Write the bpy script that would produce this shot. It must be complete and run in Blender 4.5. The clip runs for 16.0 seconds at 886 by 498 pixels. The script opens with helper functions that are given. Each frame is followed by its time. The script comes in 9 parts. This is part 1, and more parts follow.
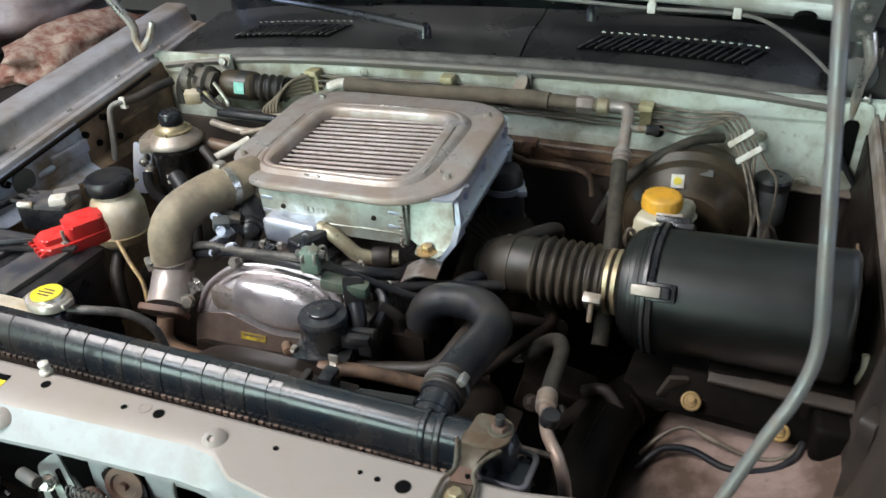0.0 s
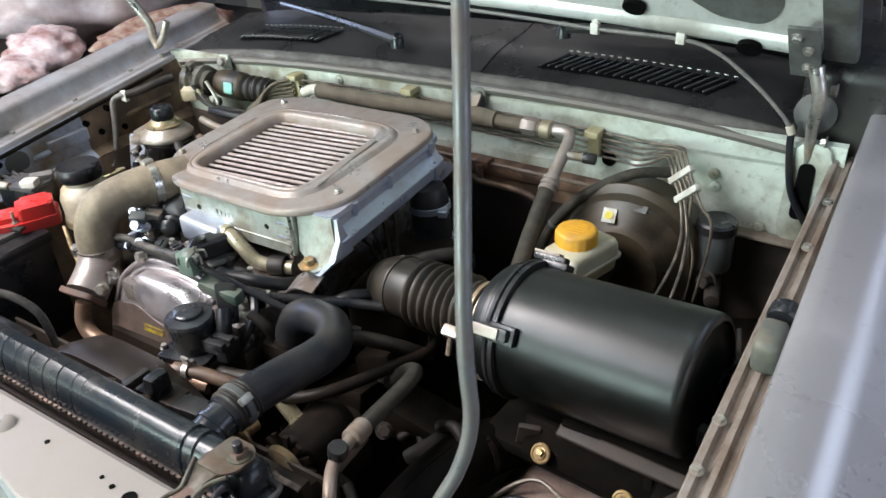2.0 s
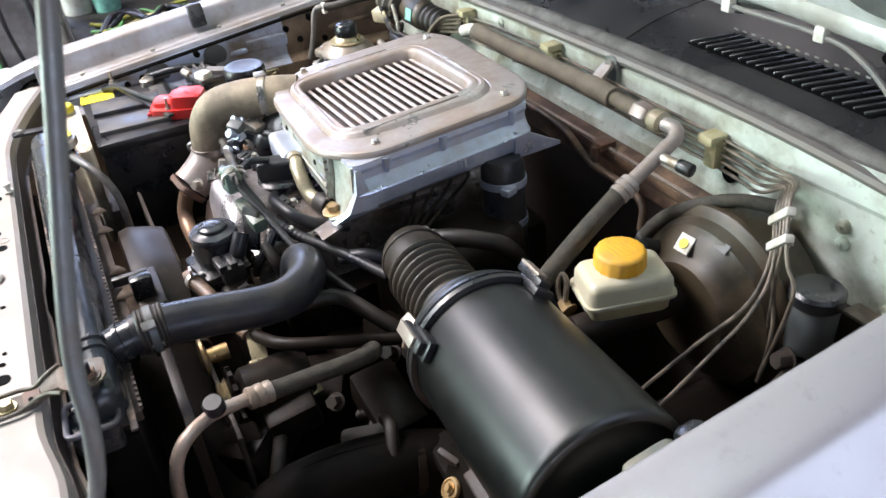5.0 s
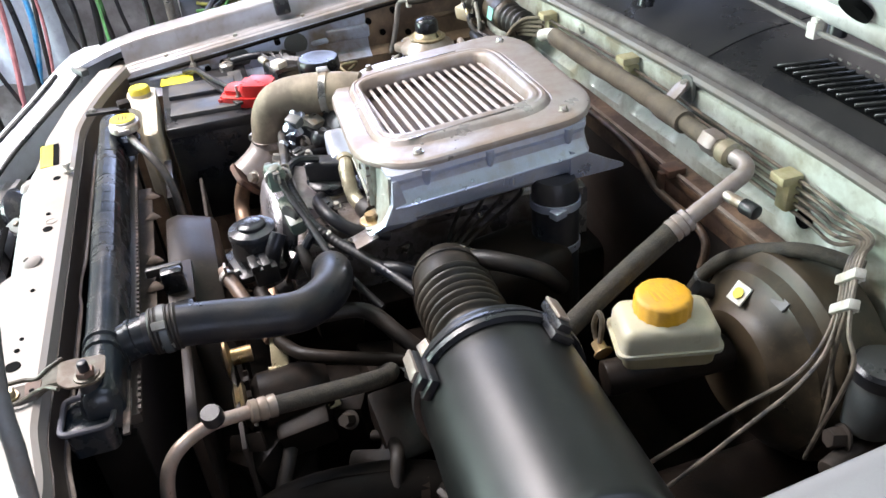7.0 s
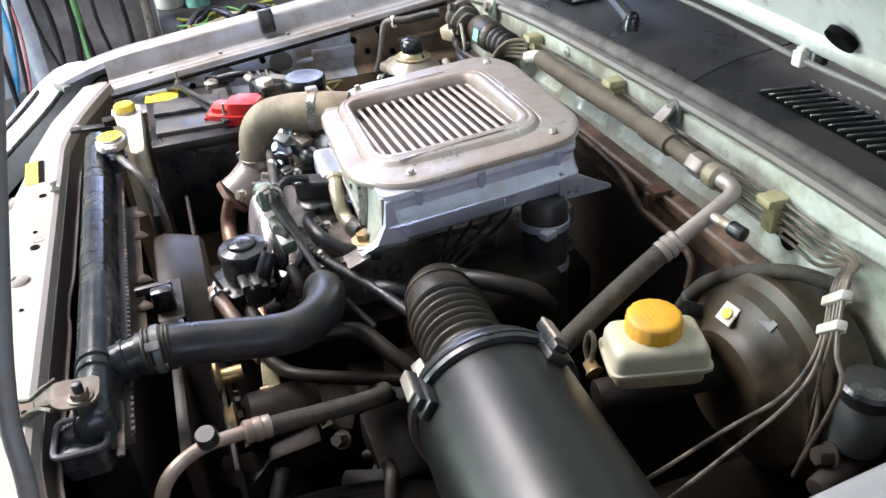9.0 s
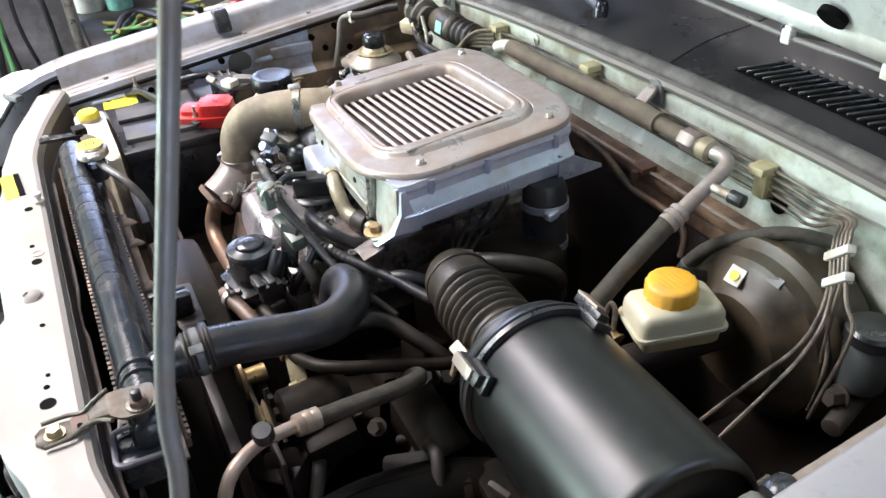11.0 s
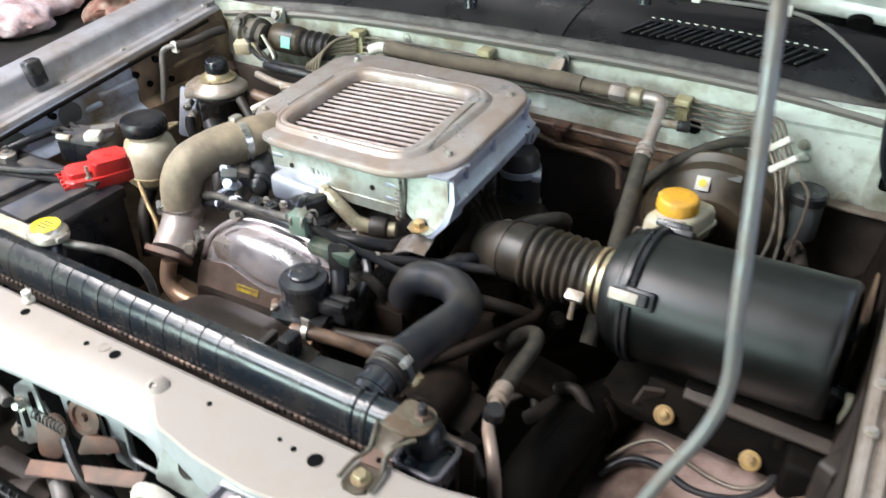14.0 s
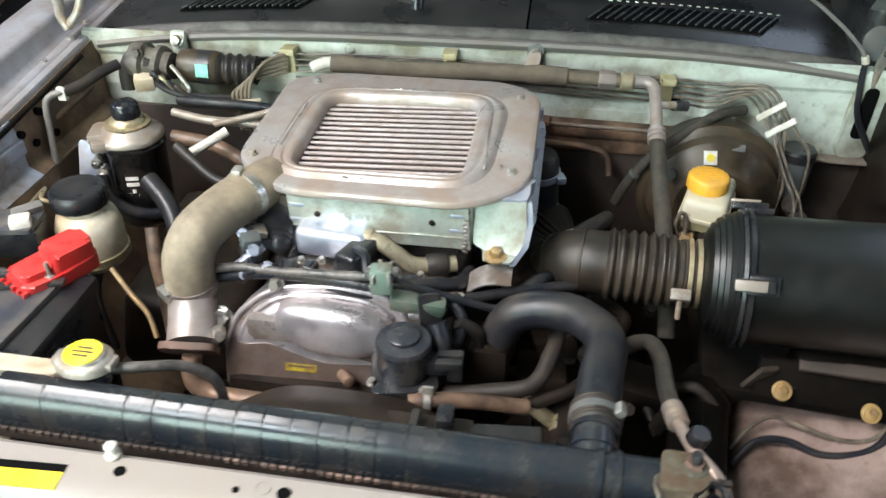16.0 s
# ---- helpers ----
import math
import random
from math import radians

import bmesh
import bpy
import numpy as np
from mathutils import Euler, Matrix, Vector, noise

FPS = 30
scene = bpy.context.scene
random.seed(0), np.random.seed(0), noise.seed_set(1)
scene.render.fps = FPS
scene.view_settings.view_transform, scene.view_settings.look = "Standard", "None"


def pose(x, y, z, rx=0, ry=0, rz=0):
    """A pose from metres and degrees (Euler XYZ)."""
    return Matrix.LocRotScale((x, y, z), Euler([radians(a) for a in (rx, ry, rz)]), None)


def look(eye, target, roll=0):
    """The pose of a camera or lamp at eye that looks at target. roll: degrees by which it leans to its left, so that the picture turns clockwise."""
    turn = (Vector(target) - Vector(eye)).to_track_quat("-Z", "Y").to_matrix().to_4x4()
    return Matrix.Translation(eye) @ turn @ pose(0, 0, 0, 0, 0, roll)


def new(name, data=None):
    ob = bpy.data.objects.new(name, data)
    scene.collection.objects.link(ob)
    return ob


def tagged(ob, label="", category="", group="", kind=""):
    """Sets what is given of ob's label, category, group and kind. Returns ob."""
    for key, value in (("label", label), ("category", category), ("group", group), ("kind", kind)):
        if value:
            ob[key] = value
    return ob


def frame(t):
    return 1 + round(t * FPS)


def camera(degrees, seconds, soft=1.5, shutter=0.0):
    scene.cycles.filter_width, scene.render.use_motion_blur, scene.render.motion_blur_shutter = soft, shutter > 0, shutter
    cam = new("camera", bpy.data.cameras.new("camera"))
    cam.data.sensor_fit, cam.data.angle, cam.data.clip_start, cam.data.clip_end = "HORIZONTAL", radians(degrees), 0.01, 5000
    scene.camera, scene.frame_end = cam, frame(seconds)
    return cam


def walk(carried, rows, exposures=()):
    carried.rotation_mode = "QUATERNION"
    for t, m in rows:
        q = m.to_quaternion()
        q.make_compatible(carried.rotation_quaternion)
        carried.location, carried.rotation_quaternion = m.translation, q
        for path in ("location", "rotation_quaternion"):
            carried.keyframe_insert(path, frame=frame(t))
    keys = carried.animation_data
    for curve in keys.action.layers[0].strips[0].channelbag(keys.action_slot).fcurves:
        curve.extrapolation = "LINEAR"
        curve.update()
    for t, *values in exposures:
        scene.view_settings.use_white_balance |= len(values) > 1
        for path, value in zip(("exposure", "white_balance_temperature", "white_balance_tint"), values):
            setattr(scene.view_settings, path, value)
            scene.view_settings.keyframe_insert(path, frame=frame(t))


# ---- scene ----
cam = camera(58.1, 16.0, soft=1.5, shutter=0.5)
PATH = [
    (0, (0.012, -0.077, 1.669), (-0.618, 1.499, 0.611), -2.4),
    (0.5, (0.085, -0.07, 1.67), (-0.576, 1.479, 0.591), -3.9),
    (1, (0.168, -0.018, 1.653), (-0.549, 1.526, 0.604), -4.0),
    (1.5, (0.285, 0.071, 1.648), (-0.57, 1.542, 0.597), -3.6),
    (2, (0.367, 0.149, 1.661), (-0.621, 1.543, 0.621), -4.0),
    (2.5, (0.426, 0.195, 1.66), (-0.679, 1.486, 0.605), -4.9),
    (3, (0.531, 0.256, 1.66), (-0.746, 1.365, 0.592), -4.4),
    (3.5, (0.615, 0.297, 1.655), (-0.743, 1.302, 0.584), -4.3),
    (4, (0.632, 0.378, 1.647), (-0.8, 1.271, 0.574), -6.2),
    (4.2, (0.623, 0.424, 1.637), (-0.824, 1.285, 0.557), -6.2),
    (6.3, (0.539, 0.728, 1.596), (-1.045, 1.182, 0.462), -5.2),
    (6.5, (0.541, 0.726, 1.596), (-1.048, 1.173, 0.467), -5.4),
    (7, (0.544, 0.712, 1.602), (-1.056, 1.15, 0.484), -5.3),
    (7.5, (0.552, 0.709, 1.604), (-1.049, 1.161, 0.494), -5.2),
    (8, (0.555, 0.701, 1.609), (-1.047, 1.177, 0.509), -4.6),
    (10.5, (0.511, 0.606, 1.621), (-1.031, 1.233, 0.513), -3.7),
    (11, (0.513, 0.542, 1.631), (-0.985, 1.258, 0.516), -3.4),
    (11.5, (0.561, 0.445, 1.643), (-0.902, 1.255, 0.545), -1.4),
    (12, (0.58, 0.288, 1.661), (-0.792, 1.226, 0.548), -2.0),
    (12.5, (0.519, 0.204, 1.677), (-0.732, 1.313, 0.579), -1.0),
    (13, (0.338, 0.044, 1.685), (-0.67, 1.356, 0.561), -2.9),
    (13.5, (0.254, -0.015, 1.694), (-0.592, 1.392, 0.551), -0.7),
    (14, (0.151, 0.016, 1.676), (-0.687, 1.438, 0.547), -0.4),
    (14.5, (0.041, 0.067, 1.684), (-0.766, 1.508, 0.556), -2.9),
    (15, (-0.035, 0.078, 1.683), (-0.756, 1.535, 0.519), -1.9),
    (15.5, (-0.17, 0.048, 1.672), (-0.627, 1.605, 0.503), -0.5),
    (16, (-0.338, -0.022, 1.67), (-0.57, 1.589, 0.509), 1.1),
]
walk(cam, [(t, look(eye, target, roll)) for t, eye, target, roll in PATH],
     ((0, -0.70, 6400, 5), (1.0, -0.69, 6400, 5), (1.5, -0.55, 6350, 6), (2.5, -0.14, 6400, 8), (3.5, 0.04, 6400, 10), (7.0, 0.16, 6400, 10), (12.0, 0.12, 6400, 10), (13.0, 0.03, 6400, 9), (14.5, -0.10, 6350, 6), (16.0, -0.20, 6400, 4)))

# ---- light: a workshop lit by daylight through its open doors ----
world = bpy.data.worlds.new("workshop_sky")
scene.world = world
world.use_nodes = True
wn = world.node_tree
bg = wn.nodes["Background"]
sky = wn.nodes.new("ShaderNodeTexSky")
sky.sky_type, sky.sun_disc = "NISHITA", False
sky.sun_elevation, sky.sun_rotation = radians(48), radians(150)
wn.links.new(sky.outputs["Color"], bg.inputs["Color"])
bg.inputs["Strength"].default_value = 0.12


def area_lamp(name, eye, target, w, h, watts, colour):
    data = bpy.data.lights.new(name, "AREA")
    data.shape, data.size, data.size_y, data.energy, data.color = "RECTANGLE", w, h, watts, colour
    ob = new(name, data)
    ob.matrix_world = look(eye, target)
    return ob


area_lamp("middle_skylight", (-2.10, -0.35, 3.36), (-2.10, -0.35, 0.0), 1.8, 1.1, 235, (1.0, 0.915, 0.915))
area_lamp("front_skylight", (-2.10, -2.05, 3.36), (-2.10, -2.05, 0.0), 1.8, 1.4, 230, (0.90, 0.945, 1.0))
area_lamp("rear_skylight", (1.5, 2.60, 3.36), (1.5, 2.60, 0.0), 1.6, 3.4, 48, (0.70, 0.80, 1.0))
area_lamp("front_door_daylight", (-2.65, -3.85, 1.35), (-2.65, 0.0, 1.35), 2.8, 1.9, 335, (0.79, 1.0, 0.93))
area_lamp("side_door_daylight", (3.85, 0.6, 1.75), (0.0, 0.6, 1.75), 2.8, 2.3, 78, (0.72, 0.77, 1.0))
area_lamp("west_window_daylight", (-4.25, 0.65, 2.0), (0.0, 0.65, 2.0), 2.3, 1.4, 110, (0.56, 0.66, 1.0))

# ---- materials ----


def mk(name, col, rough=0.5, metal=0.0, dirt=None, amount=0.0, scale=18.0, bump=0.15, fine=260.0, vary=0.12,
       rvary=0.15, coat=0.0, trans=0.0, sss=0.0, edge=0.12, spec=0.5, speck=0.5):
    m = bpy.data.materials.new(name)
    m.use_nodes = True
    nt = m.node_tree
    n, l = nt.nodes, nt.links
    p = n["Principled BSDF"]
    tc = n.new("ShaderNodeTexCoord")
    info = n.new("ShaderNodeObjectInfo")
    shift = n.new("ShaderNodeVectorMath")
    shift.operation = "MULTIPLY_ADD"
    l.new(info.outputs["Random"], shift.inputs[0])
    shift.inputs[1].default_value = (7.0, 13.0, 5.0)
    l.new(tc.outputs["Object"], shift.inputs[2])
    big = n.new("ShaderNodeTexNoise")
    big.inputs["Scale"].default_value, big.inputs["Detail"].default_value = scale, 5
    big.inputs["Roughness"].default_value = 0.62
    small = n.new("ShaderNodeTexNoise")
    small.inputs["Scale"].default_value, small.inputs["Detail"].default_value = fine, 3
    l.new(shift.outputs[0], big.inputs["Vector"])
    l.new(shift.outputs[0], small.inputs["Vector"])
    hv = n.new("ShaderNodeMixRGB")
    hv.inputs[1].default_value = (*[c * (1 - vary) for c in col], 1)
    hv.inputs[2].default_value = (*[min(1, c * (1 + vary)) for c in col], 1)
    l.new(small.outputs["Fac"], hv.inputs[0])
    out = hv.outputs[0]
    rr = n.new("ShaderNodeMapRange")
    rr.inputs["To Min"].default_value = max(0.03, rough - rvary)
    rr.inputs["To Max"].default_value = min(1.0, rough + rvary)
    rr.inputs["From Min"].default_value, rr.inputs["From Max"].default_value = 0.3, 0.7
    l.new(big.outputs["Fac"], rr.inputs["Value"])
    l.new(rr.outputs[0], p.inputs["Roughness"])
    p.inputs["Metallic"].default_value = metal
    p.inputs["Specular IOR Level"].default_value = spec
    if dirt:
        ramp = n.new("ShaderNodeMapRange")
        ramp.inputs["From Min"].default_value = 0.62 - 0.5 * amount - edge
        ramp.inputs["From Max"].default_value = 0.62 - 0.5 * amount + edge
        l.new(big.outputs["Fac"], ramp.inputs["Value"])
        mix = n.new("ShaderNodeMixRGB")
        l.new(ramp.outputs[0], mix.inputs[0])
        l.new(out, mix.inputs[1])
        mix.inputs[2].default_value = (*dirt, 1)
        out = mix.outputs[0]
        if metal:
            dm = n.new("ShaderNodeMath")
            dm.operation = "MULTIPLY_ADD"
            dm.inputs[1].default_value, dm.inputs[2].default_value = -0.75 * metal, metal
            l.new(ramp.outputs[0], dm.inputs[0])
            l.new(dm.outputs[0], p.inputs["Metallic"])
    if dirt and speck:
        dots = n.new("ShaderNodeTexNoise")
        dots.inputs["Scale"].default_value, dots.inputs["Detail"].default_value = max(55.0, scale * 4.5), 7
        dots.inputs["Roughness"].default_value = 0.7
        l.new(shift.outputs[0], dots.inputs["Vector"])
        pick = n.new("ShaderNodeMapRange")
        pick.inputs["From Min"].default_value, pick.inputs["From Max"].default_value = 0.57, 0.70
        pick.inputs["To Max"].default_value = speck
        l.new(dots.outputs["Fac"], pick.inputs["Value"])
        fleck = n.new("ShaderNodeMixRGB")
        l.new(pick.outputs[0], fleck.inputs[0])
        l.new(out, fleck.inputs[1])
        lift = 1.35 if max(dirt) < 0.12 else 0.85
        fleck.inputs[2].default_value = (*[min(1.0, c * lift) for c in dirt], 1)
        out = fleck.outputs[0]
    l.new(out, p.inputs["Base Color"])
    p.inputs["Coat Weight"].default_value = coat
    p.inputs["Transmission Weight"].default_value = trans
    if sss:
        p.inputs["Subsurface Weight"].default_value = sss
        p.inputs["Subsurface Radius"].default_value = (0.02, 0.018, 0.012)
    if bump:
        add = n.new("ShaderNodeMath")
        add.operation = "MULTIPLY_ADD"
        l.new(big.outputs["Fac"], add.inputs[0])
        add.inputs[1].default_value = 1.6
        l.new(small.outputs["Fac"], add.inputs[2])
        b = n.new("ShaderNodeBump")
        b.inputs["Strength"].default_value, b.inputs["Distance"].default_value = bump, 0.002
        l.new(add.outputs[0], b.inputs["Height"])
        l.new(b.outputs[0], p.inputs["Normal"])
    return m


DUST = (0.22, 0.165, 0.12)
M_SILVER = mk("silver_body_paint", (0.52, 0.52, 0.54), 0.30, 0.55, DUST, 0.06, 6, 0.03, 900, 0.04, 0.06, coat=0.5)
M_FENDER = mk("dusty_silver_paint", (0.405, 0.385, 0.395), 0.34, 0.5, (0.34, 0.31, 0.32), 0.04, 5, 0.008, 900, 0.04, 0.08, coat=0.3)
M_SUPPORT = mk("dusty_paint_warm_light", (0.305, 0.275, 0.248), 0.50, 0.05, (0.30, 0.262, 0.225), 0.10, 9, 0.05, 600, 0.05, spec=0.35, speck=0.25)
M_DIRTLEDGE = mk("tan_caked_dirt", (0.095, 0.064, 0.042), 0.8, 0.0, (0.045, 0.03, 0.022), 0.35, 24, 0.35, 200, 0.2)
M_RUSTAPRON = mk("rust_browned_apron", (0.225, 0.150, 0.092), 0.6, 0.05, (0.085, 0.055, 0.038), 0.30, 11, 0.15, 260, 0.15)
M_DUSTVALVE = mk("olive_dusty_casting", (0.13, 0.12, 0.092), 0.6, 0.15, (0.055, 0.045, 0.034), 0.30, 30, 0.25, 250, 0.15)
M_MESH = mk("navy_black_plastic_mesh", (0.010, 0.011, 0.016), 0.5, 0.0, (0.025, 0.022, 0.022), 0.2, 30, 0.05, 400, spec=0.3)
M_BACKHEAP = mk("pale_pinkish_rags", (0.76, 0.68, 0.70), 0.7, 0.0, (0.30, 0.17, 0.16), 0.28, 9, 0.3, 60, 0.12)
M_SUPFACE = mk("bay_paint_cool_light", (0.33, 0.352, 0.355), 0.45, 0.15, (0.25, 0.24, 0.22), 0.12, 8, 0.04, 600, 0.05, spec=0.4, speck=0.3)
M_BAY = mk("green_grey_bay_paint", (0.66, 0.725, 0.65), 0.42, 0.12, (0.24, 0.225, 0.155), 0.20, 7, 0.06, 500, 0.06)
M_APRON = mk("dusty_blue_grey_paint", (0.43, 0.475, 0.60), 0.42, 0.15, (0.19, 0.14, 0.095), 0.18, 8, 0.08, 400, 0.08)
M_PRIMER = mk("brown_dusty_primer", (0.25, 0.158, 0.102), 0.50, 0.05, (0.06, 0.037, 0.026), 0.36, 13, 0.15, 300)
M_TAN = mk("dirty_mat_and_shade", (0.020, 0.0150, 0.0120), 0.65, 0.0, (0.048, 0.034, 0.026), 0.35, 11, 0.2, 300)
M_HOODIN = mk("hood_inner_paint", (0.74, 0.76, 0.73), 0.40, 0.3, (0.35, 0.33, 0.29), 0.12, 6, 0.04, 500, 0.05)
M_ALU = mk("dusty_aluminium", (0.44, 0.41, 0.405), 0.38, 0.62, (0.27, 0.212, 0.175), 0.36, 12, 0.05, 500, 0.06, 0.16, edge=0.16, speck=0.35)
M_BROWNALU = mk("brown_dirt_and_shade_alloy", (0.22, 0.170, 0.150), 0.38, 0.6, (0.10, 0.070, 0.056), 0.32, 14, 0.12, 350, 0.1)
M_CAST = mk("clean_cast_aluminium", (0.52, 0.56, 0.68), 0.40, 0.75, (0.42, 0.40, 0.40), 0.06, 20, 0.10, 420, 0.08)
M_CORE = mk("greenish_alloy_tank", (0.50, 0.55, 0.50), 0.45, 0.6, (0.26, 0.24, 0.19), 0.18, 22, 0.10, 400, 0.07)
M_FIN = mk("dusty_alloy_bar", (0.56, 0.49, 0.475), 0.5, 0.3, (0.40, 0.32, 0.28), 0.12, 40, 0.05, 600, speck=0.0)
M_FINDARK = mk("fin_gap", (0.016, 0.012, 0.011), 0.7, 0.1, (0.04, 0.024, 0.02), 0.25, 200, 0.3, 900)
M_FINGAP = mk("dusty_fin_gap", (0.042, 0.031, 0.027), 0.65, 0.2, (0.10, 0.075, 0.06), 0.25, 120, 0.3, 900)
M_HEADC = mk("polished_dusty_cover", (0.62, 0.58, 0.595), 0.36, 0.85, (0.24, 0.18, 0.15), 0.10, 9, 0.08, 350, 0.05)
M_ENGALU = mk("oily_cast_alloy", (0.42, 0.39, 0.375), 0.32, 0.75, (0.12, 0.09, 0.07), 0.30, 16, 0.25, 300)
# oily iron, its base lowered further to hold the deep bay's shade
M_IRON = mk("oily_iron_and_shade", (0.0090, 0.0080, 0.0070), 0.45, 0.1, (0.022, 0.0155, 0.0115), 0.30, 18, 0.15, 250, 0.25, spec=0.14)
M_BLACKP = mk("black_plastic", (0.012, 0.013, 0.016), 0.32, 0.0, (0.038, 0.034, 0.031), 0.10, 14, 0.05, 500, 0.15)
M_GLOSSCAN = mk("glossy_black_enamel", (0.008, 0.008, 0.009), 0.16, 0.0, (0.03, 0.025, 0.02), 0.10, 22, 0.02, 500, 0.1, 0.08)
M_TANKP = mk("glossy_black_tank_plastic", (0.014, 0.019, 0.025), 0.25, 0.0, (0.034, 0.032, 0.030), 0.18, 16, 0.05, 300, 0.15, 0.09)
M_CAN = mk("satin_black_can", (0.0035, 0.0042, 0.0038), 0.37, 0.0, (0.0085, 0.0085, 0.0075), 0.14, 11, 0.02, 600, 0.1, 0.06, spec=0.50, speck=0.9)
M_RUBBER = mk("black_rubber", (0.0125, 0.0138, 0.0185), 0.38, 0.0, (0.036, 0.031, 0.027), 0.14, 15, 0.12, 400, 0.15, spec=0.36)
M_RUBDUST = mk("dusty_rubber", (0.014, 0.012, 0.011), 0.5, 0.0, (0.038, 0.029, 0.022), 0.20, 16, 0.15, 350, 0.15, spec=0.4)
M_FOAM = mk("dusty_foam_sleeve", (0.098, 0.080, 0.057), 0.85, 0.0, (0.165, 0.135, 0.094), 0.30, 22, 0.3, 400)
M_ELBOW = mk("dust_caked_rubber_elbow", (0.30, 0.245, 0.165), 0.66, 0.0, (0.15, 0.12, 0.085), 0.25, 13, 0.12, 300, 0.12)
M_COWL = mk("black_cowl_plastic", (0.019, 0.019, 0.0195), 0.30, 0.0, (0.046, 0.043, 0.040), 0.22, 5, 0.05, 600, 0.15, 0.12, spec=0.75)
M_SEAL = mk("dusty_grey_seal", (0.185, 0.180, 0.165), 0.65, 0.0, (0.19, 0.165, 0.14), 0.3, 10, 0.1, 400)
M_BULB = mk("dust_caked_bulb_seal", (0.155, 0.142, 0.126), 0.8, 0.0, (0.085, 0.078, 0.070), 0.30, 22, 0.3, 300, 0.15)
M_STEEL = mk("zinc_steel", (0.52, 0.51, 0.48), 0.35, 0.9, (0.26, 0.20, 0.14), 0.18, 30, 0.1, 500)
M_ZINCY = mk("yellow_passivated_zinc", (0.50, 0.43, 0.27), 0.38, 0.8, (0.24, 0.17, 0.10), 0.2, 26, 0.1, 500)
M_ZBRIGHT = mk("dusty_bright_zinc", (0.150, 0.140, 0.105), 0.50, 0.4, (0.085, 0.055, 0.032), 0.30, 34, 0.15, 400)
M_ZSTRAP = mk("dirty_zinc_strap", (0.125, 0.120, 0.090), 0.50, 0.4, (0.060, 0.042, 0.026), 0.30, 30, 0.15, 400)
M_BRASS = mk("aged_brass", (0.58, 0.40, 0.19), 0.4, 0.85, (0.22, 0.15, 0.09), 0.2, 30, 0.1, 400)
M_BRAID = mk("braided_olive_hose", (0.026, 0.023, 0.0175), 0.8, 0.0, (0.062, 0.053, 0.040), 0.25, 60, 0.5, 500, 0.3)
M_COPPER = mk("brown_heat_pipe", (0.42, 0.27, 0.17), 0.42, 0.8, (0.20, 0.13, 0.09), 0.3, 20, 0.1, 400)
M_RUST = mk("rusty_steel", (0.17, 0.085, 0.055), 0.65, 0.25, (0.10, 0.065, 0.05), 0.35, 20, 0.2, 300)
M_ROD = mk("grey_painted_rod", (0.16, 0.165, 0.16), 0.42, 0.35, (0.14, 0.12, 0.10), 0.15, 30, 0.06, 500)
M_LINE = mk("dark_brake_pipe", (0.060, 0.054, 0.047), 0.45, 0.5, (0.2, 0.16, 0.12), 0.3, 30, 0.1, 500)
M_BOOST = mk("dusty_black_booster", (0.021, 0.017, 0.0115), 0.42, 0.1, (0.070, 0.050, 0.029), 0.30, 9, 0.06, 400, 0.12)
M_YCAP = mk("yellow_cap_plastic", (0.80, 0.42, 0.03), 0.45, 0.0, (0.62, 0.33, 0.06), 0.18, 30, 0.05, 400, 0.06)
M_YEL = mk("yellow_label", (0.83, 0.68, 0.03), 0.5, 0.0, (0.62, 0.50, 0.08), 0.1, 30, 0.0, 400, 0.05)
M_YLABEL = mk("grimy_yellow_label", (0.50, 0.38, 0.02), 0.55, 0.0, (0.22, 0.15, 0.02), 0.25, 60, 0.0, 400, 0.05)
M_RED = mk("red_plastic", (0.64, 0.032, 0.030), 0.36, 0.0, (0.50, 0.06, 0.05), 0.14, 26, 0.05, 400, 0.08)
M_MILK = mk("milky_reservoir_plastic", (0.53, 0.50, 0.37), 0.38, 0.0, (0.58, 0.53, 0.40), 0.22, 14, 0.04, 400, 0.04, sss=0.4)
M_FLUID = mk("fluid_filled_plastic", (0.50, 0.44, 0.26), 0.38, 0.0, (0.40, 0.34, 0.20), 0.22, 14, 0.04, 400, 0.04, sss=0.3)
M_CREAM = mk("aged_cream_plastic", (0.64, 0.60, 0.50), 0.45, 0.0, (0.42, 0.34, 0.22), 0.28, 14, 0.06, 400, 0.06, sss=0.2)
M_BLUE = mk("blue_cap_plastic", (0.04, 0.30, 0.66), 0.35, 0.0, (0.20, 0.45, 0.68), 0.15, 30, 0.04, 400, 0.06)
M_WHITE = mk("white_plastic", (0.64, 0.62, 0.56), 0.45, 0.0, (0.48, 0.43, 0.34), 0.15, 40, 0.03, 400, 0.04)
M_KHAKI = mk("yellowed_plastic_clip", (0.46, 0.41, 0.25), 0.5, 0.0, (0.36, 0.32, 0.16), 0.2, 40, 0.04, 400, 0.06)
M_TEAL = mk("teal_sticker", (0.24, 0.56, 0.47), 0.55, 0.0, (0.16, 0.36, 0.30), 0.2, 60, 0.0, 400, 0.06)
M_GREEN = mk("dull_green_connector", (0.075, 0.11, 0.085), 0.42, 0.0, (0.15, 0.145, 0.11), 0.2, 40, 0.05, 400)
M_TEETH = mk("dusty_pinkish_crimp", (0.33, 0.235, 0.185), 0.6, 0.25, (0.06, 0.045, 0.035), 0.36, 14, 0.1, 300, edge=0.05)
M_LILAC = mk("lilac_grey_sheet", (0.125, 0.120, 0.138), 0.50, 0.3, (0.070, 0.064, 0.066), 0.25, 12, 0.08, 400)
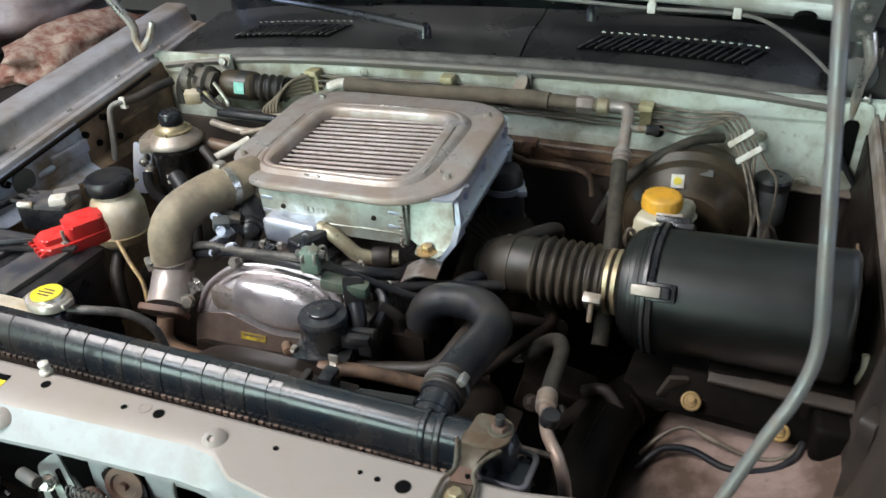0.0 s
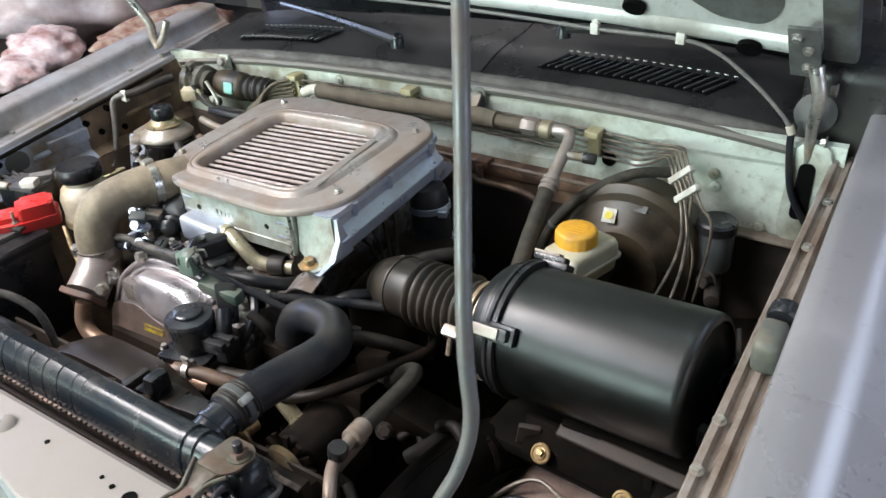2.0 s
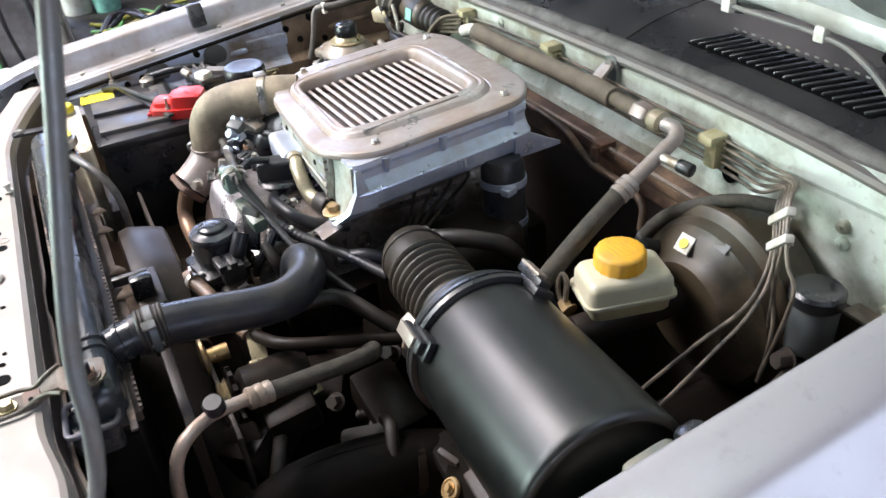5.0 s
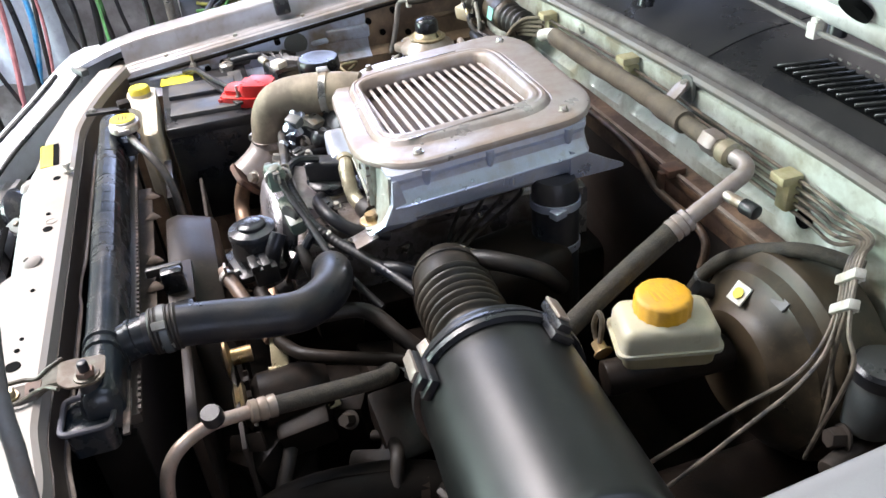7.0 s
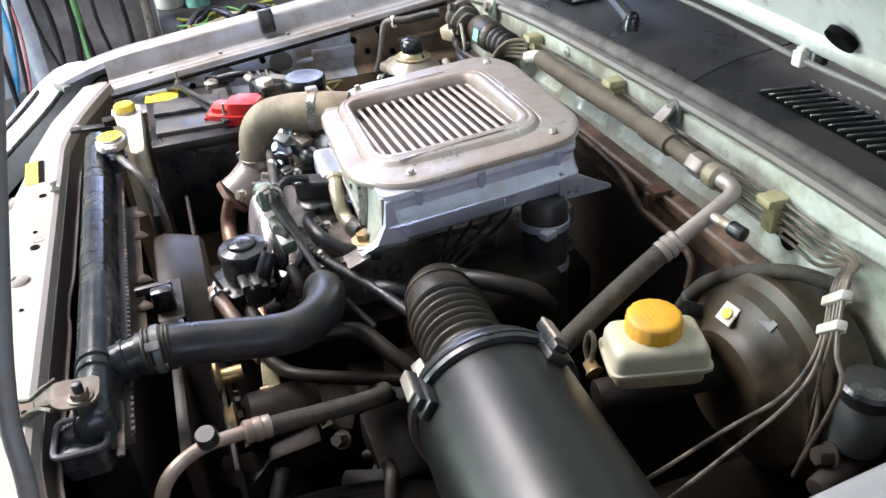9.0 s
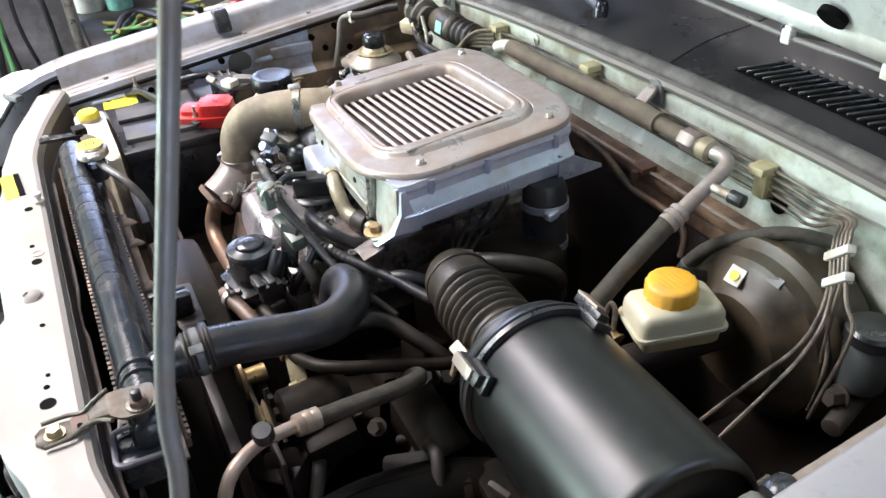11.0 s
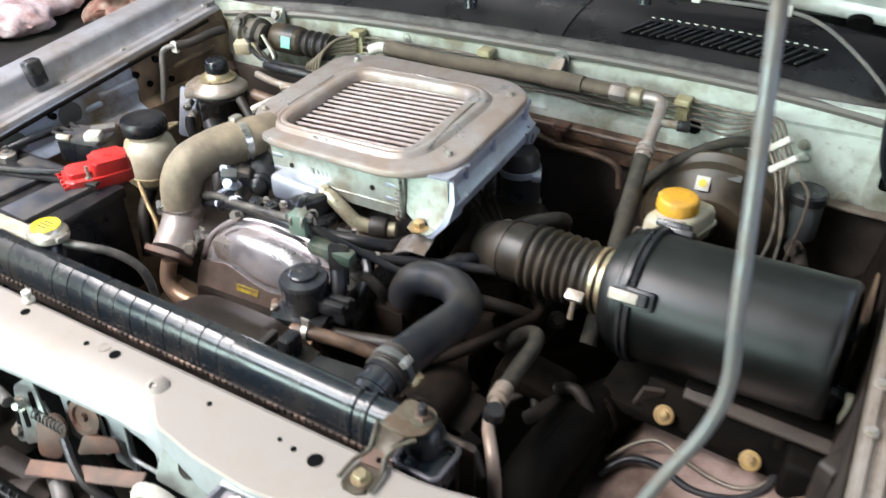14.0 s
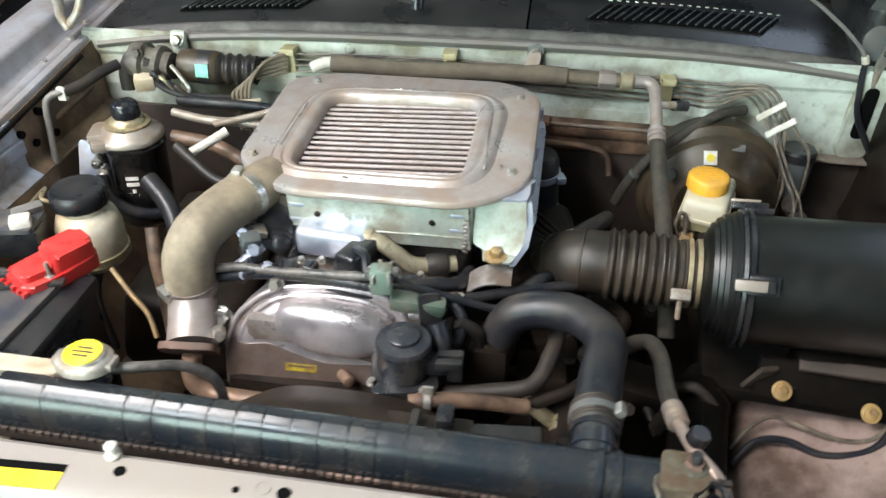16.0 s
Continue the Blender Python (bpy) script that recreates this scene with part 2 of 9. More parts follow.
M_GREYGREEN = mk("grey_green_sheet", (0.19, 0.205, 0.195), 0.45, 0.2, (0.11, 0.10, 0.085), 0.2, 20, 0.06, 400)
M_PALEGREEN = mk("pale_green_plug", (0.15, 0.21, 0.17), 0.45, 0.0, (0.16, 0.18, 0.14), 0.2, 40, 0.05, 400)
M_GREYP = mk("grey_plastic", (0.085, 0.095, 0.095), 0.5, 0.0, (0.10, 0.09, 0.08), 0.2, 20, 0.06, 400)
M_HOSEG = mk("dusty_grey_hose", (0.13, 0.125, 0.12), 0.5, 0.0, (0.2, 0.18, 0.16), 0.25, 30, 0.05, 300)
M_LOOM = mk("dust_greyed_loom", (0.040, 0.038, 0.037), 0.42, 0.0, (0.13, 0.115, 0.10), 0.25, 40, 0.1, 300)
M_CELL = mk("dark_grey_battery_lid", (0.045, 0.048, 0.058), 0.45, 0.0, (0.10, 0.09, 0.08), 0.22, 24, 0.06, 300)
M_PAPER = mk("white_paper_label", (0.72, 0.72, 0.68), 0.7, 0.0, (0.52, 0.46, 0.36), 0.15, 40, 0.0, 400, 0.04)
M_MATT = mk("matt_dusty_black", (0.0048, 0.0045, 0.0042), 0.55, 0.0, (0.0100, 0.0082, 0.0066), 0.25, 14, 0.1, 300, 0.2, spec=0.05)
# print, and flat black in place of the shade in holes and gaps
M_INK = mk("black_print_and_hole_shade", (0.004, 0.004, 0.004), 0.8, 0.0, None, 0, 30, 0, 400, spec=0.05)
M_CONCRETE = mk("oily_concrete", (0.11, 0.105, 0.10), 0.75, 0.0, (0.07, 0.065, 0.06), 0.35, 2.2, 0.2, 60, 0.15)
M_PIER = mk("rough_grey_concrete", (0.44, 0.43, 0.45), 0.85, 0.0, (0.20, 0.19, 0.19), 0.3, 5, 0.25, 60, 0.1)
M_WALL = mk("grey_plaster", (0.20, 0.19, 0.195), 0.85, 0.0, (0.11, 0.10, 0.095), 0.3, 1.6, 0.2, 40, 0.08)
M_CEIL = mk("dull_ceiling_board", (0.06, 0.056, 0.053), 0.9, 0.0, (0.04, 0.037, 0.035), 0.3, 1.2, 0.1, 40, 0.06)
M_WOOD = mk("old_bench_wood", (0.010, 0.0085, 0.008), 0.7, 0.0, (0.018, 0.016, 0.014), 0.35, 8, 0.2, 120, 0.2)
M_FILM = mk("crumpled_grey_plastic_sheet", (0.50, 0.47, 0.50), 0.30, 0.0, (0.34, 0.28, 0.28), 0.3, 7, 0.3, 60, 0.12)
M_PBLUE = mk("pale_blue_plastic_sheet", (0.76, 0.84, 0.94), 0.35, 0.0, (0.50, 0.55, 0.66), 0.2, 7, 0.2, 60, 0.08)
M_BROWNCLOTH = mk("brown_patterned_cloth", (0.20, 0.085, 0.06), 0.9, 0.0, (0.42, 0.33, 0.27), 0.2, 22, 0.3, 200, 0.2)
M_GREENW = mk("green_cable_sheath", (0.10, 0.30, 0.10), 0.5, 0.0, (0.08, 0.2, 0.06), 0.2, 30, 0.0, 300)
M_CABLE = mk("dull_yellow_green_sheath", (0.26, 0.27, 0.05), 0.5, 0.0, (0.16, 0.15, 0.04), 0.2, 30, 0.0, 300)
M_PINKW = mk("pink_cable_sheath", (0.60, 0.25, 0.27), 0.5, 0.0, (0.4, 0.15, 0.16), 0.2, 30, 0.0, 300)
M_TANPIPE = mk("tarnished_alloy_pipe", (0.42, 0.34, 0.29), 0.42, 0.6, (0.30, 0.22, 0.17), 0.2, 26, 0.08, 400)
M_SLATE = mk("satin_slate_plastic", (0.024, 0.027, 0.034), 0.24, 0.0, (0.06, 0.055, 0.05), 0.15, 20, 0.05, 400, 0.1)
M_SHROUD = mk("dust_browned_shroud", (0.017, 0.0125, 0.0095), 0.48, 0.0, (0.038, 0.027, 0.020), 0.25, 12, 0.1, 300, 0.12, spec=0.28)
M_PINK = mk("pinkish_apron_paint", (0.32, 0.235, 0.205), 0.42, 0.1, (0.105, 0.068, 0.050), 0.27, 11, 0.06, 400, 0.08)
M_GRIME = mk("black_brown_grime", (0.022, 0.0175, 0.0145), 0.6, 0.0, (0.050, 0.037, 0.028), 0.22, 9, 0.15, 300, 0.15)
M_NOSE = mk("clean_pale_paint", (0.62, 0.63, 0.68), 0.35, 0.2, (0.45, 0.44, 0.46), 0.1, 6, 0.02, 700, 0.04, coat=0.3)
M_FENDL = mk("road_dusted_silver_paint", (0.40, 0.40, 0.43), 0.38, 0.35, (0.19, 0.155, 0.125), 0.22, 4, 0.04, 700, 0.06, 0.1, coat=0.2)
M_TANALU = mk("tan_dusted_alloy", (0.36, 0.325, 0.29), 0.42, 0.5, (0.24, 0.185, 0.14), 0.3, 16, 0.1, 400, 0.1)
M_BELLOWS = mk("tan_dusted_bellows", (0.016, 0.0130, 0.0100), 0.48, 0.0, (0.046, 0.035, 0.024), 0.24, 16, 0.12, 350, 0.15)
M_OCHRE = mk("ochre_rubber", (0.40, 0.27, 0.10), 0.55, 0.0, (0.26, 0.17, 0.07), 0.2, 30, 0.05, 400, 0.08)
M_STOP = mk("grey_green_rubber", (0.085, 0.097, 0.086), 0.5, 0.0, (0.15, 0.135, 0.10), 0.2, 24, 0.08, 300, 0.1)
M_EGR = mk("olive_plated_pipe", (0.40, 0.37, 0.26), 0.38, 0.5, (0.24, 0.19, 0.12), 0.25, 26, 0.06, 400)
M_LEDGE = mk("dusty_beige_flange", (0.30, 0.26, 0.225), 0.6, 0.1, (0.17, 0.125, 0.09), 0.25, 12, 0.1, 300, 0.1)
M_HOODDK = mk("dull_bonnet_underside", (0.16, 0.165, 0.16), 0.5, 0.2, (0.08, 0.078, 0.07), 0.3, 14, 0.08, 300, 0.1)
M_GLASS = bpy.data.materials.new("dark_windscreen_glass")
M_GLASS.use_nodes = True
gp = M_GLASS.node_tree.nodes["Principled BSDF"]
gp.inputs["Base Color"].default_value = (0.55, 0.60, 0.58, 1)
gp.inputs["Roughness"].default_value = 0.04
gp.inputs["Transmission Weight"].default_value = 1.0

# ---- mesh helpers ----


def smooth(bm, degrees=40):
    for f in bm.faces:
        f.smooth = True
    lim = radians(degrees)
    for e in bm.edges:
        if len(e.link_faces) == 2 and e.calc_face_angle(0.0) > lim:
            e.smooth = False


def link(name, bm, mat, loc, parent=None, angle=40):
    bmesh.ops.recalc_face_normals(bm, faces=bm.faces)
    smooth(bm, angle)
    bmesh.ops.translate(bm, verts=bm.verts, vec=-Vector(loc))
    me = bpy.data.meshes.new(name)
    bm.to_mesh(me)
    bm.free()
    me.materials.append(mat)
    ob = new(name, me)
    ob.location = loc
    if parent:
        ob.parent = parent
        base = parent.location.copy()
        up = parent.parent
        while up:
            base += up.location
            up = up.parent
        ob.location = Vector(loc) - base
    return ob


def thing(name, loc, label, category, group="", kind=""):
    ob = new(name)
    ob.location = loc
    ob.empty_display_size = 0.02
    return tagged(ob, label, category, group, kind)


def world_base(ob):
    base = ob.location.copy()
    while ob.parent:
        ob = ob.parent
        base += ob.location
    return base


def part(name, bm, mat, parent, label="", angle=40):
    ob = link(name, bm, mat, world_base(parent), parent, angle)
    return tagged(ob, label) if label else ob


def solo(name, bm, mat, loc, label, category, group="", kind="", angle=40):
    return tagged(link(name, bm, mat, loc, None, angle), label, category, group, kind)


def B():
    return bmesh.new()


def box(bm, c, s, bev=0.0, rot=(0, 0, 0), seg=2):
    m = pose(c[0], c[1], c[2], *rot) @ Matrix.Diagonal((s[0], s[1], s[2], 1))
    vs = bmesh.ops.create_cube(bm, size=1.0, matrix=m)["verts"]
    if bev:
        es = list({e for v in vs for e in v.link_edges})
        bmesh.ops.bevel(bm, geom=es, offset=bev, segments=seg, profile=0.6, affect="EDGES")
    return bm


def frame_of(axis):
    a = Vector(axis).normalized()
    u = a.cross(Vector((0, 0, 1)))
    if u.length < 0.05:
        u = a.cross(Vector((0, 1, 0)))
    u.normalize()
    return a, u, a.cross(u).normalized()


def lathe(bm, p, axis, prof, seg=24, caps=True, lobes=0, lobe=0.0):
    """prof: (distance along the axis, radius) rows."""
    a, u, w = frame_of(axis)
    p = Vector(p)
    rings = []
    for d, r in prof:
        ring = []
        for i in range(seg):
            th = 2 * math.pi * i / seg
            rr = r * (1 + (lobe * math.cos(lobes * th) if lobes else 0))
            ring.append(bm.verts.new(p + a * d + (u * math.cos(th) + w * math.sin(th)) * rr))
        rings.append(ring)
    for q, r in zip(rings, rings[1:]):
        for i in range(seg):
            j = (i + 1) % seg
            bm.faces.new((q[i], q[j], r[j], r[i]))
    if caps:
        bm.faces.new(rings[0][::-1])
        bm.faces.new(rings[-1])
    return bm


def cyl(bm, p0, p1, r, seg=20, bev=0.0, r1=None):
    p0, p1 = Vector(p0), Vector(p1)
    h = (p1 - p0).length
    r1 = r if r1 is None else r1
    prof = [(0, r), (h, r1)] if not bev else [(0, r - bev), (bev * 0.3, r - bev * 0.3), (bev, r), (h - bev, r1), (h - bev * 0.3, r1 - bev * 0.3), (h, r1 - bev)]
    return lathe(bm, p0, p1 - p0, prof, seg)


def hexnut(bm, p, axis, r, h):
    a = Vector(axis).normalized()
    lathe(bm, p, a, [(0, r), (h * 0.8, r), (h, r * 0.88)], 6)
    lathe(bm, Vector(p) - a * 0.002, a, [(0, r * 1.35), (0.002, r * 1.35)], 16)
    return bm


def spline(pts, n=8):
    pts = [Vector(p) for p in pts]
    out = []
    for i in range(len(pts) - 1):
        p0 = pts[max(i - 1, 0)]
        p1, p2 = pts[i], pts[i + 1]
        p3 = pts[min(i + 2, len(pts) - 1)]
        for k in range(n):
            t = k / n
            out.append(0.5 * ((2 * p1) + (p2 - p0) * t + (2 * p0 - 5 * p1 + 4 * p2 - p3) * t * t + (3 * p1 - p0 - 3 * p2 + p3) * t ** 3))
    out.append(pts[-1])
    return out


def tube(bm, pts, r, seg=12, n=8, curve=True, radius=None, hollow=False):
    """A round tube along pts; radius(s) scales r, with s from 0 to 1."""
    path = spline(pts, n) if curve else [Vector(p) for p in pts]
    total = sum((b - a).length for a, b in zip(path, path[1:]))
    run, rings = 0.0, []
    t0 = (path[1] - path[0]).normalized()
    _, u, _w = frame_of(t0)
    for i, p in enumerate(path):
        t = (path[min(i + 1, len(path) - 1)] - path[max(i - 1, 0)]).normalized()
        u = (u - t * u.dot(t)).normalized()
        w = t.cross(u)
        if i:
            run += (p - path[i - 1]).length
        rr = r * (radius(run / total) if radius else 1.0)
        rings.append([bm.verts.new(p + (u * math.cos(2 * math.pi * k / seg) + w * math.sin(2 * math.pi * k / seg)) * rr) for k in range(seg)])
    for q, s in zip(rings, rings[1:]):
        for k in range(seg):
            j = (k + 1) % seg
            bm.faces.new((q[k], q[j], s[j], s[k]))
    bm.faces.new(rings[0][::-1])
    bm.faces.new(rings[-1])
    return bm


def rounded(corners, r, n=5):
    """A closed loop of 2D corners with its corners rounded; r: one radius or one a corner."""
    out = []
    k = len(corners)
    for i, c in enumerate(corners):
        ri = r[i] if isinstance(r, (list, tuple)) else r
        c = Vector(c)
        a = (Vector(corners[i - 1]) - c)
        b = (Vector(corners[(i + 1) % k]) - c)
        d = min(ri, a.length * 0.49, b.length * 0.49)
        p, q = c + a.normalized() * d, c + b.normalized() * d
        for j in range(n + 1):
            t = j / n
            out.append((1 - t) ** 2 * p + 2 * t * (1 - t) * c + t * t * q)
    return out


def plate(bm, loop, z0, z1, m=None, bev=0.0):
    """An extruded flat outline, in the plane of m."""
    m = m or Matrix()
    lo = [bm.verts.new(m @ Vector((p[0], p[1], z0))) for p in loop]
    hi = [bm.verts.new(m @ Vector((p[0], p[1], z1))) for p in loop]
    k = len(loop)
    fs = [bm.faces.new(lo[::-1]), bm.faces.new(hi)]
    for i in range(k):
        j = (i + 1) % k
        fs.append(bm.faces.new((lo[i], lo[j], hi[j], hi[i])))
    if bev:
        es = list(fs[1].edges)
        bmesh.ops.bevel(bm, geom=es, offset=bev, segments=2, profile=0.6, affect="EDGES")
    return bm


def loft(bm, rows, close=False, cap=False):
    """Rows of points, all of one length, joined into a skin."""
    vs = [[bm.verts.new(Vector(p)) for p in row] for row in rows]
    for a, b in zip(vs, vs[1:]):
        k = len(a)
        for i in range(k if close else k - 1):
            j = (i + 1) % k
            bm.faces.new((a[i], a[j], b[j], b[i]))
    if cap:
        bm.faces.new(vs[0][::-1])
        bm.faces.new(vs[-1])
    return bm


def thick(bm, t):
    bmesh.ops.recalc_face_normals(bm, faces=bm.faces)
    bmesh.ops.solidify(bm, geom=list(bm.faces), thickness=t)
    return bm


def inset_loop(loop, d):
    """Moves a closed loop inwards by d, along its corners' bisectors."""
    k, out = len(loop), []
    area = sum(loop[i][0] * loop[(i + 1) % k][1] - loop[(i + 1) % k][0] * loop[i][1] for i in range(k))
    s = 1 if area > 0 else -1
    for i in range(k):
        a, b = Vector(loop[i - 1]), Vector(loop[(i + 1) % k])
        t = (b - a).normalized()
        out.append(Vector(loop[i]) + Vector((-t.y, t.x)) * d * s)
    return out

# ---- the workshop ----


def slab(name, c, s, mat, label, category):
    return solo(name, box(B(), c, s), mat, (c[0], c[1], c[2] - s[2] / 2), label, category, kind="structure")


slab("floor", (-0.2, 0.2, -0.05), (8.4, 8.6, 0.1), M_CONCRETE, "oil-stained grey concrete workshop floor", "floor")


def holed(name, label, category, mat, u0, u1, v0, v1, holes, place):
    """A flat piece of the building with rectangular openings; place(u0, u1, v0, v1) gives centre and size."""
    ob = thing(name, place((u0 + u1) / 2, (u0 + u1) / 2, v0, v0)[0], label, category, kind="structure")
    us = sorted({u0, u1, *[h[0] for h in holes], *[h[1] for h in holes]})
    for ua, ub in zip(us, us[1:]):
        cuts = sorted((h[2], h[3]) for h in holes if h[0] <= ua + 1e-6 and h[1] >= ub - 1e-6)
        v = v0
        for c0, c1 in cuts + [(v1, v1)]:
            if c0 - v > 1e-4:
                c, sz = place(ua, ub, v, c0)
                part("panel", box(B(), c, sz), mat, ob)
            v = c1
    return ob


holed("ceiling", "dull brown boarded workshop ceiling with three skylights", "ceiling", M_CEIL, -4.4, 4.0, -4.1, 4.5,
      [(-3.00, -1.20, -2.75, -1.35), (-3.00, -1.20, -0.90, 0.20), (0.70, 2.30, 0.90, 4.30)], lambda a, b, c, d: (((a + b) / 2, (c + d) / 2, 3.45), (b - a, d - c, 0.1)))
holed("wall_front", "grey plastered workshop wall with a doorway", "wall", M_WALL, -4.4, 4.0, 0.0, 3.4,
      [(-4.05, -1.25, 0.4, 2.3)], lambda a, b, c, d: (((a + b) / 2, -4.05, (c + d) / 2), (b - a, 0.1, d - c)))
holed("wall_rear", "grey plastered workshop wall", "wall", M_WALL, -4.4, 4.0, 0.0, 3.4, [], lambda a, b, c, d: (((a + b) / 2, 4.45, (c + d) / 2), (b - a, 0.1, d - c)))
holed("wall_west", "grey plastered workshop wall with a window opening", "wall", M_WALL, -4.0, 4.4, 0.0, 3.4, [(-0.5, 1.8, 1.3, 2.7)], lambda a, b, c, d: ((-4.35, (a + b) / 2, (c + d) / 2), (0.1, b - a, d - c)))
holed("wall_east", "grey plastered workshop wall with a wide opening", "wall", M_WALL, -4.0, 4.4, 0.0, 3.4,
      [(-0.8, 2.0, 0.6, 2.9)], lambda a, b, c, d: ((3.95, (a + b) / 2, (c + d) / 2), (0.1, b - a, d - c)))

# ---- the body of the pickup ----


def rail_z(x, y):
    """Height of the fenders' inner edges."""
    return (1.065 if x > -0.5 else 1.035) + (0.14 if x > -0.5 else 0.115) * (y - 0.7)


body = thing("pickup_body", (-0.5, 1.0, 0.0), "silver pickup body shell around an open dusty engine bay", "car body")


def left_edge(y):
    """Raised inner edge of the passenger's fender."""
    f = max(0.0, (0.60 - y) / 0.17)
    return -1.294 + 0.006 * (y - 0.7) + 0.010 * f * f, 1.074 + 0.108 * (y - 0.7) - 0.022 * f * f


def left_fender():
    rows = []
    for k in range(31):
        y = 0.53 + 1.02 * k / 30
        ex, ez = left_edge(y)
        zr = rail_z(-1.25, y)
        rows.append([(-1.238, y, zr - 0.09), (-1.238, y, zr - 0.014), (-1.2405, y, zr - 0.011), (-1.254, y, zr - 0.011), (-1.257, y, zr - 0.007), (-1.268, y, zr - 0.006), (-1.271, y, zr - 0.009), (ex + 0.012, y, zr - 0.008),
                     (ex + 0.006, y, zr - 0.002), (ex + 0.001, y, ez - 0.010), (ex - 0.001, y, ez - 0.003), (ex - 0.006, y, ez), (ex - 0.020, y, ez + 0.001), (ex - 0.06, y, ez), (ex - 0.10, y, ez - 0.018), (ex - 0.13, y, ez - 0.045), (ex - 0.16, y, ez - 0.15), (ex - 0.17, y, ez - 0.36), (ex - 0.17, y, ez - 0.56)])
    return thick(loft(B(), rows), 0.003)


def left_tip():
    rows = []
    for k in range(11):
        y = 0.425 + 0.105 * k / 10
        ex, ez = left_edge(y)
        rows.append([(ex + 0.001, y, ez - 0.014), (ex - 0.001, y, ez - 0.003), (ex - 0.006, y, ez), (ex - 0.020, y, ez + 0.001), (ex - 0.06, y, ez), (ex - 0.10, y, ez - 0.018), (ex - 0.13, y, ez - 0.045), (ex - 0.16, y, ez - 0.15), (ex - 0.17, y, ez - 0.36)])
    return thick(loft(B(), rows), 0.003)


def edge_pt(y):
    """Inner edge of the driver's fender, raised above its ledge."""
    f = max(0.0, (0.60 - y) / 0.20)
    return 0.286 - 0.028 * (y - 0.7) - 0.10 * f * f, 1.150 + 0.070 * (y - 0.7) - 0.07 * f * f


def ledge_z(y):
    return 1.051 + 0.107 * (y - 0.7)


def raised_fender():
    prof = [(0.002, -0.088), (0.000, -0.010), (0.0015, -0.003), (0.005, 0.0), (0.020, 0.0015), (0.050, 0.002), (0.062, 0.0012), (0.070, -0.001), (0.078, -0.005), (0.11, -0.019), (0.15, -0.037),
            (0.158, -0.041), (0.161, -0.047), (0.167, -0.050), (0.182, -0.085), (0.19, -0.18), (0.20, -0.40), (0.20, -0.62)]
    rows = []
    for k in range(33):
        y = 0.40 + 1.0 * k / 32
        ex, ez = edge_pt(y)
        rows.append([(ex + px, y, ez + pz) for px, pz in prof])
    return thick(loft(B(), rows), 0.0035)


part("fender", raised_fender(), M_FENDER, body, "dusty silver fender with a worn inner flange", 50)
fl = part("fender", left_fender(), M_FENDL, body, "dusty silver fender with a worn inner flange", 50)
part("fender_tip", left_tip(), M_FENDL, fl, "rounded front tip of the fender", 50)
rows = []
for k in range(25):
    y = 0.46 + 0.92 * k / 24
    rows.append([(0.237 - 0.004 * (y - 0.7) + px, y, ledge_z(y) + pz) for px, pz in ((-0.004, -0.05), (-0.003, -0.004), (0.0, 0.001), (0.006, 0.001), (0.009, -0.006), (0.015, -0.007), (0.018, 0.0), (0.0235, 0.001), (0.0265, -0.006), (0.033, -0.007), (0.036, 0.0), (0.043, 0.001), (0.053, -0.002))])
led = part("fender_ledge", thick(loft(B(), rows), 0.002), M_LEDGE, body, "dusty beige grooved flange inside the fender", 25)
for y in (0.56, 0.73, 0.80, 1.128, 1.24):
    part("bolt", hexnut(B(), (0.250 if y > 1.0 else 0.241, y, ledge_z(y) + 0.001), (0, -0.1, 1), 0.0055, 0.005), M_STEEL, led)
for k in range(6):
    y = 0.62 + 0.155 * k
    part("bolt", hexnut(B(), (-1.264, y, rail_z(-1.25, y) - 0.007), (0, 0, 1), 0.0055, 0.005), M_STEEL, fl)

# nose of the body beside the battery: headlamp-side panel with its rubber strip
NOSE = ((-1.37, 0.490, 1.030), (-1.33, 0.458, 1.018), (-1.28, 0.428, 1.004), (-1.22, 0.398, 0.990), (-1.16, 0.352, 0.968), (-1.09, 0.296, 0.940), (-1.02, 0.255, 0.915), (-0.94, 0.225, 0.892))
rows = []
for x, y, z in NOSE:
    rows.append([(x + 0.003, y + 0.005, z - 0.06), (x, y, z), (x - 0.012, y - 0.012, z + 0.004), (x - 0.03, y - 0.045, z - 0.002), (x - 0.05, y - 0.08, z - 0.018), (x - 0.065, y - 0.11, z - 0.06), (x - 0.07, y - 0.12, z - 0.20)])
nose = part("nose_side", thick(loft(B(), rows), 0.003), M_NOSE, body, "pale silver nose panel beside the headlamp", 40)
part("rubber_strip", tube(B(), [(x + 0.002, y + 0.004, z + 0.002) for x, y, z in NOSE], 0.0055, 10), M_BLACKP, nose, "black rubber seal strip")
part("outer_strip", tube(B(), [(x - 0.030, y - 0.046, z + 0.001) for x, y, z in NOSE[2:]], 0.004, 8), M_BLACKP, nose, "thin black seal line")
part("strip_clip", box(B(), (-1.285, 0.436, 1.014), (0.05, 0.018, 0.014), 0.004, (0, 0, 30)), M_GREYP, nose)
# black plate drawn for the shade in the gap
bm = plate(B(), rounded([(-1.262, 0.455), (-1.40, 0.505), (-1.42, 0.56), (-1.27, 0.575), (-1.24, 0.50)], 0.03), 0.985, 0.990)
part("nose_gap", bm, M_INK, body, "black sheet standing for shade in the fender's front gap")
bm = box(B(), (-1.30, 0.50, 0.998), (0.10, 0.018, 0.008), 0.003, (0, 0, -25))
box(bm, (-1.265, 0.515, 1.006), (0.03, 0.024, 0.016), 0.004, (0, 0, -10))
part("nose_bracket", bm, M_STEEL, body, "small steel bracket in the gap")
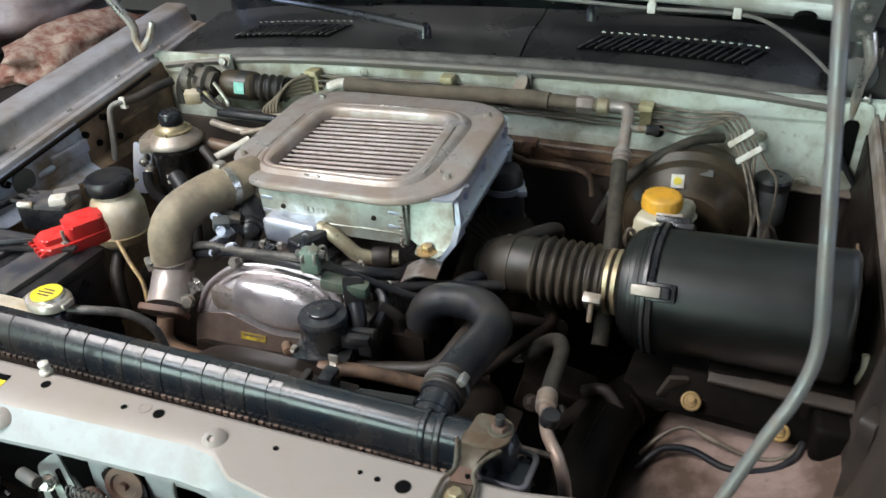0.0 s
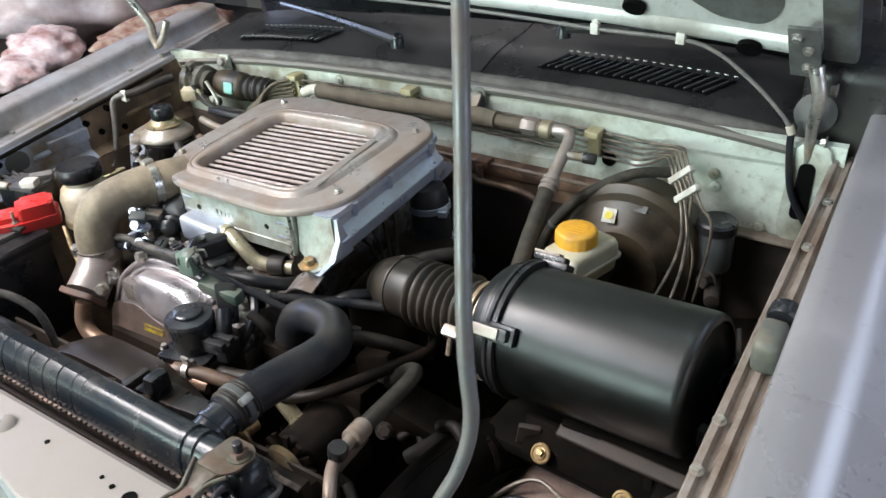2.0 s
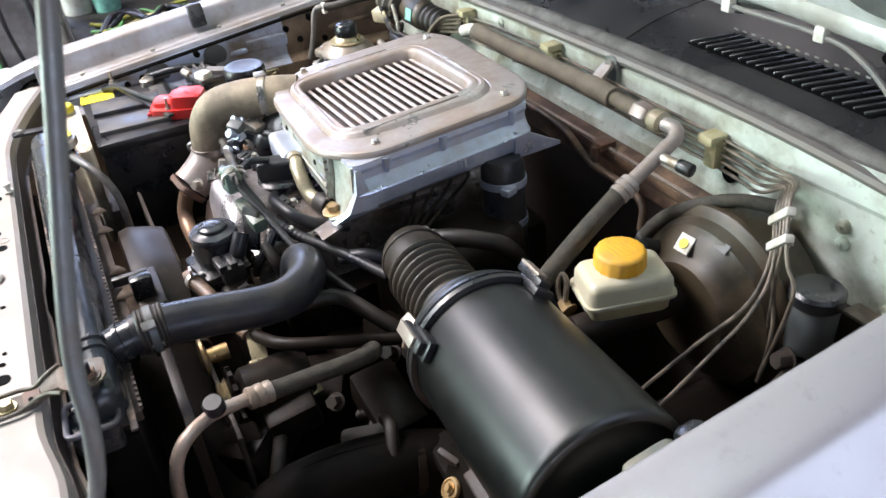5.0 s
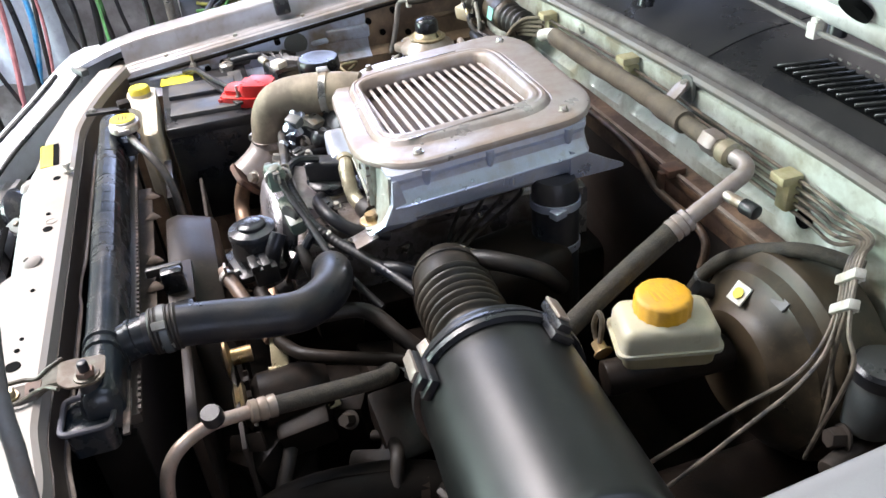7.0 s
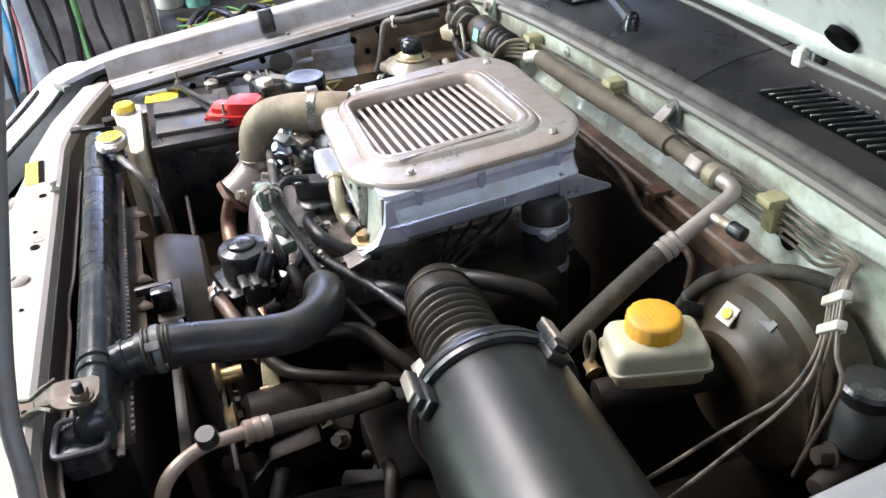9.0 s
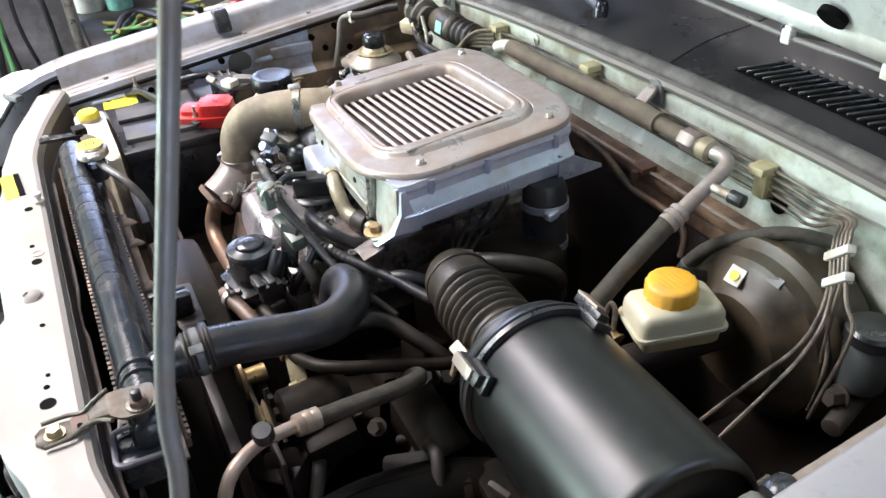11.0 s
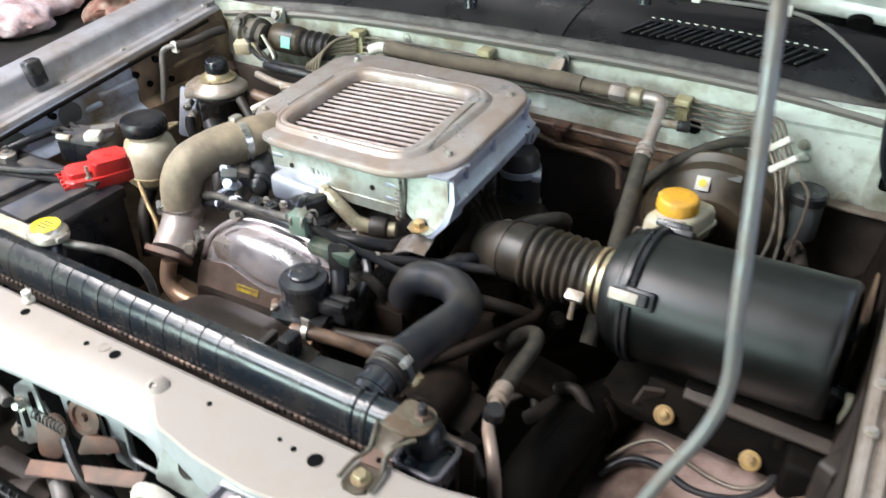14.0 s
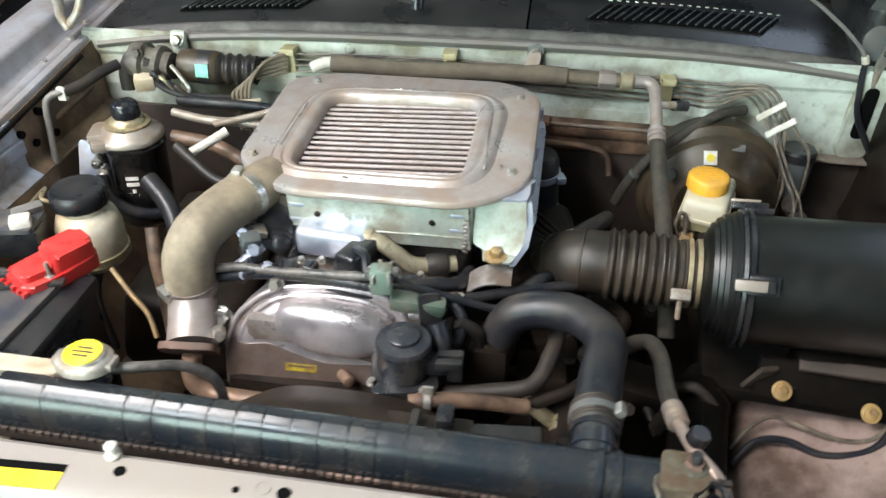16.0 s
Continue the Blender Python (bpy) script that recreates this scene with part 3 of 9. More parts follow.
# inner aprons
rows = []
for k in range(39):
    y = 0.44 + 0.95 * k / 38
    rows.append([(-1.236, y, rail_z(-1.25, y) - 0.02), (-1.228, y, rail_z(-1.25, y) - 0.05), (-1.226, y, 0.97), (-1.20, y, 0.955), (-1.19, y, 0.90), (-1.16, y, 0.72), (-1.10, y, 0.60), (-0.98, y, 0.55)])
part("inner_apron", thick(loft(B(), [r[:4] for r in rows[:26]]), 0.003), M_APRON, body, "blue-grey inner apron with brown dirt", 30)
part("rear_apron", thick(loft(B(), [r[:4] for r in rows[25:]]), 0.003), M_RUSTAPRON, body, "rust-browned rear part of the apron", 30)
part("lower_apron", thick(loft(B(), [r[3:] for r in rows]), 0.003), M_RUSTAPRON, body, "brown dirty lower apron", 30)
part("drip_rail", tube(B(), [(-1.2275, 0.50 + 0.1 * k, rail_z(-1.25, 0.50 + 0.1 * k) - 0.024) for k in range(9)], 0.0045, 8, 3), M_MATT, body, "dark rubber strip under the fender flange")
for y0, y1, z in ((0.58, 0.70, 0.985), (0.94, 1.06, 1.0), (1.18, 1.30, 1.01)):
    part("apron_bead", tube(B(), [(-1.229, y0, z), (-1.2265, y0 + 0.01, z + 0.002), (-1.2265, y1 - 0.01, z + 0.006), (-1.229, y1, z + 0.008)], 0.007, 10, 4), M_APRON if y0 < 1 else M_RUSTAPRON, body)
part("apron_pressing", box(B(), (-1.226, 1.02, 1.010), (0.014, 0.10, 0.030), 0.0065, (0, 0, 0), 4), M_APRON, body)
# raised dark grey discs drawn for the shadows in the apron's hollows
for y, z in ((0.77, 0.995), (0.90, 1.005)):
    part("apron_recess", lathe(B(), (-1.228, y, z), (1, 0, 0), [(0, 0.027), (0.003, 0.027), (0.004, 0.024)], 18), M_GREYP, body, "dark disc standing for the shadow in a round recess")
for y, z in ((0.70, 0.99), (0.735, 0.995), (0.86, 1.02), (1.07, 1.03), (1.10, 1.00), (1.13, 1.045), (1.16, 0.99), (1.08, 0.96), (1.15, 0.95)):
    part("apron_hole", cyl(B(), (-1.232, y, z), (-1.2185, y, z), 0.007, 12), M_INK, body)
rows, uppers = [], []
for k in range(16):
    y = 0.44 + 0.95 * k / 15
    hump = 0.10 * math.exp(-((y - 0.98) / 0.30) ** 2)
    uppers.append([(0.231, y, ledge_z(y) - 0.03), (0.229, y, 0.98), (0.222, y, 0.90 + 0.2 * hump), (0.215, y, 0.86 + 0.2 * hump)])
    rows.append([(0.215, y, 0.86 + 0.2 * hump), (0.17, y, 0.81 + 0.3 * hump), (0.10, y, 0.790 + 0.3 * hump), (0.05, y, 0.783 + 0.3 * hump), (-0.01, y, 0.778 + 0.2 * hump), (-0.045, y, 0.768), (-0.058, y, 0.750)])
walls = [[row[-1], (-0.066, row[0][1], 0.70), (-0.085, row[0][1], 0.60), (-0.10, row[0][1], 0.52)] for row in rows]
# pink only where light reaches; shade under the can is coloured into the rest
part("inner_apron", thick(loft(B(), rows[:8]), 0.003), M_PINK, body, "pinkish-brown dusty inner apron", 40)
part("rear_apron", thick(loft(B(), rows[7:]), 0.003), M_IRON, body, "rear part of the apron, darkened for the air cleaner's shade", 40)
part("apron_drop", thick(loft(B(), walls), 0.003), M_IRON, body, "inner side of the apron, darkened for shade", 40)
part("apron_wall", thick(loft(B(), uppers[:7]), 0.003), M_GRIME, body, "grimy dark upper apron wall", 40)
part("apron_wall", thick(loft(B(), uppers[6:]), 0.003), M_IRON, body, "dirty upper apron wall, darkened further for shade", 40)
part("apron_patch", plate(B(), rounded([(-0.055, -0.05), (0.060, -0.045), (0.065, 0.04), (-0.06, 0.045)], 0.01), 0, 0.004, pose(0.222, 1.055, 0.965, 90, 0, -90), 0.001), M_RUSTAPRON, body, "tan dusty panel on the apron")
# dark sheets added to hide the floor and keep the bay's depth black
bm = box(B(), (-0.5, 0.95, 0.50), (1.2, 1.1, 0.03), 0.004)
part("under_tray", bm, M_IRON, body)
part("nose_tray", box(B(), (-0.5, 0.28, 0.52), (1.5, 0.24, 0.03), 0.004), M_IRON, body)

# firewall with its pressed ledge
bm = B()
rows = []
xs = [-1.25 + 1.50 * k / 150 for k in range(151)]
for x in xs:
    zt = 1.118 + 0.024 * (x + 0.5)
    pad = 0.0
    for xa, xb, dp in ((-0.93, -0.745, 0.020), (-0.69, -0.575, 0.026), (-0.545, -0.405, 0.026), (-0.345, -0.165, 0.024), (-0.10, -0.05, 0.012)):
        pad = max(pad, dp * max(0.0, min(1.0, (x - xa) / 0.022, (xb - x) / 0.022)))
    rows.append([(x, 1.362, zt + 0.012), (x, 1.352, zt + 0.008), (x, 1.352, zt - 0.024), (x, 1.352 + pad * 0.3, zt - 0.030), (x, 1.356 + pad, zt - 0.038), (x, 1.356 + pad, zt - 0.075), (x, 1.352, zt - 0.095), (x, 1.356, 0.99), (x, 1.352, 0.9), (x, 1.36, 0.5)])
part("firewall", thick(loft(bm, rows), 0.003), M_BAY, body, "pale green-grey painted firewall with stains", 25)
bm = box(B(), (-0.36, 1.335, 1.000), (0.76, 0.03, 0.022), 0.005, (14, 0, 0))
box(bm, (-0.36, 1.340, 0.975), (0.76, 0.02, 0.04), 0.004)
ledge = part("firewall_ledge", bm, M_PRIMER, body, "brown dusty reinforcing ledge")
part("ledge_edge", box(B(), (-0.36, 1.3195, 1.012), (0.75, 0.006, 0.004), 0.0015, (14, 0, 0)), M_LEDGE, body, "worn tan edge of the ledge")
# dirty brown mat, with the shade below the ledge put into its colour
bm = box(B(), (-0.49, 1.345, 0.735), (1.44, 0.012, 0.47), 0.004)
part("sound_mat", bm, M_TAN, body, "brown dirty lower firewall mat, darkened for the shaded recess")
for x, z, r in ((-0.718, 1.112, 0.009), (0.064, 1.064, 0.009), (0.069, 1.042, 0.009), (0.145, 0.985, 0.010)):
    part("grommet", lathe(B(), (x, 1.356, z), (0, -1, 0), [(0, r), (0.007, r), (0.009, r * 0.7), (0.009, r * 0.35), (0.012, r * 0.35)], 16), M_BAY, body)
# a near-flush black disc drawn for the hole's shade
part("firewall_hole", lathe(B(), (-0.118, 1.358, 1.053), (0, -1, 0), [(0, 0.0125), (0.0075, 0.0125), (0.0085, 0.0105), (0.0065, 0.009), (0.0065, 0.002)], 20), M_INK, body, "black disc standing for the dark hole in the firewall")
bm = box(B(), (0.172, 1.335, 0.979), (0.125, 0.03, 0.005), 0.002, (-3, 0, 0))
part("side_ledge", bm, M_LEDGE, body, "ochre-stained pressed ledge")
# slotted bracket by the hinge
bm = plate(B(), rounded([(-0.03, -0.085), (0.03, -0.085), (0.034, 0.085), (-0.022, 0.085)], 0.025), 0, 0.014, pose(0.200, 1.356, 1.062, 90, 0, 4), 0.004)
part("hinge_pressing", bm, M_BAY, body)
bm = plate(B(), rounded([(-0.013, -0.05), (0.013, -0.05), (0.013, 0.045), (-0.010, 0.045)], 0.012), 0, 0.0165, pose(0.200, 1.356, 1.070, 90, 0, 4))
part("slot", bm, M_INK, body)

# cowl, seals, windscreen
bm = B()
rows, bulb = [], []
for k in range(41):
    x = -1.22 + 1.46 * k / 40
    z = 1.140 + 0.026 * (x + 0.5) - 0.10 * abs(x + 0.5) ** 3
    rows.append([(x, 1.366, z - 0.018), (x, 1.349, z - 0.006), (x, 1.345, z + 0.001), (x, 1.349, z + 0.006), (x, 1.360, z + 0.0065), (x, 1.364, z + 0.002), (x, 1.368, z - 0.02)])
    bulb.append([(x, 1.367, z - 0.01), (x, 1.367, z + 0.002), (x, 1.371, z + 0.011), (x, 1.379, z + 0.0165), (x, 1.388, z + 0.017), (x, 1.396, z + 0.012), (x, 1.40, z - 0.02)])
part("cowl_seal", loft(bm, rows), M_SEAL, body, "dusty grey rubber cowl seal", 30)
part("cowl_bulb", loft(B(), bulb), M_BULB, body, "dust-greyed rubber bulb seal along the cowl", 50)


def cowl_z(x, y):
    return 1.157 + 0.026 * (x + 0.5) - 0.10 * abs(x + 0.5) ** 3 + 0.20 * (y - 1.39)


for xa, xb in ((-1.23, -0.398), (-0.394, 0.24)):
    rows = []
    for k in range(25):
        x = xa + (xb - xa) * k / 24
        rows.append([(x, 1.385, cowl_z(x, 1.385) - 0.01)] + [(x, y, cowl_z(x, y) + 0.006 * math.sin((y - 1.39) * 24)) for y in (1.388, 1.40, 1.43, 1.46, 1.49, 1.52, 1.56, 1.60)])
    cp = part("cowl_panel", thick(loft(B(), rows), 0.003), M_COWL, body, "black plastic cowl panel with a louvred grille", 30)
    ga, gb = ((-1.05, -0.82) if xa < -1 else (-0.27, 0.03))
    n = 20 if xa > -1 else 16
    # a black skin on the cowl replaces the shaded openings
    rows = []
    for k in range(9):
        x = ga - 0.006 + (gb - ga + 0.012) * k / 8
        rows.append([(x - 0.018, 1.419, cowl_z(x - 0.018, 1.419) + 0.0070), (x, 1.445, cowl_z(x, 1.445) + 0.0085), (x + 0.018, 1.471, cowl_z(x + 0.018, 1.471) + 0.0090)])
    part("grille_recess", thick(loft(B(), rows), 0.001), M_INK, cp, "black sheet standing for shade behind the louvres")
    for k in range(n):
        x = ga + (gb - ga) * k / (n - 1)
        part("louvre", box(B(), (x, 1.445, cowl_z(x, 1.445) + 0.0105), (0.0036, 0.062, 0.0050), 0.001, (11, 12, -35), 1), M_COWL, cp)
    # bright slivers modelled as the glints at the louvres' far ends
    bm = B()
    for k in range(n):
        x = ga + 0.006 + (gb - ga) * k / (n - 1) + 0.012
        box(bm, (x - 0.018 + 0.020, 1.471, cowl_z(x, 1.471) + 0.0165), (0.0075, 0.0016, 0.0022), 0, (0, 0, -10))
    tagged(part("louvre_tips", bm, M_STEEL, cp), kind="stuff")
bm = loft(B(), [[(x, 1.59, 1.175), (x, 1.82, 1.42), (x, 2.05, 1.66)] for x in (-1.15, -0.5, 0.18)])
part("windscreen", thick(bm, 0.005), M_GLASS, body, "dark windscreen glass")
bm = box(B(), (-0.5, 2.3, 1.15), (1.5, 1.3, 0.5), 0.05)
part("dashboard", bm, M_BLACKP, body)

# radiator support
SUPPORT_EDGE = ((-1.27, 0.497), (-1.17, 0.468), (-1.05, 0.432), (-0.90, 0.406), (-0.74, 0.400), (-0.656, 0.406), (-0.49, 0.413), (-0.455, 0.406), (-0.425, 0.381), (-0.36, 0.369), (-0.285, 0.364), (-0.22, 0.371), (-0.173, 0.382), (-0.135, 0.397), (-0.04, 0.414), (0.053, 0.428), (0.14, 0.434))


def along(table, x):
    for (xa, ya), (xb, yb) in zip(table, table[1:]):
        if x <= xb:
            return ya + (yb - ya) * (max(x, xa) - xa) / (xb - xa)
    return table[-1][1]


def rear_edge(x):
    """How far the support's rear edge stands back: flared at the battery, wider beside the bracket."""
    s = max(0.0, min(1.0, (x + 0.145) / 0.10))
    return 0.06 * max(0, (-0.90 - x) / 0.27) ** 1.5 + 0.013 * s * s * (3 - 2 * s) + 0.05 * max(0.0, x + 0.03)


bm = B()
rows, fronts = [], []
for k in range(109):
    x = -1.225 + 1.355 * k / 108
    flare = rear_edge(x)
    z = 1.034 + 0.010 * (x + 0.6)
    cut = 0.5 + 0.5 * math.tanh((0.10 - abs(x + 0.72)) / 0.02)
    fy = along(SUPPORT_EDGE, x)
    jog = 0.5 + 0.5 * math.tanh((x + 0.445) / 0.018)
    low = 0.05 - 0.028 * cut + 0.012 * math.exp(-((x + 0.09) / 0.06) ** 2)
    jog = max(jog, 0.78 * (0.5 + 0.5 * math.tanh((-0.80 - x) / 0.025)))
    slope = 0.032 * (1 - jog) + 0.004 * jog
    low = low * jog + 0.004 * (1 - jog)
    dz = 0.026 * (1 - jog) + 0.030 * jog
    sec = ([(x, 0.462 + flare, z - 0.022), (x, 0.458 + flare, z - 0.004), (x, 0.452 + flare, z), (x, min(fy + 0.02, 0.444) if x > -0.5 else fy + 0.02, z), (x, fy, z - 0.001), (x, fy - 0.12 * slope - 0.002, z - 0.004), (x, fy - 0.85 * slope, z - dz), (x, fy - slope, z - dz - 0.006), (x, fy - slope + 0.004 * jog, z - dz - 0.008 - low), (x, fy + 0.02 - slope, z - dz - 0.012 - low)])
    rows.append(sec[:6])
    fronts.append(sec[5:])
# warm light on the dusty top and cool light in front are two paints
sup = part("radiator_support", thick(loft(bm, rows), 0.0025), M_SUPPORT, body, "dusty beige upper radiator support panel with holes", 30)
part("front_face", thick(loft(B(), fronts), 0.0025), M_SUPFACE, sup, "front face of the support, cool light put into its paint", 30)
for x, y, r in ((-0.243, 0.424, 0.0085), (-0.553, 0.435, 0.0068), (-0.293, 0.428, 0.0025), (-0.272, 0.425, 0.0032), (-0.60, 0.432, 0.0035), (-0.395, 0.43, 0.003), (-0.72, 0.435, 0.006), (0.082, 0.460, 0.006)):
    part("hole", cyl(B(), (x, y, 1.02), (x, y, 1.0352 + 0.010 * (x + 0.6)), r, 16), M_INK, sup)
rows, lips = [], []
for k in range(55):
    x = -1.20 + 1.32 * k / 54
    flare = rear_edge(x)
    z = 1.034 + 0.010 * (x + 0.6)
    bite = 0.013 * (0.5 + 0.5 * math.tanh((0.045 - abs(x + 0.47)) / 0.008))
    rows.append([(x, 0.4635 + flare, z - 0.019), (x, 0.466 + flare, z - 0.050), (x, 0.467 + flare, z - 0.053), (x, 0.471 + flare - bite * 0.3, z - 0.054), (x, 0.472 + flare - bite * 0.3, z - 0.058)])
    lips.append((x, 0.4715 + flare - bite * 0.3, z - 0.053))
# grime made darker still to hold the shade between support and radiator
part("inner_flange", thick(loft(B(), rows), 0.002), M_TAN, sup, "grimy inner flange of the support, darkened for the shaded gap", 30)
part("flange_lip", tube(B(), lips[12:], 0.0022, 8, 1, curve=False), M_LEDGE, sup, "tan lip of the inner flange")
bm = lathe(B(), (-0.575, 0.438, 1.0342), (0, 0, 1), [(0, 0.008), (0.001, 0.008), (0.001, 0.0065), (0.0004, 0.0065)], 18)
part("embossed_ring", bm, M_SUPPORT, sup)
bm = box(B(), (-0.815, 0.412, 1.0330), (0.085, 0.020, 0.0012), 0, (0, 0.6, 4))
lab = part("label", bm, M_YEL, sup, "yellow warning label with a dark header")
bm = box(B(), (-0.816, 0.4268, 1.0330), (0.085, 0.009, 0.0014), 0, (0, 0.6, 4))
part("label_header", bm, M_INK, lab)
for x, y, z in ((-0.745, 0.385, 1.017), (-0.468, 0.420, 1.033)):
    bm = lathe(B(), (x, y, z), (0.0, -0.4, 0.9), [(0, 0.016), (0.003, 0.014), (0.007, 0.009), (0.009, 0.0045), (0.006, 0.003)], 16)
    part("dimple", bm, M_SUPPORT, sup)
bm = B()
lathe(bm, (-0.735, 0.452, 1.034), (0, 0, 1), [(0, 0.008), (0.003, 0.008), (0.004, 0.004), (0.009, 0.004), (0.010, 0.006), (0.015, 0.0065), (0.017, 0.004)], 14)
part("grille_clip", bm, M_WHITE, sup, "white plastic push clip")

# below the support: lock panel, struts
# ink-black sheet put in for the shade in front of the radiator
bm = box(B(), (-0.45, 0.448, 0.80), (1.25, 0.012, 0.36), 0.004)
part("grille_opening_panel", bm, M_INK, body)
for x in (-0.95, -0.62, -0.30, -0.02):
    bm = box(B(), (x, 0.425, 0.82), (0.045, 0.02, 0.24), 0.004, (6, 0, 0))
    part("support_strut", bm, M_IRON, body)

# ---- bonnet, raised ----
HY, HZ, HA = 1.37, 1.285, radians(46)


def hood_pt(x, s, h):
    """s: metres along the bonnet from its rear edge; h: metres inwards from its skin."""
    sag = 0.03 * (1 - ((x + 0.5) / 0.75) ** 2)
    return (x, HY - s * math.cos(HA) - (h - sag) * math.sin(HA) * 1.0, HZ + s * math.sin(HA) - (h - sag) * math.cos(HA))


hood = thing("bonnet", (-0.5, HY, HZ), "raised silver bonnet with a stamped inner frame", "car bonnet")
bm = loft(B(), [[hood_pt(-1.25 + 1.5 * i / 16, s, -0.05) for i in range(17)] for s in [0.0 + 1.05 * j / 12 for j in range(13)]])
part("skin", thick(bm, 0.003), M_SILVER, hood, "", 30)


def hood_bar(x0, s0, x1, s1, w, d=0.03):
    a, b = Vector((x0, s0)), Vector((x1, s1))
    t = (b - a).normalized()
    q = Vector((-t.y, t.x)) * (w / 2)
    rows = []
    for k in range(9):
        c = a + (b - a) * k / 8
        rows.append([hood_pt(c.x + q.x * f, c.y + q.y * f, h) for f, h in ((-1, -0.04), (-0.85, d * 0.7), (-0.65, d), (0.65, d), (0.85, d * 0.7), (1, -0.04))])
    return thick(loft(B(), rows), 0.002)


for a in ((-1.20, 0.20, -1.20, 1.02, 0.12), (0.20, 0.20, 0.20, 1.02, 0.12), (-1.23, 0.98, 0.23, 0.98, 0.12), (-0.92, 0.22, -0.62, 0.98, 0.09), (-0.08, 0.22, -0.38, 0.98, 0.09), (-0.75, 0.5, -0.25, 0.5, 0.09)):
    part("inner_frame", hood_bar(*a), M_HOODIN, hood, "pale painted stamped inner bonnet frame", 30)
bm = loft(B(), [[hood_pt(-1.22 + 1.44 * i / 24, s, h) for i in range(25)] for s, h in ((0.030, 0.020), (0.050, 0.018), (0.075, 0.010), (0.11, 0.002), (0.15, -0.004), (0.20, -0.006), (0.30, -0.008))])
part("inner_panel", thick(bm, 0.002), M_HOODIN, hood, "smooth pale inner bonnet panel", 60)
part("rear_edge", tube(B(), [hood_pt(-1.23 + 1.42 * i / 12, 0.022, 0.014) for i in range(13)], 0.020, 16, 4), M_HOODIN, hood, "smooth rolled rear edge of the bonnet", 60)
part("side_flange", box(B(), (0.216, 1.305, 1.335), (0.045, 0.020, 0.17), 0.006, (44, 0, 0)), M_HOODDK, hood)
# solid dark patch; the recess's shade is only its colour
bm = B()
loop = rounded([(-0.005, 0.092), (0.045, 0.060), (0.115, 0.056), (0.14, 0.085), (0.14, 0.16), (0.0, 0.16)], 0.02, 5)
PANEL = ((0.0, 0.021), (0.050, 0.018), (0.075, 0.010), (0.11, 0.002), (0.15, -0.004), (0.20, -0.006))
loft(bm, [[hood_pt(p[0], p[1], along(PANEL, p[1]) + 0.004) for p in loop], [hood_pt(p[0], p[1], -0.02) for p in loop]], close=True, cap=True)
part("panel_recess", bm, M_HOODDK, hood, "dark patch standing for the shaded recess in the bonnet frame")
for x, s, h in ((0.095, 0.020, 0.050), (-0.08, 0.060, 0.035), (0.195, 0.2, 0.0335), (-0.30, 0.10, 0.014), (0.2, 0.35, 0.0335), (-1.10, 0.075, 0.020), (-0.80, 0.075, 0.020)):
    bm = B()
    cyl(bm, hood_pt(x, s, h - 0.016), hood_pt(x, s, h - 0.008), 0.018, 18)
    part("frame_hole", bm, M_INK, hood)
bm = box(B(), (0.176, 1.306, 1.293), (0.042, 0.006, 0.115), 0.0025, (40, 0, 0))
hp_ = part("hinge_plate", bm, M_HOODDK, hood, "pale painted hinge plate with bolts")
for dz, dx in ((0.040, -0.008), (0.012, 0.006), (-0.030, 0.004)):
    part("bolt", hexnut(B(), (0.176 + dx, 1.303 - 0.64 * dz, 1.290 + 0.77 * dz), (0, -0.77, -0.64), 0.006, 0.006), M_STEEL, hp_)
bm = tube(B(), [hood_pt(-1.0, 0.03, 0.045), hood_pt(-0.6, 0.02, 0.045), (-0.35, 1.355, 1.284), (-0.15, 1.345, 1.280), (-0.01, 1.345, 1.279), (0.05, 1.345, 1.264), (0.11, 1.340, 1.226), (0.155, 1.335, 1.188), (0.170, 1.335, 1.168)], 0.0034, 8)
solo("washer_hose", bm, M_HOSEG, (-0.15, 1.345, 1.275), "thin grey washer hose clipped along the bonnet edge", "hose")
wj = thing("washer_joint", (0.172, 1.335, 1.16), "white washer hose joint with a black lower hose", "hose joint")
part("joint", cyl(B(), (0.168, 1.335, 1.173), (0.173, 1.335, 1.160), 0.0062, 12, 0.001), M_WHITE, wj)
part("lower_hose", tube(B(), [(0.172, 1.335, 1.162), (0.176, 1.334, 1.12), (0.186, 1.333, 1.07), (0.208, 1.333, 1.03), (0.235, 1.335, 0.99)], 0.0055, 10), M_RUBBER, wj)
for x in (-0.15, -0.009):
    bm = box(B(), (x, 1.345, 1.281), (0.014, 0.012, 0.018), 0.002)
    box(bm, (x, 1.352, 1.291), (0.010, 0.02, 0.006), 0.001)
    solo("hose_clip", bm, M_WHITE, (x, 1.345, 1.272), "small white plastic hose clip on the bonnet edge", "clip", "bonnet hose clips")
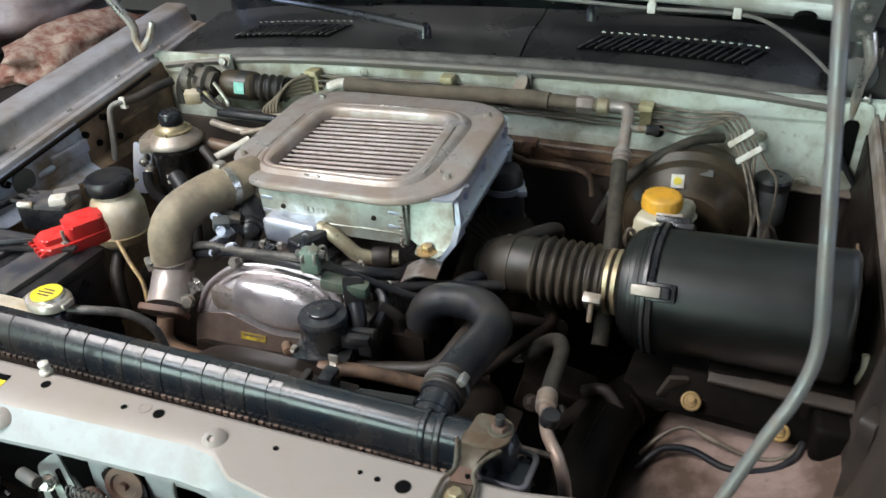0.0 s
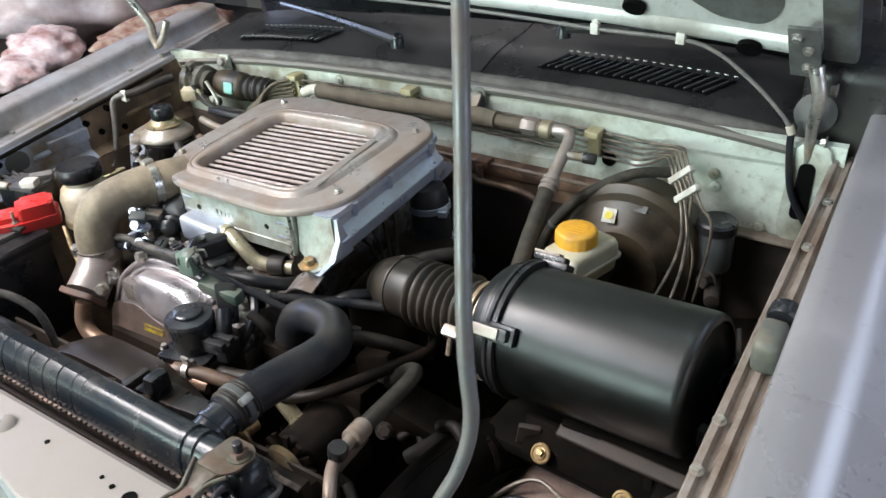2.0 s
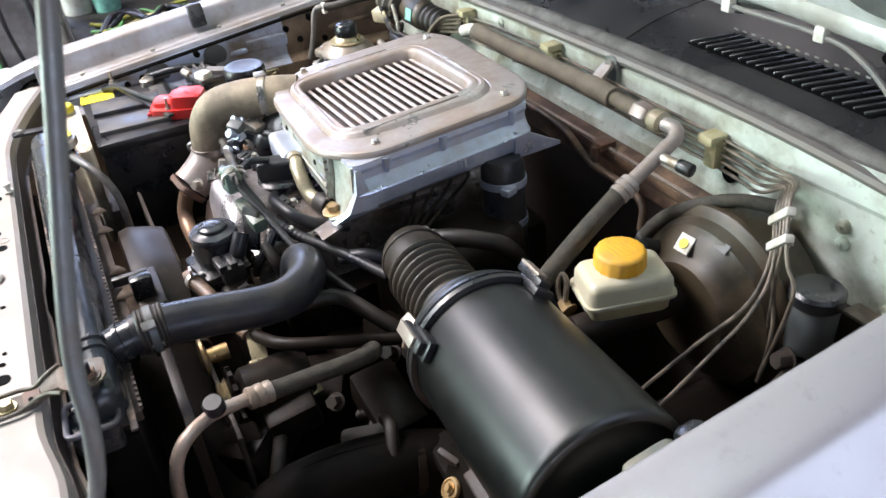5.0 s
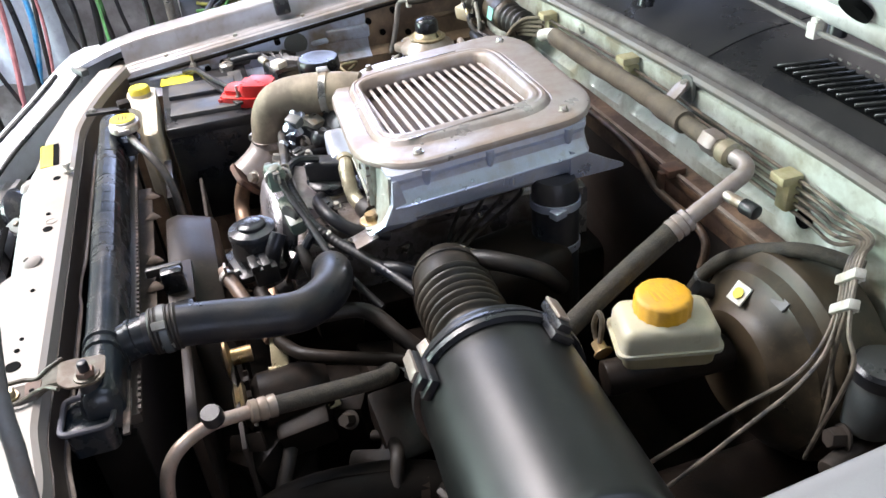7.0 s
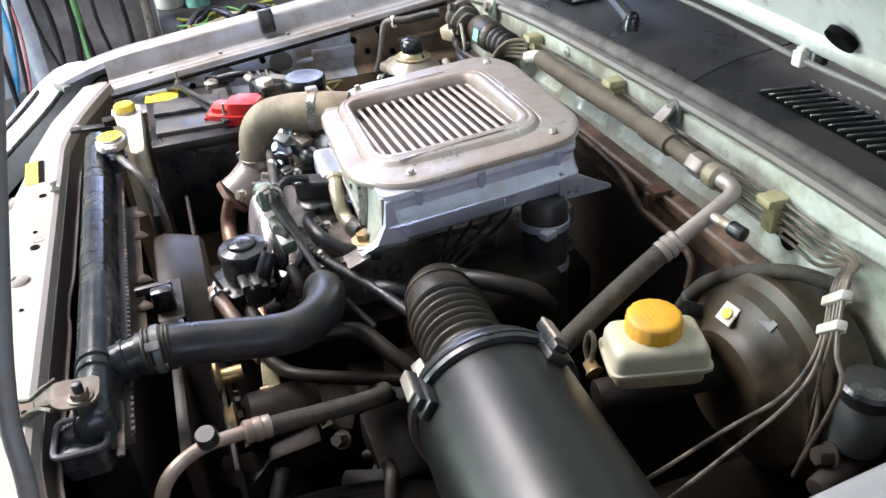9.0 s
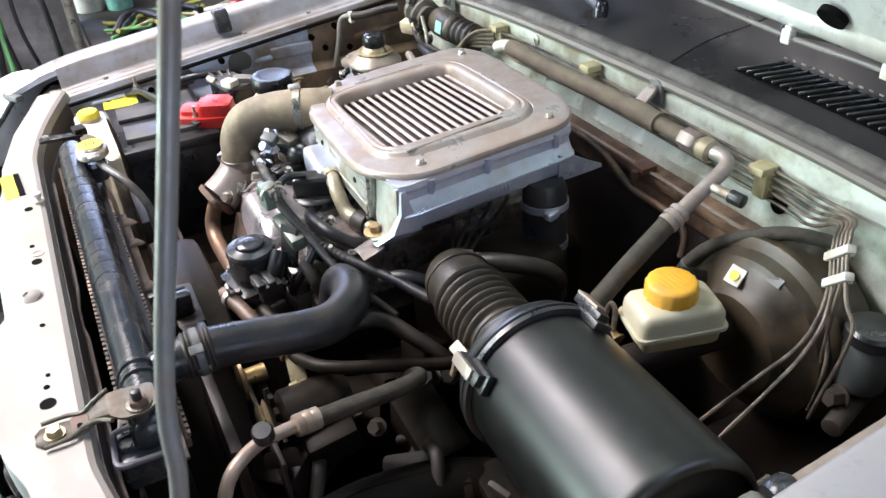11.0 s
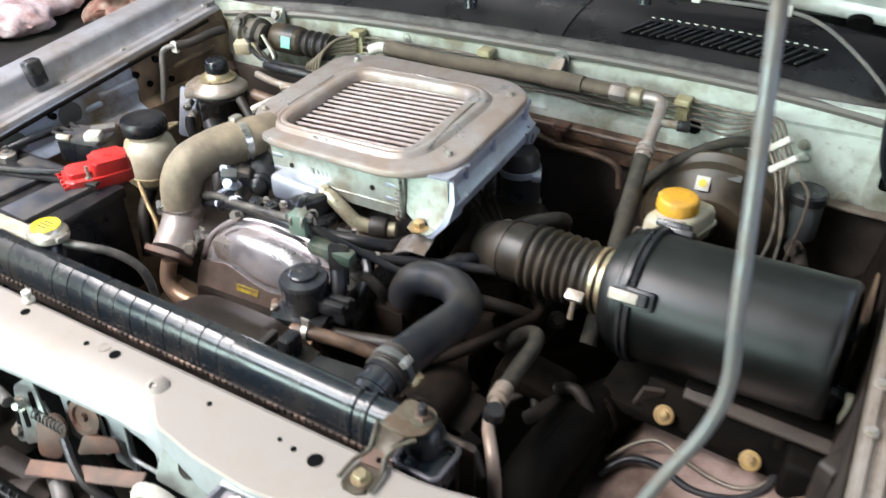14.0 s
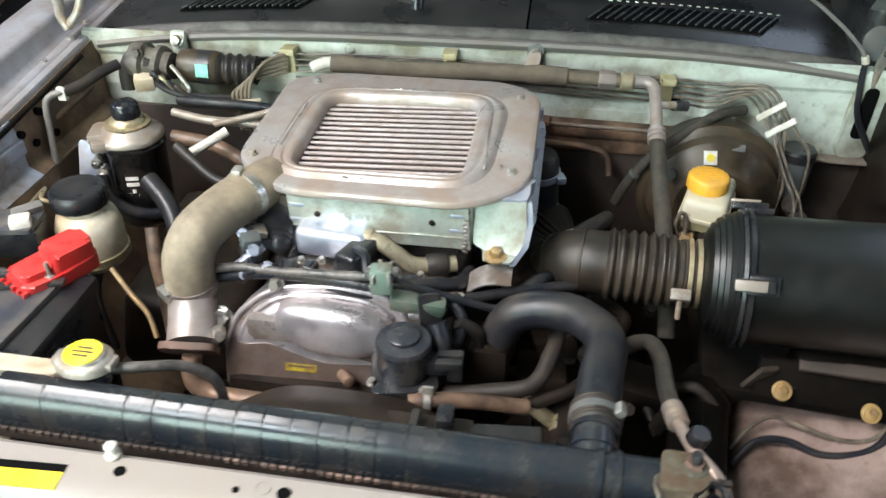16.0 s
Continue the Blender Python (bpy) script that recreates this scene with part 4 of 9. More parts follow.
for sx, nm in ((0.215, 1), (-1.19, -1)):
    h = new("hinge")
    h.parent, h.location = hood, (sx + 0.5, 0.0, 1.10 - HZ)
    tagged(h, "grey steel bonnet hinge with bolts")
    zz = 0.0 if nm > 0 else -0.03
    bm = B()
    ax = sx - 0.016 if nm > 0 else sx - 0.015
    if nm < 0:
        tube(bm, [(-1.300, 1.30, 1.30), (-1.296, 1.31, 1.24), (-1.266, 1.325, 1.180), (-1.268, 1.328, 1.145), (-1.256, 1.325, 1.12)], 0.011, 10, radius=lambda s: 1.1 - 0.3 * s)
        tube(bm, [(-1.258, 1.328, 1.125), (-1.235, 1.332, 1.15), (-1.222, 1.34, 1.185)], 0.0085, 10)
        tube(bm, [(-1.262, 1.33, 1.105), (-1.255, 1.33, 1.07), (-1.240, 1.33, 1.03)], 0.008, 10)
    else:
        tube(bm, [(ax, 1.350, 1.08 + zz), (ax, 1.345, 1.14 + zz), (ax, 1.335, 1.18 + zz), (ax + 0.004, 1.322, 1.225 + zz), (ax - 0.008, 1.322, 1.27 + zz)], 0.0085, 10, radius=lambda s: 0.7 + 0.6 * s)
    part("arm", bm, M_STEEL, h)
    if nm > 0:
        part("end_cover", box(B(), (0.262, 1.50, 1.18), (0.185, 0.26, 0.19), 0.025, (6, 0, 0), 3), M_COWL, h, "black plastic cowl end cover")
        part("pivot_plate", lathe(B(), (0.196, 1.366, 1.186), (0, -1, 0.2), [(0, 0.030), (0.005, 0.030), (0.007, 0.026)], 20), M_GREYP, h)
    for dz in ((-0.04, 0.04) if nm > 0 else ()):
        part("bolt", hexnut(B(), (sx + 0.02 * nm - 0.016 * nm, 1.35, 1.19 + zz + dz), (-nm, 0, 0), 0.007, 0.007), M_STEEL, h)

bm = tube(B(), [(-0.030, 0.437, 0.80), (0.003, 0.459, 0.90), (0.046, 0.487, 1.02), (0.083, 0.509, 1.125), (0.103, 0.522, 1.175), (0.111, 0.532, 1.225), (0.102, 0.543, 1.30), (0.075, 0.599, 1.50), (0.026, 0.695, 1.86)], 0.0064, 12)
solo("bonnet_prop_rod", bm, M_ROD, (-0.030, 0.437, 0.80), "bent grey steel rod propping the bonnet open", "prop rod")

# wipers
for pts, r in (([(-0.60, 1.405, 1.195), (-0.70, 1.43, 1.20), (-0.85, 1.47, 1.203), (-1.02, 1.52, 1.20)], 0.009), ([(-0.28, 1.50, 1.225), (-0.1, 1.53, 1.23), (0.1, 1.57, 1.22)], 0.008)):
    wp = thing("wiper", pts[0], "black wiper arm lying on the cowl", "wiper", "wipers")
    part("arm", tube(B(), pts, r, 8, radius=lambda s: 1.25 - 0.6 * s), M_COWL, wp)
    bm = lathe(B(), Vector(pts[0]) + Vector((0.0, 0.0, -0.018)), (0, 0.1, 1), [(0, 0.013), (0.016, 0.013), (0.026, 0.010), (0.03, 0.004)], 16)
    part("pivot_cap", bm, M_BLACKP, wp)

# ---- radiator ----
rad = thing("radiator", (-0.55, 0.52, 0.52), "black plastic-tanked radiator with a copper-brown core seam", "radiator")
bm = B()
prof = [(0.4960, 0.988), (0.4930, 0.994), (0.4930, 1.006), (0.4950, 1.020), (0.4990, 1.031), (0.5050, 1.0385), (0.5130, 1.0425), (0.5220, 1.0425), (0.5300, 1.0390), (0.5365, 1.0295), (0.5395, 1.012), (0.5390, 0.988)]


def tank_row(x, g, front=1.0):
    """One section of the tank; front swells its forward half alone."""
    out = []
    for y, z in prof:
        k = g * (1 + (front - 1) * max(0.0, min(1.0, (0.526 - y) / 0.015)))
        out.append((x, 0.516 + (y - 0.516) * k, 1.003 + (z - 0.995) * k - 0.008 * (x + 0.5)))
    return out


rows = []
for x, g in [(-0.905, 0.5), (-0.903, 0.85), (-0.895, 1.0)] + [(-0.89 + 0.73 * k / 30, 1.0) for k in range(31)] + [(-0.155, 0.95), (-0.148, 0.7), (-0.146, 0.4)]:
    rows.append(tank_row(x, g))
loft(bm, rows, cap=True)
tank = part("tank", bm, M_TANKP, rad, "ribbed glossy black plastic header tank", 40)
for k in range(5):
    x0 = -0.745 + 0.0595 * k
    for xa, xb, ga, gb in ((x0 + 0.0012, x0 + 0.0290, 1.052, 1.036), (x0 + 0.0300, x0 + 0.0583, 1.036, 1.022)):
        bm = loft(B(), [tank_row(xa, 0.985), tank_row(xa + 0.0008, 1.0, ga), tank_row((xa + xb) / 2, 1.0, (ga + gb) / 2 + 0.003), tank_row(xb - 0.0008, 1.0, gb), tank_row(xb, 0.985)])
        part("rib", bm, M_TANKP, tank, "", 28)
for xa, xb, g in ((-0.838, -0.7465, 1.040), (-0.8935, -0.8395, 1.030), (-0.4465, -0.4300, 1.020)):
    part("rib", loft(B(), [tank_row(xa, 0.985), tank_row(xa + 0.001, 1.0, g), tank_row(xb - 0.001, 1.0, g - 0.008), tank_row(xb, 0.985)]), M_TANKP, tank, "", 28)
for x in (-0.254, -0.236):
    bm = loft(B(), [tank_row(x - 0.005, 0.99), tank_row(x - 0.0025, 1.065), tank_row(x + 0.0025, 1.065), tank_row(x + 0.005, 0.99)])
    part("rib", bm, M_TANKP, tank)
bm = box(B(), (-0.53, 0.5185, 0.994), (0.745, 0.061, 0.014), 0.003, (0, 0.45, 0))
head_p = part("header_plate", bm, M_TAN, rad, "brown crimped header plate")
for side_y in (0.4885, 0.5490):
    bm = B()
    for k in range(74):
        x = -0.895 + 0.73 * k / 73
        box(bm, (x, side_y, 1.002 - 0.008 * (x + 0.53)), (0.0060, 0.0034, 0.005))
    tagged(part("crimp_teeth", bm, M_TEETH, head_p), kind="stuff")
bm = box(B(), (-0.53, 0.513, 0.745), (0.72, 0.04, 0.44), 0.002)
part("core", bm, M_FINDARK, rad)
part("end_rim", tube(B(), [(-0.225, 0.4860, 1.000), (-0.180, 0.4790, 0.999), (-0.164, 0.4800, 0.999), (-0.1575, 0.4900, 0.999), (-0.1565, 0.510, 0.999), (-0.1575, 0.528, 0.999), (-0.164, 0.5370, 0.999), (-0.20, 0.5385, 1.000)], 0.0026, 8, 4), M_HOSEG, rad, "dusty rolled rim at the header's end")
for x in (-0.895, -0.163):
    part("side_frame", box(B(), (x, 0.513, 0.745), (0.014, 0.05, 0.45), 0.003), M_MATT, rad)
part("rear_ledge", box(B(), (-0.555, 0.555, 0.972), (0.36, 0.022, 0.005), 0.002, (-3, 0.5, 0)), M_DIRTLEDGE, rad, "tan dirt-caked ledge behind the tank")
for x in (-0.70, -0.63, -0.50, -0.43):
    part("ledge_clod", lathe(B(), (x, 0.566, 0.976), (0, 0, 1), [(0, 0.012), (0.003, 0.009), (0.005, 0.003)], 9, lobes=3, lobe=0.3), M_DIRTLEDGE, rad)
# filler neck and cap
bm = lathe(B(), (-0.81, 0.540, 1.015), (0, 0.1, 1), [(0, 0.022), (0.033, 0.020), (0.020, 0.024), (0.026, 0.024)], 20)
part("filler_neck", bm, M_TANKP, rad)
bm = B()
lathe(bm, (-0.81, 0.547, 1.056), (0, 0, 1), [(0, 0.026), (0.002, 0.029), (0.010, 0.029), (0.013, 0.027), (0.0145, 0.022), (0.0175, 0.021), (0.0185, 0.016)], 32, lobes=2, lobe=0.12)
for sx in (-1, 1):
    box(bm, (-0.81 + sx * 0.027, 0.547, 1.063), (0.016, 0.02, 0.009), 0.003)
cap = part("pressure_cap", bm, M_STEEL, rad, "zinc pressure cap with a yellow sticker")
part("sticker", lathe(B(), (-0.81, 0.547, 1.0740), (0, 0, 1), [(0, 0.0205), (0.0014, 0.0205)], 24), M_YEL, cap, "round yellow sticker")
bm = B()
for dx, dy, w in ((0, 0.006, 0.018), (0, 0, 0.024), (0, -0.006, 0.018)):
    box(bm, (-0.81 + dx, 0.547 + dy, 1.0760), (w, 0.002, 0.0006))
part("sticker_print", bm, M_RUST, cap)
bm = tube(B(), [(-0.787, 0.553, 1.048), (-0.755, 0.563, 1.047), (-0.720, 0.582, 1.036), (-0.698, 0.598, 1.010), (-0.690, 0.604, 0.975), (-0.690, 0.604, 0.93)], 0.0064, 12)
solo("overflow_hose", bm, M_LOOM, (-0.69, 0.604, 0.93), "thin dusty black overflow hose from the radiator neck", "hose")
# mounting bracket
br = thing("radiator_bracket", (-0.178, 0.46, 1.03), "stepped zinc radiator bracket on a black rubber mount", "bracket")
bm = B()
rows = []
for y, z in ((0.408, 1.039), (0.414, 1.040), (0.44, 1.040), (0.455, 1.042), (0.468, 1.050), (0.482, 1.056), (0.50, 1.0565)):
    k = 0.010 if y < 0.41 else 0.0078 if 0.45 < y < 0.475 else 0.0 if y > 0.478 else 0.0036
    o = 0.004 * (y - 0.42) / 0.1
    rows.append([(-0.208 + k + o, y, z - 0.004), (-0.205 + k + o, y, z + 0.002), (-0.200 + k + o, y, z), (-0.177 - k + o, y, z), (-0.172 - k + o, y, z + 0.002), (-0.169 - k + o, y, z - 0.004)])
part("strap", thick(loft(bm, rows), 0.003), M_ZSTRAP, br, "yellowed zinc strap with rust", 25)
part("bolt", hexnut(B(), (-0.188, 0.427, 1.042), (0, 0, 1), 0.0078, 0.007), M_ZINCY, br)
part("top_plate", plate(B(), rounded([(-0.202, 0.482), (-0.166, 0.482), (-0.154, 0.494), (-0.152, 0.518), (-0.162, 0.530), (-0.196, 0.530)], 0.006), 1.0560, 1.0590, None, 0.001), M_ZBRIGHT, br, "dull zinc end plate")
part("washer", lathe(B(), (-0.167, 0.512, 1.059), (0, 0, 1), [(0, 0.0135), (0.002, 0.0130), (0.0025, 0.009)], 22), M_ZSTRAP, br)
part("nut", hexnut(B(), (-0.167, 0.512, 1.060), (0, 0, 1), 0.0098, 0.007), M_RUST, br)
part("stud", cyl(B(), (-0.167, 0.512, 1.064), (-0.167, 0.512, 1.078), 0.0055, 14, 0.002), M_BLACKP, br)
part("strap_lip", tube(B(), [(-0.207, 0.416, 1.043), (-0.206, 0.440, 1.044), (-0.199, 0.456, 1.047), (-0.201, 0.470, 1.055), (-0.206, 0.486, 1.060)], 0.0024, 8), M_ZSTRAP, br)
part("strap_lip", tube(B(), [(-0.170, 0.416, 1.043), (-0.171, 0.440, 1.044), (-0.178, 0.456, 1.046), (-0.172, 0.470, 1.053), (-0.158, 0.484, 1.058)], 0.0024, 8), M_ZSTRAP, br)
part("rust_patch", plate(B(), rounded([(-0.014, -0.009), (0.012, -0.010), (0.015, 0.007), (-0.010, 0.010)], 0.004), 0, 0.0012, pose(-0.188, 0.453, 1.0440, 14, 0, 6)), M_RUST, br, "rust-brown worn patch")
part("strap_hole", cyl(B(), (-0.183, 0.452, 1.043), (-0.183, 0.452, 1.0462), 0.0028, 10), M_INK, br)
part("mount", plate(B(), rounded([(-0.184, 0.478), (-0.133, 0.476), (-0.132, 0.524), (-0.184, 0.528)], 0.010), 0.980, 1.014, None, 0.005), M_TANKP, br, "glossy blue-black rubber mount on the tank's end")
rim = rounded([(-0.184, 0.476), (-0.130, 0.474), (-0.128, 0.526), (-0.184, 0.530)], 0.010)
part("mount_rim", tube(B(), [(p.x, p.y, 1.019) for p in rim + rim[:1]], 0.0034, 8, 1, curve=False), M_LILAC, br, "worn lilac-grey rim of the mount")
part("end_strip", box(B(), (-0.160, 0.5385, 1.010), (0.085, 0.008, 0.004), 0.0015), M_TEETH, br, "tan end of the crimp strip")
part("mount_post", cyl(B(), (-0.167, 0.512, 1.010), (-0.167, 0.512, 1.057), 0.012, 16, 0.002), M_BLACKP, br)

# fan shroud
bm = B()
rows = []
for k in range(33):
    x = -0.715 + 0.345 * k / 32
    arch = 0.062 * math.exp(-(((x + 0.55) / 0.135) ** 4))
    rows.append([(x, 0.580, 0.90 + 0.9 * arch), (x, 0.584, 0.912 + 0.95 * arch), (x, 0.60, 0.914 + arch), (x, 0.625, 0.906 + arch), (x, 0.650, 0.897 + arch), (x, 0.654, 0.888 + arch), (x, 0.653, 0.72)])
shroud = solo("fan_shroud", thick(loft(bm, rows), 0.003), M_SHROUD, (-0.54, 0.63, 0.75), "dusty black plastic fan shroud behind the radiator", "fan shroud", angle=40)
for x, z0, w in ((-0.80, 0.955, 0.15), (-0.27, 0.94, 0.20)):
    part("side_plate", box(B(), (x, 0.592, z0 - 0.09), (w, 0.014, 0.18), 0.003), M_SHROUD, shroud)
    part("rear_plate", box(B(), (x, 0.640, z0 - 0.13), (w, 0.006, 0.16), 0.002), M_TAN, shroud)
part("shroud_lug", box(B(), (-0.455, 0.580, 0.985), (0.010, 0.05, 0.014), 0.003), M_BLACKP, shroud)
part("step", box(B(), (-0.44, 0.598, 0.966), (0.10, 0.036, 0.012), 0.003), M_SHROUD, shroud)
part("shroud_lug", box(B(), (-0.42, 0.592, 0.985), (0.02, 0.03, 0.04), 0.006), M_BLACKP, shroud)
part("shroud_lug", box(B(), (-0.36, 0.600, 0.965), (0.10, 0.030, 0.012), 0.003, (0, 0, 6)), M_BLACKP, shroud)

# upper hose with clamps
uh = thing("radiator_hose", (-0.27, 0.62, 1.02), "fat bent black rubber upper radiator hose", "hose")
HP = [(-0.258, 0.566, 1.026), (-0.256, 0.60, 1.028), (-0.250, 0.66, 1.022), (-0.243, 0.715, 1.016), (-0.250, 0.752, 1.011), (-0.282, 0.785, 1.006), (-0.325, 0.798, 0.998), (-0.36, 0.798, 0.982), (-0.378, 0.795, 0.945)]
part("hose", tube(B(), HP, 0.0255, 24, 10), M_RUBBER, uh)
part("outlet", tube(B(), [(-0.260, 0.515, 1.008), (-0.259, 0.540, 1.020), (-0.258, 0.570, 1.027)], 0.0225, 20), M_TANKP, uh)
part("outlet_rib", lathe(B(), (-0.259, 0.548, 1.0225), (0.02, 1, 0.25), [(0, 0.022), (0.001, 0.0245), (0.006, 0.0245), (0.007, 0.022)], 24, caps=False), M_TANKP, uh)
bm = lathe(B(), (-0.2575, 0.571, 1.0272), (0.02, 1, 0.02), [(0, 0.0255)] + [(0.001 + 0.0045 * k + d, 0.0268 + r) for k in range(7) for d, r in ((0, 0.0), (0.0012, 0.0013), (0.003, 0.0013), (0.0042, 0.0))] + [(0.034, 0.0255)], 32, caps=False)
part("clamp_band", bm, M_RUBDUST, uh, "ribbed dusty hose collar")
bm = lathe(B(), (-0.2572, 0.583, 1.0275), (0.02, 1, 0.02), [(0, 0.0282), (0.0005, 0.0292), (0.0085, 0.0292), (0.009, 0.0282)], 32, caps=False)
part("clamp_band", bm, M_GREYP, uh, "worn dark worm clamp")
part("clamp_ear", box(B(), (-0.234, 0.584, 1.050), (0.010, 0.016, 0.010), 0.002, (0, 45, 0)), M_STEEL, uh)
part("clamp_ear", box(B(), (-0.236, 0.588, 1.022), (0.012, 0.016, 0.010), 0.002, (0, 20, 0)), M_STEEL, uh)

# ---- battery corner ----
bat = thing("battery", (-1.085, 0.688, 0.78), "black car battery with a dusty top and a yellow label", "battery")
part("case", box(B(), (-1.087, 0.688, 0.875), (0.285, 0.172, 0.20), 0.006), M_BLACKP, bat)
part("lid", box(B(), (-1.087, 0.688, 0.974), (0.294, 0.180, 0.022), 0.005), M_BLACKP, bat)
for x in (-1.115, -1.012):
    part("cell_cover", box(B(), (x, 0.680, 0.989), (0.068, 0.135, 0.010), 0.003, (0, 0, -3)), M_CELL, bat, "raised blue-grey cell cover")
part("terminal_step", box(B(), (-1.087, 0.752, 0.987), (0.18, 0.030, 0.008), 0.003), M_CELL, bat)
lb = part("label", box(B(), (-1.203, 0.632, 0.9855), (0.060, 0.068, 0.0012), 0, (0, 0, -4)), M_YEL, bat, "yellow battery label")
part("label_print", box(B(), (-1.222, 0.610, 0.9864), (0.014, 0.010, 0.0006), 0, (0, 0, -4)), M_INK, lb)
for x, y in ((-1.205, 0.740), (-0.985, 0.752)):
    part("terminal", cyl(B(), (x, y, 0.980), (x, y, 1.000), 0.009, 14, 0.002), M_STEEL, bat)
for k in range(3):
    part("vent_plug", lathe(B(), (-1.165 + 0.008 * k, 0.66 + 0.03 * k, 0.984), (0, 0, 1), [(0, 0.009), (0.003, 0.009), (0.004, 0.006)], 14), M_CELL, bat)
hd = thing("battery_clamp", (-1.09, 0.705, 0.99), "thin black battery hold-down bar with threaded hooks", "battery clamp")
part("bar", box(B(), (-1.095, 0.708, 0.998), (0.27, 0.014, 0.006), 0.002, (0, 0, 16)), M_BLACKP, hd)
for x, y in ((-1.222, 0.672), (-0.985, 0.745)):
    part("hook_bolt", tube(B(), [(x, y, 0.95), (x, y, 1.0), (x, y, 1.028)], 0.003, 8), M_STEEL, hd)
    part("nut", hexnut(B(), (x, y, 1.002), (0, 0, 1), 0.007, 0.006), M_STEEL, hd)
rc = thing("terminal_cover", (-0.996, 0.778, 0.985), "bright red plastic battery terminal cover", "terminal cover")
mrc = pose(-0.996, 0.776, 0.986, 0, 6, -25)
part("shell", plate(B(), rounded([(-0.034, -0.058), (0.024, -0.062), (0.032, -0.006), (0.030, 0.050), (-0.022, 0.056), (-0.034, 0.012)], 0.012), 0, 0.022, mrc, 0.007), M_RED, rc)
part("dome", plate(B(), rounded([(-0.020, -0.012), (0.026, -0.018), (0.028, 0.046), (-0.016, 0.050)], 0.010), 0.018, 0.047, mrc, 0.010), M_RED, rc)
part("ridge", plate(B(), rounded([(-0.022, -0.052), (0.014, -0.055), (0.020, -0.016), (-0.018, -0.012)], 0.008), 0.018, 0.032, mrc, 0.004), M_RED, rc)
for k in range(5):
    part("latch_rib", box(B(), mrc @ Vector((-0.026 + 0.012 * k, -0.0625, 0.010)), (0.005, 0.008, 0.014), 0.0015, (0, 0, -25)), M_RED, rc)
nt = thing("terminal_clamp", (-1.225, 0.742, 0.985), "tarnished negative battery clamp with cable", "battery clamp")
bm = lathe(B(), (-1.205, 0.740, 0.985), (0, 0, 1), [(0, 0.016), (0.012, 0.016), (0.014, 0.013)], 18)
box(bm, (-1.226, 0.742, 0.993), (0.034, 0.016, 0.014), 0.003, (0, 0, -15))
part("clamp", bm, M_STEEL, nt)
part("lug", plate(B(), rounded([(-0.03, -0.016), (0.016, -0.018), (0.020, 0.014), (-0.026, 0.018)], 0.008), 0, 0.010, pose(-1.238, 0.748, 0.994, 8, 0, -25), 0.003), M_HOSEG, nt)
part("bolt", hexnut(B(), (-1.240, 0.742, 1.000), (0.3, -0.5, 0.8), 0.006, 0.014), M_STEEL, nt)
part("cable", tube(B(), [(-1.220, 0.755, 0.998), (-1.195, 0.80, 1.008), (-1.190, 0.86, 1.0), (-1.20, 0.93, 0.95)], 0.0075, 10), M_RUBBER, nt)
bm = tube(B(), [(-1.235, 0.64, 0.985), (-1.19, 0.672, 1.004), (-1.12, 0.70, 1.006), (-1.05, 0.732, 1.006), (-1.01, 0.76, 1.002)], 0.0055, 8)
solo("battery_cable", bm, M_RUBBER, (-1.10, 0.70, 0.99), "thin black cable lying over the battery", "cable")
fb = thing("fuse_box", (-1.10, 0.855, 0.94), "small black fusible link box with grey clips", "fuse box")
part("case", box(B(), (-1.115, 0.850, 0.985), (0.10, 0.055, 0.045), 0.005, (0, 0, 12)), M_BLACKP, fb)
part("cover", plate(B(), rounded([(-0.05, -0.03), (0.045, -0.03), (0.05, 0.024), (-0.045, 0.028)], 0.008), 0, 0.008, pose(-1.115, 0.850, 1.006, 0, 0, 12), 0.002), M_CELL, fb)
part("clip", box(B(), (-1.085, 0.842, 1.018), (0.030, 0.026, 0.018), 0.005, (0, 0, 30)), M_WHITE, fb, "pale plastic clip")
part("cable_lug", cyl(B(), (-1.125, 0.822, 1.012), (-1.150, 0.812, 1.014), 0.008, 12, 0.002), M_STEEL, fb)
part("connector", box(B(), (-1.092, 0.872, 1.018), (0.044, 0.018, 0.016), 0.004, (10, 0, 50)), M_HOSEG, fb)
for k in range(3):
    part("wire", tube(B(), [(-1.14, 0.835 + 0.012 * k, 1.008), (-1.17, 0.82 + 0.02 * k, 1.016), (-1.195, 0.85 + 0.02 * k, 0.995)], 0.004, 8), M_RUBBER, fb)

# coolant overflow tank
ot = thing("coolant_tank", (-1.0, 0.57, 0.82), "yellowed translucent coolant overflow tank with a yellow cap", "coolant tank")
bm = plate(B(), rounded([(-1.115, 0.535), (-1.03, 0.535), (-0.99, 0.562), (-0.87, 0.566), (-0.87, 0.590), (-1.115, 0.590)], 0.012), 0.82, 1.012, None, 0.008)
part("body", bm, M_CREAM, ot)
bm = lathe(B(), (-1.075, 0.562, 1.008), (0, 0, 1), [(0, 0.020), (0.012, 0.020)], 18)
part("neck", bm, M_CREAM, ot)
bm = lathe(B(), (-1.075, 0.562, 1.018), (0, 0, 1), [(0, 0.0205), (0.008, 0.0205), (0.012, 0.0175), (0.013, 0.008)], 24)
part("cap", bm, M_YEL, ot, "yellow plastic cap")
sb = thing("support_bracket", (-1.0, 0.46, 1.03), "flat black steel bracket bar at the radiator corner", "bracket")
part("bar", plate(B(), rounded([(-0.034, -0.011), (0.040, -0.008), (0.040, 0.008), (-0.034, 0.011)], 0.006), 0, 0.005, pose(-0.963, 0.503, 1.033, 0, 0, 80), 0.0015), M_BLACKP, sb)
